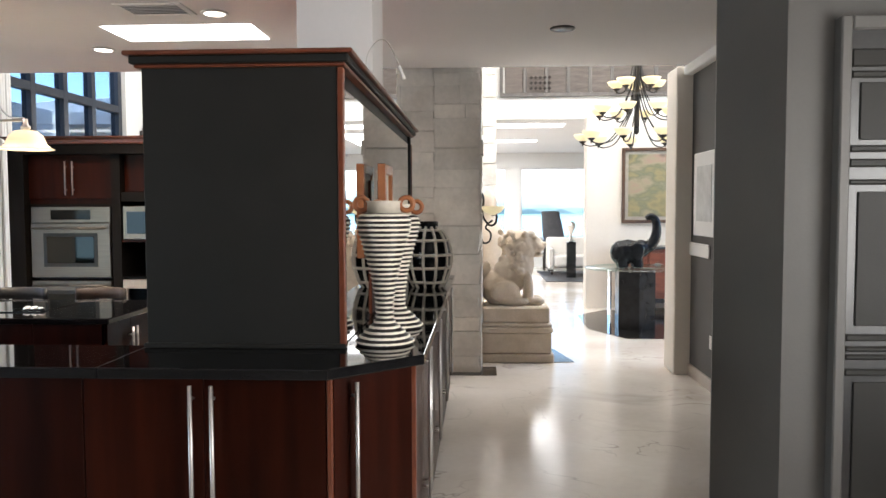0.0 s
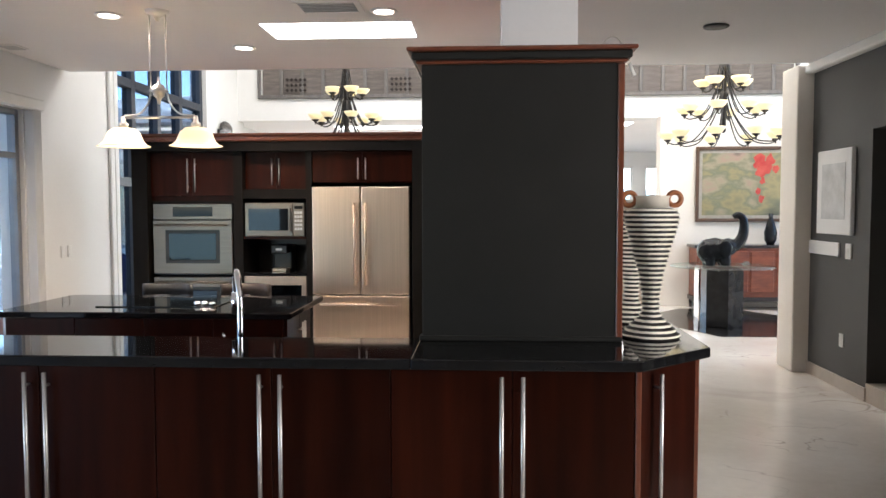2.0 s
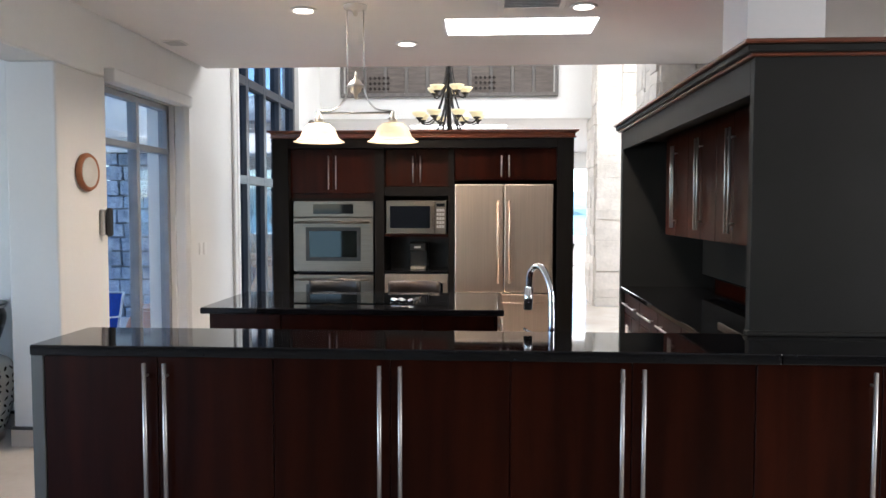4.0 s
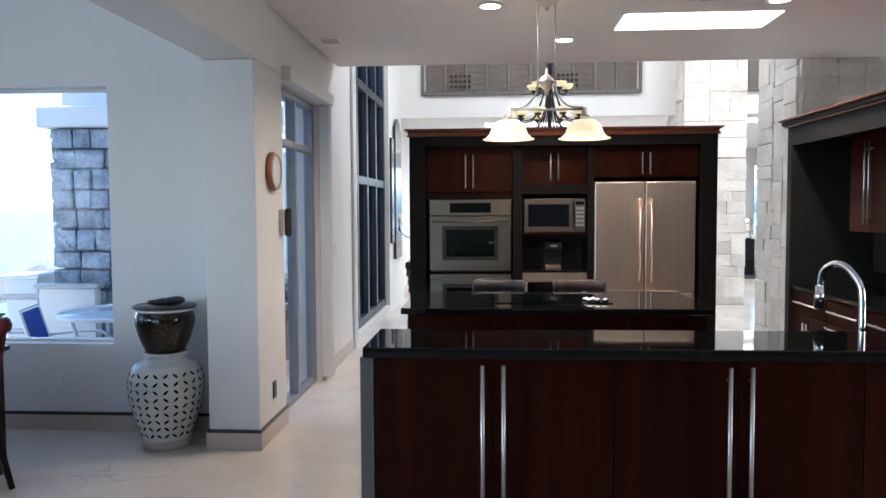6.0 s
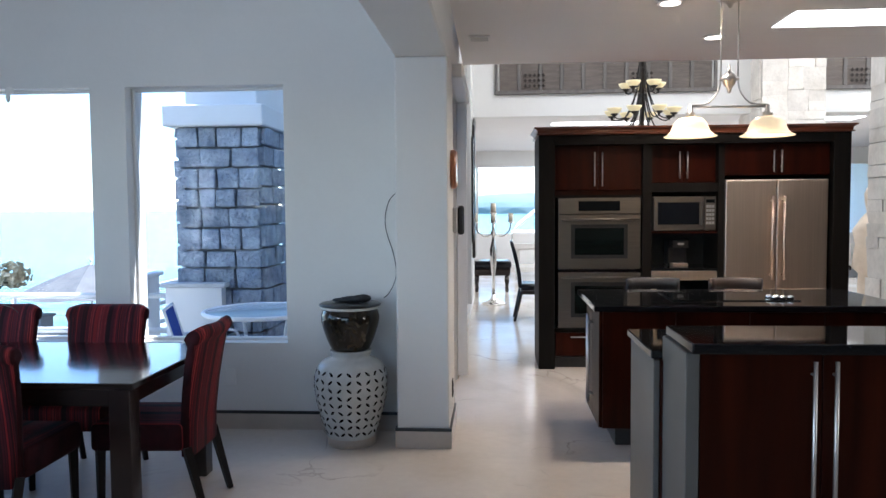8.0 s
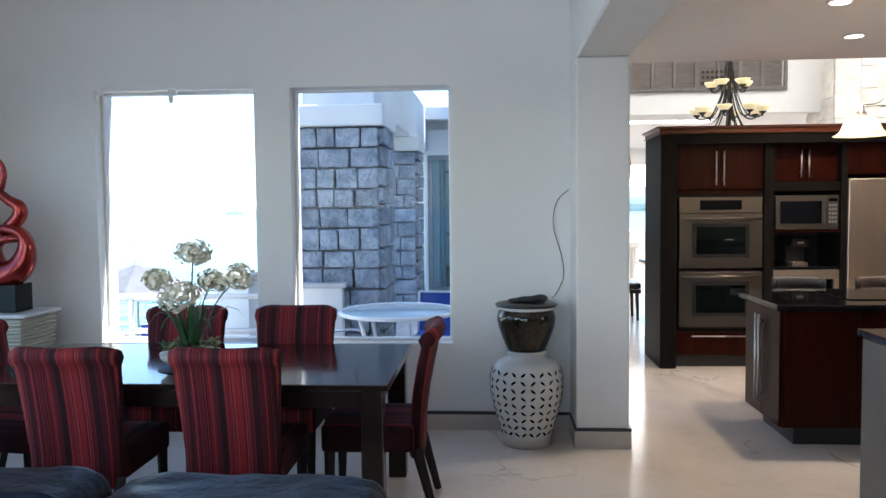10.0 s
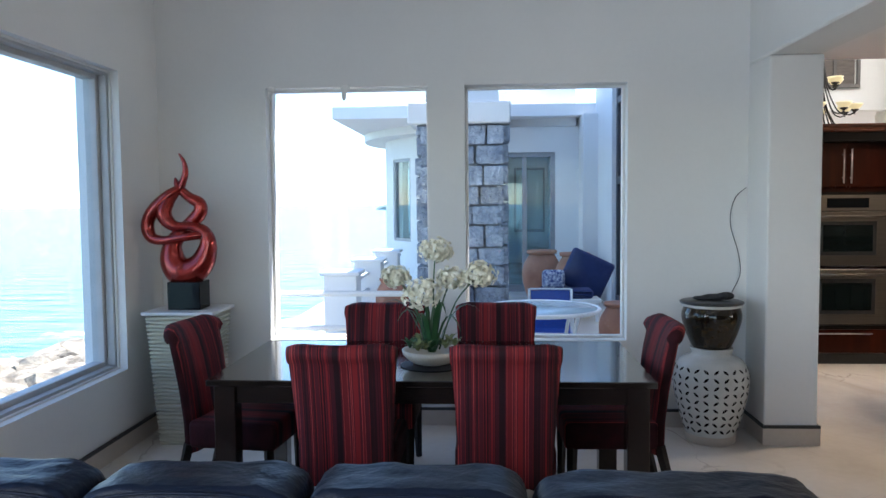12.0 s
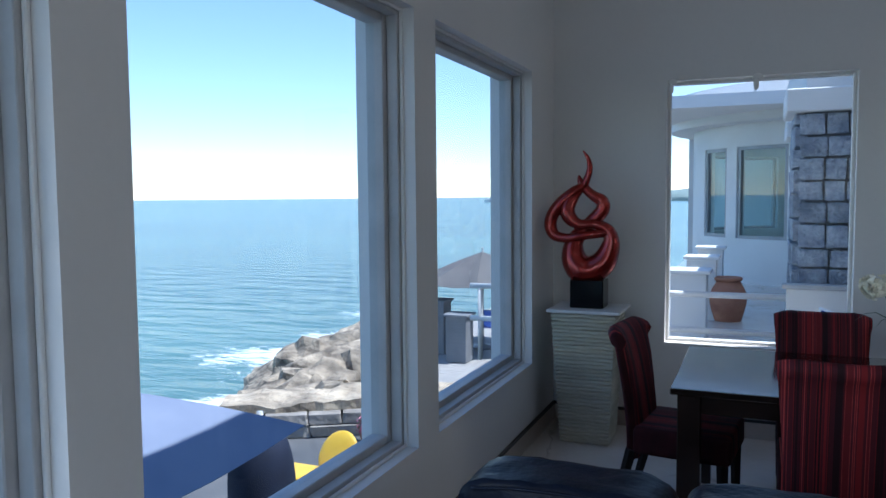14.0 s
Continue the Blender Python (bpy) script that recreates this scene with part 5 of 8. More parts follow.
def jar_radius(z):
    for (r0, z0), (r1, z1) in zip(jar_fine, jar_fine[1:]):
        if z0 <= z <= z1:
            return r0 + (r1 - r0) * (z - z0) / max(1e-6, z1 - z0)
    return 0.15


bm = bmesh.new()
ring = [bm.verts.new((0.0205 * math.cos(t), 0.0, 0.0082 * math.sin(t) * abs(math.sin(t)) ** 0.35)) for t in [2 * math.pi * q / 10 for q in range(10)]]
top = bm.verts.new((0, -0.0014, 0))
for q in range(10):
    bm.faces.new((ring[q], ring[(q + 1) % 10], top))
cut_mesh = mesh_of("cutout", bm, M["cutout"])
inv = world_of(gj).inverted()
for row in range(9):
    z = 0.098 + row * 0.0485
    for k in range(24):
        a = 2 * math.pi * (k + 0.5) / 24
        lean = 1 if (k + row) % 2 else -1
        r = jar_radius(z)
        slope = (jar_radius(z + 0.01) - jar_radius(z - 0.01)) / 0.02
        n = Vector((math.cos(a), math.sin(a), -slope)).normalized()
        tangent = Vector((-math.sin(a), math.cos(a), 0))
        upv = n.cross(tangent).normalized()
        along = (tangent * 0.75 * lean + upv * 0.66).normalized()
        m = Matrix((along, -n, along.cross(-n))).transposed().to_4x4()
        ob = new("cutout", cut_mesh)
        ob.parent, ob.matrix_parent_inverse = gj, inv
        ob.matrix_basis = Matrix.Translation(Vector((JX + r * math.cos(a), JY + r * math.sin(a), z)) + n * 0.0016) @ m
M["fishbowl"] = surface("black_and_gold_glaze", (0.003, 0.003, 0.003), (0.034, 0.023, 0.010), 30, rough=0.12, fine=0.5, detail=3, bump_scale=120)
fb = thing("fish_bowl_planter", (JX, JY, 0.61), "black and gold ceramic bowl with a white rim", "planter")
part("body", lathe(smooth_profile([(0.115, 0.0), (0.125, 0.012), (0.155, 0.08), (0.183, 0.17), (0.186, 0.22), (0.175, 0.255), (0.172, 0.262)]), (JX, JY, 0.611), 40), M["fishbowl"], fb, smooth=True)
part("rim", lathe([(0.17, 0.262), (0.186, 0.266), (0.19, 0.276), (0.184, 0.284), (0.165, 0.284)], (JX, JY, 0.611), 40), M["celadon"], fb, "white rim", True)
lid = thing("tray", (JX, JY, 0.895), "round black tray laid on the ceramic bowl", "tray")
part("disc", lathe([(0.0005, 0.0), (0.196, 0.0), (0.20, 0.008), (0.19, 0.016), (0.0005, 0.02)], (JX, JY, 0.8955), 40), M["black_plastic"], lid, smooth=True)
cl = thing("cloth_bundle", (JX + 0.02, JY, 0.915), "crumpled black cloth bundle on the lid", "cloth")
bm = bmesh.new()
for c, r in (((0.02, 0, 0.02), (0.09, 0.05, 0.022)), ((0.09, -0.01, 0.028), (0.05, 0.04, 0.026)), ((-0.06, 0.01, 0.014), (0.06, 0.04, 0.014)), ((0.06, -0.03, 0.03), (0.04, 0.03, 0.022))):
    ball((JX + c[0], JY + c[1], 0.914 + c[2]), r, bm)
remeshed_cloth = part("cloth", bm, M["mat_black"], cl, smooth=True)
solid("wall_cable", tube(spline([(-1.222, -2.058, 1.64), (-1.30, -2.058, 1.56), (-1.325, -2.058, 1.40), (-1.27, -2.058, 1.20), (-1.255, -2.058, 1.06), (-1.30, -2.058, 0.95), (-1.335, -2.10, 0.915)], 8), 0.0024, sides=6), M["mat_black"],
      "thin dark loose cable on the wall", "cable", smooth=True)

# pedestal and red sculpture in the corner
M["ribbed"] = surface("ribbed_champagne_plaster", (0.40, 0.37, 0.28), (0.52, 0.50, 0.40), 3, rough=0.5, fine=0.08, bump=0.1, object_random=0.08)
SX, SY = -4.93, -2.40
ped = thing("ribbed_pedestal", (SX, SY, 0), "tapered champagne pedestal of wavy horizontal ribs", "pedestal")
part("core", prism([(SX - 0.15, SY - 0.15), (SX + 0.15, SY - 0.15), (SX + 0.15, SY + 0.15), (SX - 0.15, SY + 0.15)], 0, 0.84), M["ribbed"], ped)
rib_meshes = []
for s in range(4):
    rng = random.Random(40 + s)
    bm = bmesh.new()
    rings = []
    for o, z in ((-0.03, -0.5), (0.0, -0.2), (0.0, 0.2), (-0.03, 0.5)):
        ring = []
        for k in range(24):
            side, f = divmod(k, 6)
            f = f / 6 - 0.5
            wob = 0.22 * math.sin(f * 9 + s * 2 + side * 1.7) + 0.12 * math.sin(f * 21 + s)
            h = 0.5 + o
            x, y = ((f * 2 * h, -h), (h, f * 2 * h), (-f * 2 * h, h), (-h, -f * 2 * h))[side]
            ring.append(bm.verts.new((x, y, z + wob * 0.5)))
        rings.append(ring)
    for lo, hi in zip(rings, rings[1:]):
        for k in range(24):
            bm.faces.new((lo[k], lo[(k + 1) % 24], hi[(k + 1) % 24], hi[k]))
    bm.faces.new(list(reversed(rings[0])))
    bm.faces.new(rings[-1])
    rib_meshes.append(mesh_of("rib", bm, M["ribbed"]))
inv = world_of(ped).inverted()
for k in range(34):
    z = 0.012 + k * 0.0249
    w = 0.315 + 0.10 * (z / 0.85)
    ob = new("rib", rib_meshes[k % 4])
    ob.parent, ob.matrix_parent_inverse = ped, inv
    ob.matrix_basis = pose(SX, SY, z, 0, 0, 90 * (k // 4)) @ Matrix.Diagonal((w, w, 0.0225, 1))
part("top_slab", box(SX - 0.235, SX + 0.235, SY - 0.21, SY + 0.21, 0.852, 0.872, 0.004), surface("pale_stone_slab", (0.60, 0.60, 0.60), (0.68, 0.68, 0.68), 5, rough=0.3), ped)
M["red_metal"] = surface("red_metallic_lacquer", (0.22, 0.010, 0.008), (0.34, 0.022, 0.012), 6, rough=0.27, metal=0.75, coat=0.6)
scu = thing("red_sculpture", (SX, SY, 0.872), "red metallic looping abstract sculpture on a black block", "sculpture")
part("block", box(SX - 0.108, SX + 0.108, SY - 0.09, SY + 0.09, 0.873, 1.055, 0.004), M["black_glass"], scu, "glossy black block")


def loop_point(u, v, d=0.0):
    return (SX + (u - 268) * 0.00143, SY + d, 0.873 + (768 - v) * 0.00143)


def ribbon(points, name):
    pts = spline([loop_point(u, v, d) for u, v, d, r in points], 8)
    rad = [1.42 * p.x for p in spline([(r, 0, 0) for u, v, d, r in points], 8)]
    part(name, tube(pts, 0.03, sides=14, radii=rad), M["red_metal"], scu, smooth=True)


ribbon([(238, 55, 0, 0.003), (262, 95, 0, 0.010), (268, 140, 0, 0.014), (255, 185, 0.0, 0.017), (238, 215, 0.0, 0.02), (195, 245, -0.02, 0.026), (140, 295, -0.03, 0.030), (100, 350, -0.03, 0.030),
        (92, 400, -0.03, 0.030), (115, 440, -0.04, 0.026), (170, 452, -0.05, 0.022), (240, 442, -0.055, 0.020), (310, 432, -0.05, 0.020), (350, 430, -0.03, 0.018)], "upper_ribbon")
ribbon([(218, 165, 0.0, 0.003), (224, 190, 0.005, 0.014), (238, 218, 0.01, 0.02), (280, 258, 0.02, 0.024), (320, 285, 0.03, 0.030), (322, 325, 0.035, 0.033), (285, 370, 0.03, 0.033), (240, 415, 0.02, 0.034),
        (200, 470, 0.0, 0.042), (196, 540, 0.0, 0.058), (226, 590, 0.0, 0.068), (270, 600, 0.0, 0.066), (322, 572, 0.0, 0.060), (354, 520, 0.0, 0.050), (368, 455, -0.01, 0.036), (345, 408, -0.02, 0.028),
        (290, 388, -0.03, 0.022), (230, 390, -0.035, 0.025), (188, 365, -0.035, 0.032), (170, 320, -0.03, 0.036), (195, 265, -0.015, 0.028), (232, 222, 0.0, 0.018)], "lower_ribbon")
part("foot", ball(loop_point(262, 625), (0.075, 0.05, 0.035)), M["red_metal"], scu, smooth=True)

# sofa in front
M["navy_leather"] = surface("navy_black_leather", (0.004, 0.007, 0.016), (0.008, 0.013, 0.028), 7, rough=0.38, bump=0.35, bump_scale=45, fine=0.1, specular=0.13)
sofa = thing("leather_sofa", (-3.45, -5.53, 0), "dark navy leather sofa with plump back cushions", "sofa")
part("base", padded(-4.74, -2.15, -6.08, -5.1, 0.08, 0.40, 0.04), M["navy_leather"], sofa, smooth=True)
part("back", padded(-4.72, -2.17, -5.24, -5.08, 0.38, 0.68, 0.05), M["navy_leather"], sofa, smooth=True)


def cushion(x0, x1, y0, y1, z0, z1, seed):
    rng = random.Random(seed)
    bm = box(x0, x1, y0, y1, z0, z1)
    bmesh.ops.subdivide_edges(bm, edges=bm.edges, cuts=15, use_grid_fill=True)
    c = Vector(((x0 + x1) / 2, (y0 + y1) / 2, (z0 + z1) / 2))
    h = Vector(((x1 - x0) / 2, (y1 - y0) / 2, (z1 - z0) / 2))
    for v in bm.verts:
        d = v.co - c
        q = Vector((d.x / h.x, d.y / h.y, d.z / h.z))
        k = max(abs(q.x), abs(q.z)) / max(1e-6, (abs(q.x) ** 6 + abs(q.z) ** 6) ** (1 / 6))
        fat = 1 + 0.35 * (1 - q.x * q.x) * (1 - q.z * q.z)
        crease = 0.007 * noise.noise(Vector((v.co.x * 11 + seed, v.co.y * 9, v.co.z * 5))) + 0.004 * noise.noise(Vector((v.co.x * 34, v.co.y * 20 + seed, v.co.z * 12)))
        v.co = c + Vector((d.x * k, d.y * fat * 0.8, d.z * k)) + Vector((0, crease, crease))
    return bm


for k in range(4):
    a = -4.72 + k * 0.63
    cu = part("back_cushion", cushion(a, a + (0.80 if k == 3 else 0.62), -5.34, -5.08, 0.38, 0.785 - (0.015 if k == 3 else 0), k), M["navy_leather"], sofa, smooth=True)
    part("seat_cushion", cushion(a, a + 0.62, -6.06, -5.38, 0.36, 0.50, k + 9), M["navy_leather"], sofa, smooth=True)
    part("piping", tube(spline([(a + 0.05, -5.325, 0.75), (a + 0.2, -5.33, 0.77), (a + 0.42, -5.33, 0.77), (a + 0.57, -5.325, 0.75)], 6), 0.005, sides=6), M["navy_leather"], cu, smooth=True)
part("arm", padded(-2.20, -1.96, -6.08, -5.12, 0.08, 0.68, 0.08), M["navy_leather"], sofa, smooth=True)
part("arm", padded(-4.90, -4.72, -6.08, -5.13, 0.08, 0.62, 0.07), M["navy_leather"], sofa, smooth=True)

for x in (-4.6, -2.3):
    for y in (-5.98, -5.18):
        part("foot", rod((x, y, 0), (x, y, 0.085), 0.03), M["black_wood"], sofa)

# clock, phone by the patio door
ckk = thing("wall_clock", (-0.88, -2.09, 1.77), "round wooden wall clock with a pale face", "clock")
bm = lathe([(0.0005, 0), (0.125, 0.0), (0.13, 0.02), (0.118, 0.04), (0.105, 0.034), (0.0005, 0.03)], (0, 0, 0), 36)
bmesh.ops.rotate(bm, verts=bm.verts, cent=(0, 0, 0), matrix=Matrix.Rotation(radians(90), 3, "Y"))
bmesh.ops.translate(bm, verts=bm.verts, vec=(-0.878, -2.09, 1.77))
part("case", bm, M["terracotta_glaze"], ckk, "honey wood rim", True)
bm = lathe([(0.0005, 0), (0.10, 0.0), (0.10, 0.003), (0.0005, 0.003)], (0, 0, 0), 36)
bmesh.ops.rotate(bm, verts=bm.verts, cent=(0, 0, 0), matrix=Matrix.Rotation(radians(90), 3, "Y"))
bmesh.ops.translate(bm, verts=bm.verts, vec=(-0.8435, -2.09, 1.77))
part("dial", bm, M["celadon"], ckk)
ph = thing("wall_phone", (-0.87, -1.86, 1.42), "grey corded wall telephone by the patio door", "telephone")
part("base", box(-0.879, -0.845, -1.92, -1.82, 1.34, 1.52, 0.008), M["alu_light"], ph)
part("handset", box(-0.845, -0.80, -1.90, -1.86, 1.33, 1.53, 0.012), M["black_plastic"], ph)

# small white hooks at the head of the window
for x, k in ((-3.93, 1.0), (-4.45, 0.8)):
    hk = thing("window_hook", (x, -2.06, 2.33), "small white suction hook at the window head", "hook", "window hooks")
    part("cup", ball((x, -2.045, 2.345), (0.035 * k, 0.012, 0.03 * k)), M["white_paint"], hk, smooth=True)
    part("tail", ball((x - 0.01, -2.05, 2.30), (0.018 * k, 0.01, 0.04 * k)), M["white_paint"], hk, smooth=True)

# ---- hall and living room ----
def chandelier(x, y, wide=1.0, drop=0.0):
    c = thing("chandelier", (x, y, HALL_CEIL), "three-tier dark iron chandelier with amber glass bowls", "chandelier", "hall chandeliers")
    part("stem", rod((x, y, 2.62 - drop), (x, y, HALL_CEIL), 0.035 * wide), M["iron"], c, smooth=True)
    part("finial", ball((x, y, 2.58 - drop), (0.035, 0.035, 0.06)), M["iron"], c, smooth=True)
    for count, radius, z, turn in ((9, 0.70, 2.44, 0.1), (8, 0.50, 2.78, 0.35), (5, 0.27, 3.12, 0.2)):
        radius, z = radius * wide, z - drop
        for k in range(count):
            a = turn + 2 * math.pi * k / count
            d = Vector((math.cos(a), math.sin(a), 0))
            o = Vector((x, y, 0))
            pts = spline([o + d * 0.035 + Vector((0, 0, z + 0.62)), o + d * radius * 0.18 + Vector((0, 0, z + 0.34)), o + d * radius * 0.5 + Vector((0, 0, z + 0.02)),
                          o + d * radius * 0.82 + Vector((0, 0, z - 0.05)), o + d * radius + Vector((0, 0, z - 0.02))], 5)
            arm = part("arm", tube(pts, 0.009, sides=6), M["iron"], c, smooth=True)
            tip = o + d * radius
            part("cup", lathe([(0.006, -0.05), (0.012, -0.02), (0.05, 0.008), (0.045, 0.016)], (tip.x, tip.y, z), 12), M["iron"], arm, smooth=True)
            part("bowl", lathe([(r * wide, h * wide) for r, h in ((0.03, 0.012), (0.075, 0.035), (0.108, 0.075), (0.12, 0.105), (0.112, 0.105), (0.098, 0.075), (0.03, 0.022))], (tip.x, tip.y, z), 20), M["amber_glow"], arm, "amber glass bowl", True)
    return c


chandelier(6.25, 3.2)
chandelier(1.32, 2.9, 0.80, 0.10)

M["carved"] = surface("weathered_carved_wood", (0.085, 0.070, 0.062), (0.145, 0.120, 0.105), 3, (1, 1, 7), rough=0.7, bump=0.4, bump_scale=14, fine=0.25, object_random=0.12)
M["carved_frame"] = surface("grey_wood_frame", (0.10, 0.09, 0.085), (0.15, 0.135, 0.125), 4, (4, 1, 1), rough=0.6, fine=0.15, bump=0.1)
M["openwork"] = surface("dark_openwork", (0.02, 0.013, 0.01), None, 5, rough=0.8)


def carved_panel(x0, x1, fields):
    p = thing("carved_wall_panel", ((x0 + x1) / 2, 5.33, 3.33), "weathered carved wooden wall panel in a grey frame", "wall panel", "carved wall panels")
    z0, z1, y = 3.33, 4.25, 5.355
    part("frame", box(x0, x1, y - 0.05, y, z0, z0 + 0.06, 0.006), M["carved_frame"], p)
    part("frame", box(x0, x1, y - 0.05, y, z1 - 0.06, z1, 0.006), M["carved_frame"], p)
    for x in (x0, x1 - 0.05):
        part("frame", box(x, x + 0.05, y - 0.05, y, z0 + 0.06, z1 - 0.06, 0.006), M["carved_frame"], p)
    w = (x1 - x0 - 0.1) / fields
    for k in range(fields):
        a = x0 + 0.05 + k * w
        part("board", box(a + 0.03, a + w - 0.03, y - 0.022, y - 0.004, z0 + 0.062, z1 - 0.062, 0.004), M["carved"], p)
        if k:
            part("divider", box(a - 0.03, a + 0.03, y - 0.042, y - 0.003, z0 + 0.061, z1 - 0.061, 0.008), M["carved_frame"], p)
        if k % 5 == 1:
            for i in range(5):
                for j in range(3):
                    cx, cz = a + 0.10 + i * 0.072, z0 + 0.13 + j * 0.085
                    bm = prism([(0.0, -0.03), (0.03, 0.0), (0.0, 0.03), (-0.03, 0.0)], -0.004, 0.004)
                    for v in bm.verts:
                        v.co = Vector((cx + v.co.x, y - 0.047 + v.co.z, cz + v.co.y))
                    part("rosette", bm, M["openwork"], p)


carved_panel(-0.57, 2.95, 10)
carved_panel(4.52, 8.05, 10)

# stone piers
pier = thing("stone_pier", (3.82, 0.8, 0), "pier of pale irregular limestone blocks beside the kitchen", "stone pier", "stone piers")
part("core", box(3.448, 4.202, 0.278, 1.362, 0, HALL_CEIL), M["mortar"], pier)
far_pier = thing("stone_pier", (3.97, 5.3, 0), "pier of pale irregular limestone blocks at the living room", "stone pier", "stone piers")
part("core", box(3.508, 4.452, 4.928, 5.93, 0, HALL_CEIL), M["mortar"], far_pier)

M["ivory"] = surface("ivory_stone", (0.62, 0.51, 0.39), (0.74, 0.63, 0.51), 6, rough=0.7, bump=0.3, bump_scale=40, fine=0.08)


def remeshed(name, bm, mat, voxel, label, category, smooth=True, parent=None):
    ob = part(name, bm, mat, parent)
    mod = ob.modifiers.new("fuse", "REMESH")
    mod.mode, mod.voxel_size, mod.use_smooth_shade = "VOXEL", voxel, True
    soft = ob.modifiers.new("soften", "SMOOTH")
    soft.iterations, soft.factor = 3, 0.5
    return tagged(ob, label, category) if not parent else ob


# guardian lion, seated on a stepped plinth
LX, LY = 4.57, 1.10
plinth = thing("lion_plinth", (LX, LY, 0), "stepped ivory stone plinth under a lion statue", "plinth")
part("foot", box(LX - 0.385, LX + 0.385, LY - 0.365, LY + 0.365, 0, 0.085, 0.012), M["ivory"], plinth)
part("base", box(LX - 0.36, LX + 0.36, LY - 0.34, LY + 0.34, 0.086, 0.30, 0.012), M["ivory"], plinth)
part("bead", box(LX - 0.365, LX + 0.365, LY - 0.345, LY + 0.345, 0.361, 0.40, 0.014), M["ivory"], plinth)
part("ledge", box(LX - 0.375, LX + 0.375, LY - 0.355, LY + 0.355, 0.302, 0.36, 0.015), M["ivory"], plinth)
part("top", box(LX - 0.34, LX + 0.34, LY - 0.32, LY + 0.32, 0.401, 0.56, 0.012), M["ivory"], plinth)
bm = bmesh.new()
for c, r in (((-0.17, 0, 0.17), (0.19, 0.20, 0.20)), ((-0.05, 0, 0.30), (0.19, 0.17, 0.22)), ((0.05, 0, 0.42), (0.16, 0.17, 0.20)), ((0.06, 0, 0.60), (0.17, 0.18, 0.18)),
             ((0.18, 0, 0.63), (0.11, 0.12, 0.10)), ((0.25, 0, 0.60), (0.07, 0.09, 0.05)), ((0.24, 0, 0.515), (0.065, 0.07, 0.025)), ((0.30, 0, 0.63), (0.035, 0.05, 0.03)), ((0.20, -0.07, 0.70), (0.035, 0.035, 0.03)), ((0.20, 0.07, 0.70), (0.035, 0.035, 0.03)), ((0.16, 0, 0.72), (0.07, 0.10, 0.06)),
             ((0.14, -0.12, 0.16), (0.055, 0.06, 0.19)), ((0.14, 0.12, 0.16), (0.055, 0.06, 0.19)), ((0.21, -0.12, 0.04), (0.10, 0.07, 0.05)), ((0.21, 0.12, 0.04), (0.10, 0.07, 0.05)),
             ((-0.10, -0.18, 0.13), (0.16, 0.07, 0.13)), ((-0.10, 0.18, 0.13), (0.16, 0.07, 0.13)), ((0.0, -0.18, 0.04), (0.14, 0.06, 0.05)), ((0.0, 0.18, 0.04), (0.14, 0.06, 0.05)), ((-0.30, 0, 0.30), (0.06, 0.05, 0.16))):
    ball((LX + c[0], LY + c[1], 0.56 + c[2]), r, bm)
rng = random.Random(5)
for k in range(90):
    a, h = rng.uniform(0.55, 5.75), rng.uniform(0.34, 0.76)
    ball((LX + 0.03 + 0.165 * math.cos(a) * (1.1 if math.cos(a) < 0 else 0.6), LY + 0.165 * math.sin(a), 0.56 + h), rng.uniform(0.025, 0.042), bm, 1)
remeshed("lion_statue", bm, M["ivory"], 0.010, "seated ivory stone guardian lion statue with a curly mane", "statue")
# pale figure beyond the lion
bm = lathe([(0.20, 0.0), (0.22, 0.25), (0.17, 0.30), (0.16, 0.62), (0.24, 0.70), (0.20, 1.0), (0.24, 1.18), (0.14, 1.34), (0.07, 1.42), (0.10, 1.55), (0.11, 1.66), (0.05, 1.78), (0.0005, 1.82)], (4.32, 3.1, 0), 24)
solid("garden_statue", bm, M["ivory"], "tall pale stone statue on a round base", "statue", smooth=True)

# sconce on the pier
sc = thing("wall_sconce", (4.21, 0.75, 1.45), "black wrought iron wall sconce with an alabaster bowl", "sconce")
part("scroll", tube(spline([(4.20, 0.75, 1.75), (4.24, 0.75, 1.66), (4.23, 0.75, 1.5), (4.30, 0.75, 1.40), (4.36, 0.75, 1.42), (4.37, 0.75, 1.50), (4.32, 0.75, 1.50)], 6), 0.012, sides=6), M["iron"], sc, smooth=True)
part("scroll", tube(spline([(4.20, 0.75, 1.30), (4.24, 0.75, 1.22), (4.30, 0.75, 1.24), (4.31, 0.75, 1.32), (4.26, 0.75, 1.38), (4.33, 0.75, 1.45)], 6), 0.010, sides=6), M["iron"], sc, smooth=True)
part("bowl", lathe([(0.02, 0.0), (0.09, 0.035), (0.13, 0.09), (0.12, 0.09), (0.02, 0.012)], (4.33, 0.75, 1.50), 20), M["amber_glow"], sc, "alabaster bowl", True)

# black inlay, glass table, elephant
M["inlay"] = surface("black_marble_inlay", (0.010, 0.009, 0.009), (0.022, 0.019, 0.018), 3, rough=0.12, fine=0.2)
setting("floor_inlay", prism([(5.62, 4.2), (5.60, 2.95), (5.95, 2.2), (6.65, 2.2), (7.3, 2.9), (7.3, 4.1), (6.9, 4.75), (6.1, 4.75)], 0.0005, 0.006), M["inlay"], "black marble octagon inlaid in the floor", "floor inlay")
setting("floor_inlay", box(3.70, 4.36, 0.14, 0.52, 0.0005, 0.006), M["inlay"], "black marble border inlaid in the floor", "floor inlay")
setting("floor_inlay", prism([(4.95, 0.76), (5.16, 0.80), (5.02, 1.5), (4.95, 1.5)], 0.0005, 0.006), M["inlay"], "black marble border inlaid in the floor", "floor inlay")
EX, EY = 6.22, 3.05
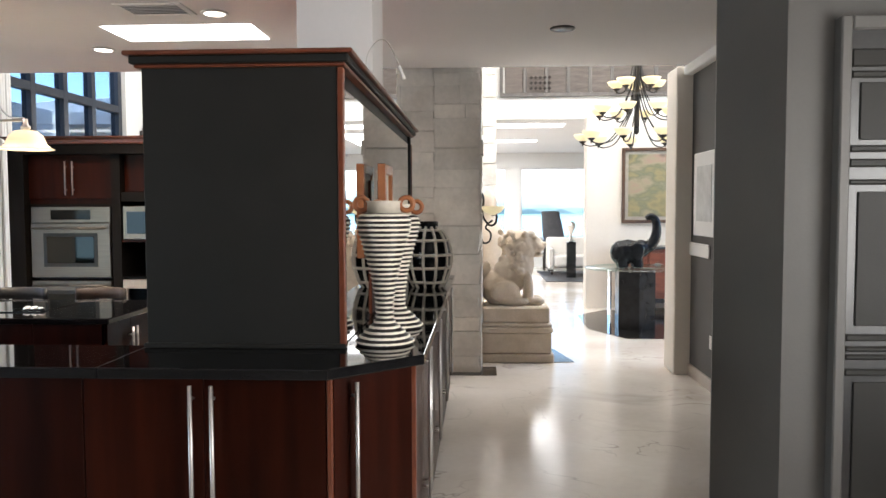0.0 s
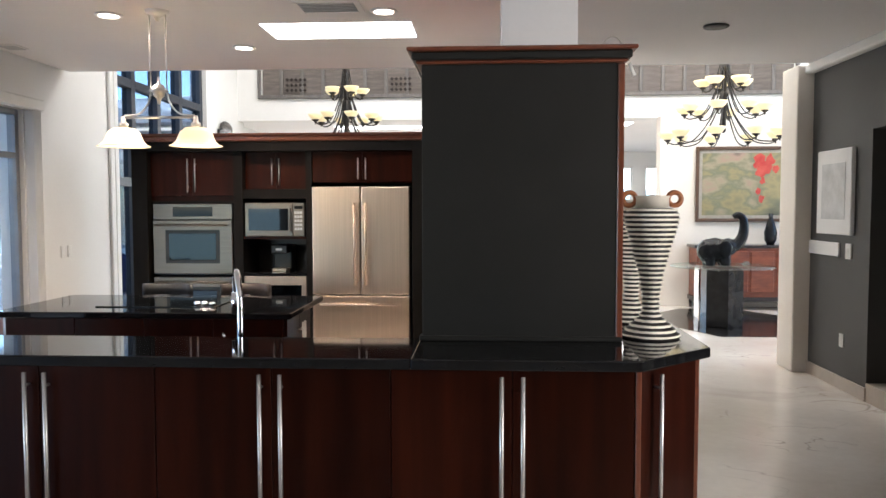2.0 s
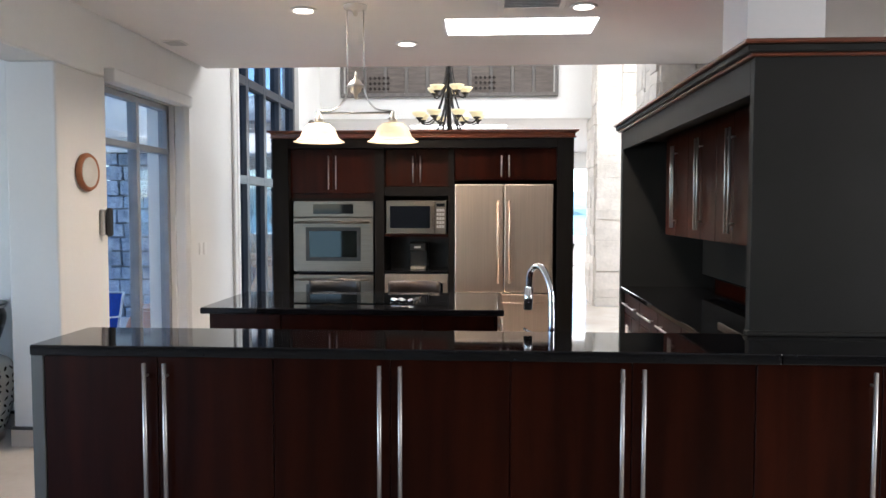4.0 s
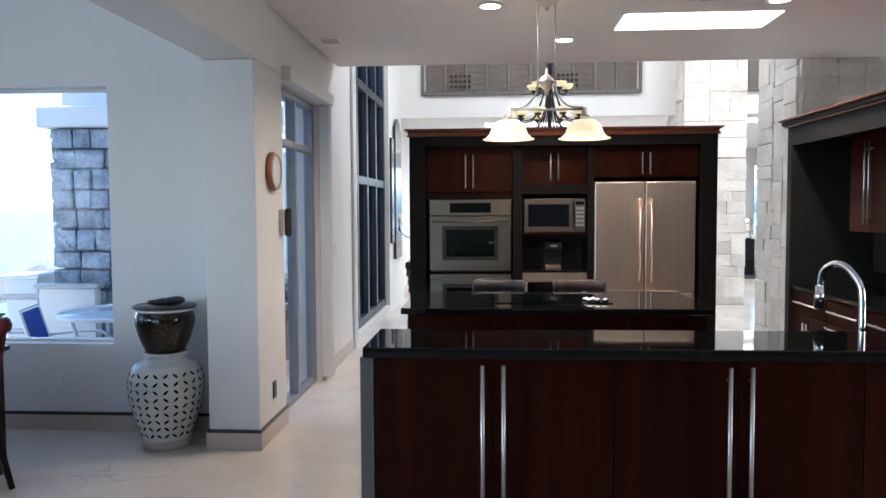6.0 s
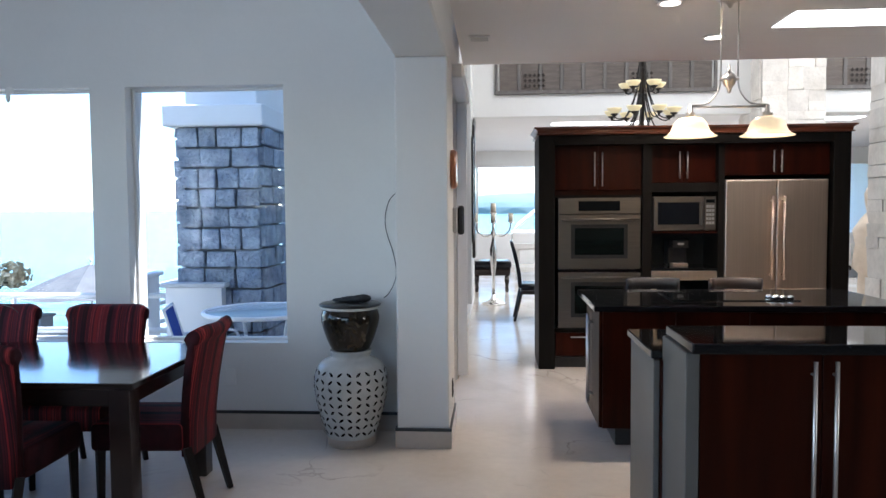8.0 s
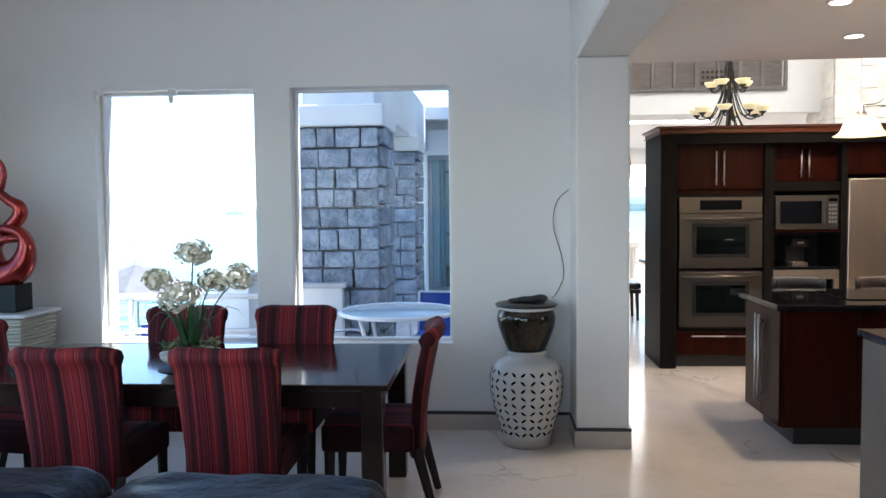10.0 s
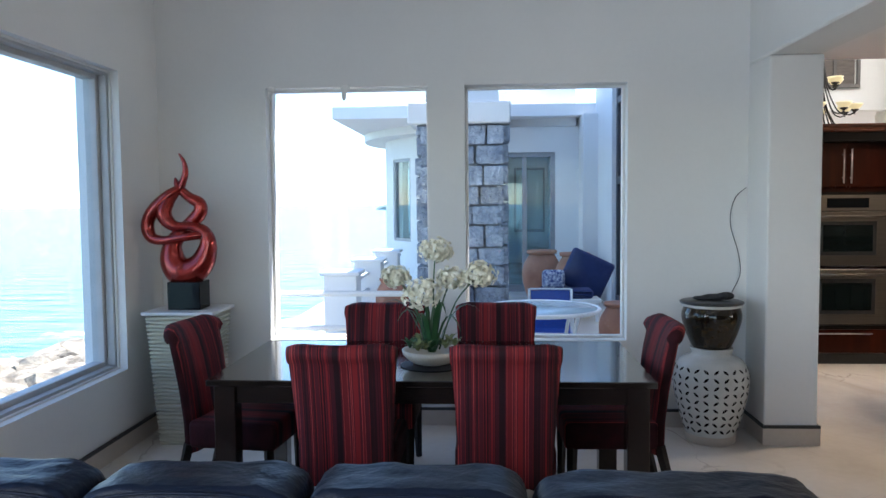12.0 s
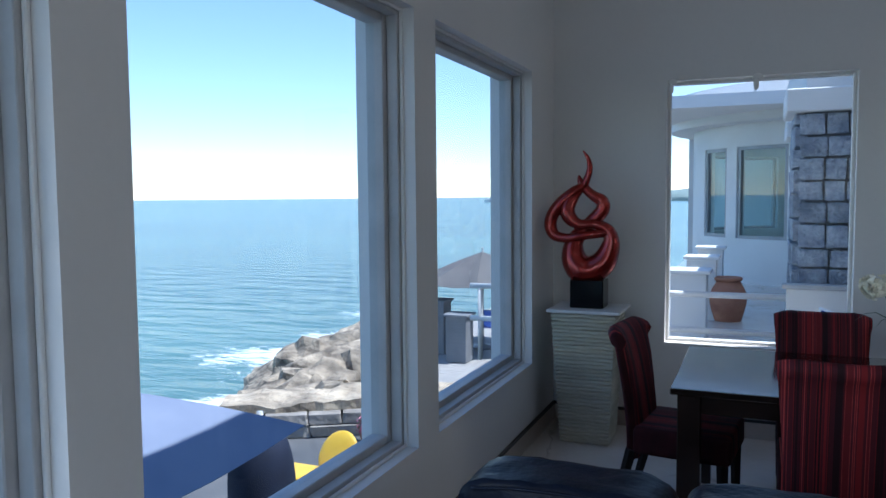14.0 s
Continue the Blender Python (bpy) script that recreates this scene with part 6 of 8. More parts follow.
M["black_gloss"] = surface("black_glazed_ceramic", (0.005, 0.0055, 0.007), (0.014, 0.015, 0.018), 9, rough=0.2, bump=0.1, bump_scale=50, specular=0.22)
gt = thing("glass_table", (EX, EY, 0), "round glass hall table on a black faceted pedestal", "table")
hexa = [(EX + 0.27 * math.cos(a), EY + 0.27 * math.sin(a)) for a in [math.pi / 6 + k * math.pi / 3 for k in range(6)]]
part("pedestal", prism(hexa, 0.006, 0.775, bevel=0.004), M["black_gloss"], gt)
M["table_glass"] = glass_material("green_tinted_glass", (0.80, 0.90, 0.88), 0.10)
part("tabletop", lathe([(0.0005, 0.0), (0.645, 0.0), (0.652, 0.008), (0.645, 0.018), (0.0005, 0.018)], (EX, EY, 0.777), 48), M["table_glass"], gt, "clear round glass top", True)
part("support", box(EX - 0.36, EX - 0.34, EY - 0.22, EY - 0.02, 0.006, 0.775, 0.002), M["chrome"], gt, "upright glass fin")
bm = bmesh.new()
for c, r in (((-0.07, 0, 0.20), (0.21, 0.15, 0.165)), ((-0.17, 0, 0.19), (0.13, 0.14, 0.16)), ((0.10, 0, 0.24), (0.125, 0.11, 0.12)), ((0.03, -0.13, 0.22), (0.095, 0.025, 0.12)), ((0.03, 0.13, 0.22), (0.095, 0.025, 0.12))):
    ball((EX - 0.03 + c[0], EY + c[1], 0.797 + c[2]), r, bm)
for dx in (-0.14, 0.05):
    for dy in (-0.06, 0.06):
        rod((EX - 0.03 + dx, EY + dy, 0.797), (EX - 0.03 + dx, EY + dy, 1.0), 0.072, bm, 12)
trunk = spline([(EX + 0.08, EY, 1.04), (EX + 0.18, EY, 1.07), (EX + 0.25, EY, 1.17), (EX + 0.27, EY, 1.30), (EX + 0.25, EY, 1.41), (EX + 0.19, EY, 1.455), (EX + 0.13, EY, 1.42)], 5)
tube(trunk, 0.05, bm, 10, radii=[0.088 - 0.052 * k / (len(trunk) - 1) for k in range(len(trunk))])
remeshed("elephant_statue", bm, M["black_gloss"], 0.012, "glossy black elephant statue with a raised trunk on the glass table", "statue")
solid("glass_ornament", ball((EX + 0.27, EY - 0.1, 0.83), (0.05, 0.05, 0.035)), M["table_glass"], "small clear glass ornament on the table", "ornament", smooth=True)


# paintings
def painting(name, x0, x1, z0, z1, y, colors, frame_mat, mount_mat, label, seed, border=0.05, mount=0.05):
    p = thing(name, ((x0 + x1) / 2, y, z0), label, "painting")
    for a, b, s, e in ((x0, x0 + border, z0, z1), (x1 - border, x1, z0, z1), (x0 + border, x1 - border, z0, z0 + border), (x0 + border, x1 - border, z1 - border, z1)):
        part("frame", box(a, b, y - 0.045, y, s, e, 0.006), frame_mat, p)
    part("mount", box(x0 + border, x1 - border, y - 0.02, y - 0.002, z0 + border, z1 - border), mount_mat, p)
    m, nodes, links, shader = material(name + "_canvas")
    coords = nodes.new("ShaderNodeNewGeometry").outputs["Position"]
    mapping = nodes.new("ShaderNodeMapping")
    mapping.inputs["Location"].default_value = (seed, 0, seed * 0.7)
    mapping.inputs["Scale"].default_value = (1.0, 1.0, 1.7)
    links.new(coords, mapping.inputs[0])
    n1 = nodes.new("ShaderNodeTexNoise")
    n1.inputs["Scale"].default_value, n1.inputs["Detail"].default_value, n1.inputs["Distortion"].default_value = 1.7, 4, 0.15
    links.new(mapping.outputs[0], n1.inputs["Vector"])
    ramp = nodes.new("ShaderNodeValToRGB")
    while len(ramp.color_ramp.elements) < len(colors):
        ramp.color_ramp.elements.new(0.5)
    for e, (pos, c) in zip(ramp.color_ramp.elements, colors):
        e.position, e.color = pos, rgb(c)
    links.new(n1.outputs["Fac"], ramp.inputs[0])
    links.new(ramp.outputs[0], shader.inputs["Base Color"])
    shader.inputs["Roughness"].default_value = 0.6
    k = border + mount
    part("canvas", box(x0 + k, x1 - k, y - 0.026, y - 0.021, z0 + k, z1 - k), m, p)
    return p


M["walnut"] = surface("walnut_frame", (0.06, 0.03, 0.018), (0.10, 0.055, 0.03), 5, rough=0.4, fine=0.15)
M["mount"] = surface("linen_mount", (0.30, 0.27, 0.23), (0.36, 0.33, 0.28), 20, rough=0.9)
pic = painting("abstract_painting", 6.40, 7.80, 1.33, 2.49, 5.055, [(0.25, (0.06, 0.07, 0.05)), (0.38, (0.15, 0.14, 0.08)), (0.47, (0.25, 0.21, 0.10)), (0.53, (0.15, 0.15, 0.09)), (0.60, (0.27, 0.23, 0.15)), (0.68, (0.30, 0.20, 0.15)), (0.8, (0.08, 0.07, 0.06))], M["walnut"], M["mount"], "framed abstract painting in olive, ochre and red", 3.1)
M["red_paint"] = surface("red_brushwork", (0.33, 0.015, 0.012), (0.44, 0.07, 0.045), 9, rough=0.6, fine=0.2)
rng = random.Random(11)
for cx, cz, r in ((7.36, 2.28, 0.10), (7.45, 2.18, 0.12), (7.38, 2.08, 0.07), (7.52, 2.27, 0.09), (7.42, 1.96, 0.05), (7.36, 1.80, 0.05), (7.40, 1.68, 0.06), (7.60, 2.15, 0.06), (7.3, 2.2, 0.04)):
    n = 9
    pts = [(r * rng.uniform(0.5, 1.25) * math.cos(2 * math.pi * k / n), r * rng.uniform(0.6, 1.4) * math.sin(2 * math.pi * k / n)) for k in range(n)]
    bm = prism(pts, 0, 0.002)
    off = rng.uniform(0, 0.001)
    for v in bm.verts:
        v.co = Vector((cx + v.co.x, 5.0285 - v.co.z - off, cz + v.co.y))
    part("brush_mark", bm, M["red_paint"], pic, "red brush mark")
painting("red_painting", 2.62, 3.02, 1.36, 2.30, FAR - 4.2, [(0.3, (0.45, 0.05, 0.03)), (0.5, (0.60, 0.25, 0.10)), (0.7, (0.30, 0.03, 0.03))], M["black_wood"], M["black_wood"], "small red and ochre painting in a dark frame", 7.7, 0.03, 0.0)
setting("wall_living_fin", box(2.2, 3.05, FAR - 4.195, FAR - 4.05, 0, LIVING_CEIL), M["wall"], "white wall fin in the living room", "wall")

# sideboard
M["redwood"] = surface("red_lacquered_wood", (0.13, 0.03, 0.014), (0.22, 0.06, 0.026), 3, (2, 2, 8), rough=0.28, fine=0.15)
sb = thing("sideboard", (7.1, 4.8, 0), "red-brown wooden sideboard with dark top and doors", "sideboard")
part("body", box(6.32, 7.88, 4.62, 5.04, 0.20, 0.94), M["redwood"], sb)
part("top", box(6.28, 7.92, 4.58, 5.045, 0.942, 0.985, 0.006), M["black_wood"], sb)
part("rail", box(6.30, 7.90, 4.60, 5.04, 0.13, 0.199), M["black_wood"], sb)
for k in range(4):
    d = part("door", box(6.36 + k * 0.38, 6.70 + k * 0.38, 4.60, 4.62, 0.27, 0.89, 0.006), M["redwood"], sb)
    part("knob", ball((6.40 + k * 0.38 + (0.26 if k % 2 == 0 else 0), 4.59, 0.62), 0.015, sub=1), M["nickel"], d)
for x in (6.31, 7.83):
    for y in (4.61, 4.98):
        part("leg", rod((x + 0.03, y + 0.02, 0), (x + 0.03, y + 0.02, 0.13), 0.02, sides=8, radius2=0.03), M["black_wood"], sb)
for x in (7.47, 7.72):
    solid("black_vase", lathe([(0.05, 0), (0.085, 0.06), (0.095, 0.18), (0.06, 0.32), (0.03, 0.40), (0.035, 0.47), (0.028, 0.47), (0.022, 0.40)], (x, 4.80, 0.986), 20), M["black_gloss"], "slim black ceramic vase on the sideboard", "vase", "sideboard vases", smooth=True)

# framed print, plates and outlet on the charcoal wall
pr = thing("framed_print", (6.16, -0.28, 1.32), "white framed print in a deep white mount", "print")
part("frame", box(6.13, 6.168, -0.60, 0.04, 1.32, 2.05, 0.006), M["white_paint"], pr)
M["paper"] = surface("print_paper", (0.50, 0.50, 0.49), (0.62, 0.62, 0.61), 8, rough=0.9, fine=0.1)
part("print", box(6.126, 6.129, -0.50, -0.06, 1.45, 1.93), M["paper"], pr)
setting("chair_rail", box(6.152, X_GREY - 0.001, -0.35, 0.25, 1.13, 1.25, 0.006), M["white_paint"], "white rail on the charcoal wall", "rail")
sw = thing("switch_plate", (6.165, -0.52, 1.13), "white light switch plate", "switch")
part("plate", box(6.155, 6.169, -0.57, -0.47, 1.12, 1.25, 0.003), M["white_paint"], sw)
part("toggle", box(6.148, 6.154, -0.53, -0.51, 1.165, 1.205), M["white_paint"], sw)


def outlet(x, y, z, axis, mat, label, group):
    o = thing("wall_outlet", (x, y, z), label, "outlet", group)
    if axis == "x":
        part("plate", box(x - 0.008, x, y - 0.036, y + 0.036, z - 0.058, z + 0.058, 0.003), mat, o)
        for dz in (-0.024, 0.024):
            part("socket", box(x - 0.011, x - 0.008, y - 0.016, y + 0.016, z + dz - 0.014, z + dz + 0.014, 0.002), mat, o)
    elif axis == "-x":
        part("plate", box(x, x + 0.008, y - 0.036, y + 0.036, z - 0.058, z + 0.058, 0.003), mat, o)
        for dz in (-0.024, 0.024):
            part("socket", box(x + 0.008, x + 0.011, y - 0.016, y + 0.016, z + dz - 0.014, z + dz + 0.014, 0.002), mat, o)
    else:
        part("plate", box(x - 0.036, x + 0.036, y - 0.008, y, z - 0.058, z + 0.058, 0.003), mat, o)
        for dz in (-0.024, 0.024):
            part("socket", box(x - 0.016, x + 0.016, y - 0.011, y - 0.008, z + dz - 0.014, z + dz + 0.014, 0.002), mat, o)


outlet(6.169, -0.42, 0.42, "x", M["white_paint"], "white wall outlet on the charcoal wall", "wall outlets")
outlet(-2.41, -2.051, 0.36, "y", M["white_paint"], "white wall outlet below the window", "wall outlets")
outlet(-0.879, -2.10, 0.31, "-x", M["black_plastic"], "black wall outlet on the pier", "wall outlets")
outlet(-0.919, 0.05, 1.14, "-x", M["white_paint"], "white switch plate on the patio wall", "wall outlets")
outlet(-0.919, 0.17, 1.14, "-x", M["white_paint"], "white switch plate on the patio wall", "wall outlets")

# dining and living furniture beyond the unit
def hall_chair(m):
    c = thing("side_chair", (0, 0, 0), "dark wooden chair with black leather seat and tall curved back", "chair", "hall dining chairs")
    part("seat", padded(-0.23, 0.23, -0.22, 0.24, 0.42, 0.50, 0.02), M["black_gloss"], c, smooth=True)
    part("seat_frame", box(-0.23, 0.23, -0.22, 0.24, 0.36, 0.418, 0.006), M["black_wood"], c)
    bm = bmesh.new()
    prof = [(-0.20, 0.45), (-0.22, 0.65), (-0.26, 0.85), (-0.32, 1.06), (-0.36, 1.06), (-0.31, 0.85), (-0.265, 0.65), (-0.25, 0.45)]
    sides = [[bm.verts.new((x, y, z)) for y, z in prof] for x in (-0.22, -0.1, 0.1, 0.22)]
    for a, b in zip(sides, sides[1:]):
        for k in range(len(prof)):
            bm.faces.new((a[k], a[(k + 1) % len(prof)], b[(k + 1) % len(prof)], b[k]))
    bm.faces.new(sides[0])
    bm.faces.new(list(reversed(sides[-1])))
    bmesh.ops.recalc_face_normals(bm, faces=bm.faces)
    part("backrest", bm, M["black_gloss"], c, smooth=True)
    for x in (-0.20, 0.20):
        part("leg", rod((x, 0.20, 0), (x, 0.19, 0.36), 0.018, sides=6, radius2=0.026), M["black_wood"], c)
        part("leg", rod((x, -0.30, 0), (x, -0.21, 0.40), 0.018, sides=6, radius2=0.026), M["black_wood"], c)
    c.matrix_basis = m
    return c


hc = hall_chair(pose(-0.02, 3.15, 0, 0, 0, -90))
copy_thing(hc, pose(2.62, 3.3, 0, 0, 0, 90))
ht = thing("hall_table", (1.3, 3.2, 0), "dark wooden hall dining table behind the appliance unit", "table")
part("tabletop", box(0.35, 2.25, 2.6, 3.8, 0.72, 0.76, 0.006), M["black_wood"], ht)
for x in (0.6, 1.9):
    part("leg", box(x, x + 0.12, 3.1, 3.3, 0, 0.718, 0.01), M["black_wood"], ht)
M["silver"] = surface("polished_silver", (0.72, 0.70, 0.66), None, 5, rough=0.18, metal=1.0)
M["wax"] = surface("cream_wax", (0.72, 0.64, 0.50), None, 8, rough=0.5)
CX, CY = -0.60, 4.75
cd = thing("candelabra", (CX, CY, 0), "tall silver floor candelabra with cream candles", "candelabra")
part("base", lathe([(0.20, 0), (0.19, 0.02), (0.10, 0.05), (0.04, 0.10), (0.03, 0.16)], (CX, CY, 0), 20), M["silver"], cd, smooth=True)
part("stem", lathe([(0.03, 0.16), (0.022, 0.4), (0.045, 0.62), (0.06, 0.85), (0.03, 0.98), (0.02, 1.05), (0.045, 1.12), (0.02, 1.18), (0.022, 1.40)], (CX, CY, 0), 16), M["silver"], cd, smooth=True)
for k in range(4):
    a = k * math.pi / 2
    d = Vector((math.cos(a), math.sin(a), 0))
    o = Vector((CX, CY, 0))
    part("arm", tube(spline([o + Vector((0, 0, 1.12)), o + d * 0.12 + Vector((0, 0, 1.06)), o + d * 0.24 + Vector((0, 0, 1.14)), o + d * 0.27 + Vector((0, 0, 1.26))], 5), 0.012, sides=6), M["silver"], cd, smooth=True)
    t = o + d * 0.27
    part("drip_tray", lathe([(0.01, 0), (0.05, 0.02), (0.05, 0.03), (0.01, 0.03)], (t.x, t.y, 1.26), 12), M["silver"], cd, smooth=True)
    part("candle", rod((t.x, t.y, 1.29), (t.x, t.y, 1.42), 0.038), M["wax"], cd, "cream pillar candle", True)
part("drip_tray", lathe([(0.02, 0), (0.06, 0.02), (0.06, 0.03), (0.02, 0.03)], (CX, CY, 1.40), 12), M["silver"], cd, smooth=True)
part("candle", rod((CX, CY, 1.43), (CX, CY, 1.58), 0.042), M["wax"], cd, "cream pillar candle", True)
M["piano_white"] = surface("white_lacquer", (0.76, 0.75, 0.74), (0.80, 0.79, 0.78), 3, rough=0.12)
pn = thing("grand_piano", (0.6, 9.6, 0), "white grand piano with its lid raised", "piano")
part("case", prism([(-0.2, 8.9), (1.3, 8.9), (1.3, 9.6), (0.95, 10.6), (0.3, 10.9), (-0.2, 10.6)], 0.62, 0.98, bevel=0.01), M["piano_white"], pn)
part("keyboard", box(-0.2, 1.3, 8.65, 8.898, 0.66, 0.76, 0.006), M["piano_white"], pn)
bm = prism([(0, 0), (1.5, 0), (1.3, 1.5), (0.2, 1.7)], 0, 0.025)
for v in bm.verts:
    v.co = Vector((-0.19 + v.co.x * 0.75, 9.0 + v.co.y, 1.0 + v.co.x * 0.62 + v.co.z))
part("lid", bm, M["piano_white"], pn)
for x, y in ((-0.1, 9.0), (1.2, 9.0), (0.4, 10.6)):
    part("leg", rod((x, y, 0), (x, y, 0.62), 0.04, sides=12, radius2=0.06), M["piano_white"], pn)
bench = thing("piano_bench", (-0.62, 6.6, 0), "black tufted bench on turned wooden legs", "bench")
part("seat", padded(-0.98, -0.28, 6.35, 6.85, 0.42, 0.56, 0.04), M["black_gloss"], bench, smooth=True)
part("seat_frame", box(-0.96, -0.30, 6.37, 6.83, 0.30, 0.419, 0.01), M["black_wood"], bench)
for x in (-0.9, -0.36):
    for y in (6.42, 6.78):
        part("leg", lathe([(0.02, 0), (0.035, 0.04), (0.022, 0.10), (0.045, 0.20), (0.03, 0.30)], (x, y, 0), 12), M["black_wood"], bench, smooth=True)
M["white_fabric"] = surface("white_upholstery", (0.66, 0.63, 0.58), (0.72, 0.69, 0.65), 6, rough=0.9, bump=0.2, bump_scale=150)


def armchair(name, x, y, mat, label, w=0.9, turn=0):
    c = thing(name, (x, y, 0), label, "armchair")
    part("seat", padded(x - w / 2 + 0.12, x + w / 2 - 0.12, y - 0.4, y + 0.3, 0.18, 0.46, 0.05), mat, c, smooth=True)
    part("backrest", padded(x - w / 2, x + w / 2, y + 0.25, y + 0.46, 0.12, 0.86, 0.06), mat, c, smooth=True)
    for s in (x - w / 2, x + w / 2 - 0.13):
        part("arm", padded(s, s + 0.13, y - 0.4, y + 0.24, 0.12, 0.62, 0.04), mat, c, smooth=True)
    for fx in (x - w / 2 + 0.08, x + w / 2 - 0.08):
        for fy in (y - 0.33, y + 0.38):
            part("foot", rod((fx, fy, 0), (fx, fy, 0.13), 0.02, sides=8, radius2=0.03), M["black_wood"], c)
    return c


armchair("white_sofa", 6.72, 11.2, M["white_fabric"], "white upholstered sofa in the living room", 1.85)
M["grey_leather"] = surface("grey_leather", (0.03, 0.03, 0.034), (0.05, 0.05, 0.055), 8, rough=0.4, bump=0.1)
dc = thing("high_back_chair", (6.1, 12.3, 0), "dark high-backed armchair with slim wooden arms", "armchair")
bm = padded(-0.30, 0.30, -0.05, 0.05, 0.0, 0.98, 0.03)
for v in bm.verts:
    v.co = Vector((6.1 + v.co.x * (1.0 - 0.25 * v.co.z) - v.co.z * 0.12, 12.4 + v.co.y + v.co.z * 0.22, 0.50 + v.co.z))
part("backrest", bm, M["grey_leather"], dc, smooth=True)
part("seat", padded(5.8, 6.4, 11.95, 12.42, 0.42, 0.54, 0.04), M["grey_leather"], dc, smooth=True)
for x in (5.80, 6.40):
    part("arm", tube(spline([(x, 12.0, 0.45), (x, 11.95, 0.72), (x, 12.2, 0.80), (x, 12.45, 0.84)], 5), 0.025, sides=8), M["black_wood"], dc, smooth=True)
    for y in (12.0, 12.38):
        part("leg", rod((x, y, 0), (x, y, 0.44), 0.018, radius2=0.026), M["black_wood"], dc)
solid("black_pedestal", box(6.13, 6.33, 10.1, 10.3, 0.012, 0.80, 0.006), M["granite"], "slim black stone pedestal", "pedestal")
solid("pale_bust", lathe([(0.05, 0), (0.06, 0.02), (0.03, 0.08), (0.035, 0.2), (0.10, 0.33), (0.09, 0.43), (0.0005, 0.47)], (6.23, 10.2, 0.801), 20), M["silver"], "pale abstract head on a black pedestal", "statue", smooth=True)
setting("rug", box(5.6, 8.2, 9.2, 11.9, 0.001, 0.012), M["grey_leather"], "dark grey rug under the seating", "rug")
for x0, x1, y0, y1 in ((4.45, 5.65, 6.2, 6.75), (4.42, 5.4, 9.3, 9.8), (0.45, 2.15, 6.5, 6.9)):
    s = thing("skylight", ((x0 + x1) / 2, (y0 + y1) / 2, LIVING_CEIL), "bright flush living room skylight panel", "skylight", "living room skylights")
    part("diffuser", box(x0, x1, y0, y1, LIVING_CEIL - 0.006, LIVING_CEIL - 0.001), glowing("skylight_glow", (1.0, 0.97, 0.92), 1.2), s)
# dark carved screen and mirror by the patio wall
scn = thing("carved_screen", (-0.88, 5.0, 0), "tall black carved wooden screen against the wall", "screen")
part("panel", box(-0.915, -0.87, 4.35, 5.05, 0.75, 2.75, 0.01), M["black_wood"], scn)
part("crest", ball((-0.89, 4.7, 2.78), (0.03, 0.3, 0.12)), M["black_wood"], scn)
solid("wall_mirror", box(-0.918, -0.885, 4.02, 4.30, 1.0, 2.55, 0.008), M["black_wood"], "dark framed narrow wall panel", "wall panel")

# stones of the piers, laid in uneven vertical strips
for n, (host, corner, turn, widths, top) in enumerate(((pier, (3.45, 0.31), 0, (0.32, 0.43), 3.5), (pier, (3.48, 1.36), -90, (0.45, 0.28, 0.32), 3.5), (pier, (4.17, 0.29), 90, (0.40, 0.65), 3.5),
                                                       (far_pier, (3.51, 4.96), 0, (0.38, 0.56), 4.3), (far_pier, (3.54, 5.9), -90, (0.54, 0.40), 4.3))):
    start = 0.0
    for k, width in enumerate(widths):
        way = Vector((math.cos(radians(turn)), math.sin(radians(turn))))
        lay_stones(host, STONES_PALE, (corner[0] + way.x * start, corner[1] + way.y * start), turn, width, 0, top, (0.12, 0.38), (0.20, 0.60), 0.003, 0.07, 10 * n + k, True)
        start += width

# shore basis: ahead and right of the corner windows
O = Vector((-3.9, -7.36, 0))
AHEAD, RIGHT = Vector((-0.383, 0.924, 0)), Vector((0.924, 0.383, 0))


def shore(d, s, z):
    return O + AHEAD * d + RIGHT * s + Vector((0, 0, z))


SEA = -5.6
FOAM = [(shore(34.5, -7.6, SEA), (6.0, 4.2)), (shore(26.5, -8.0, SEA), (4.2, 2.0)), (shore(31.5, -6.6, SEA), (4.0, 4.0)), (shore(39.5, -5.2, SEA), (4.5, 2.5)), (shore(47, -3.0, SEA), (6.0, 2.5))]
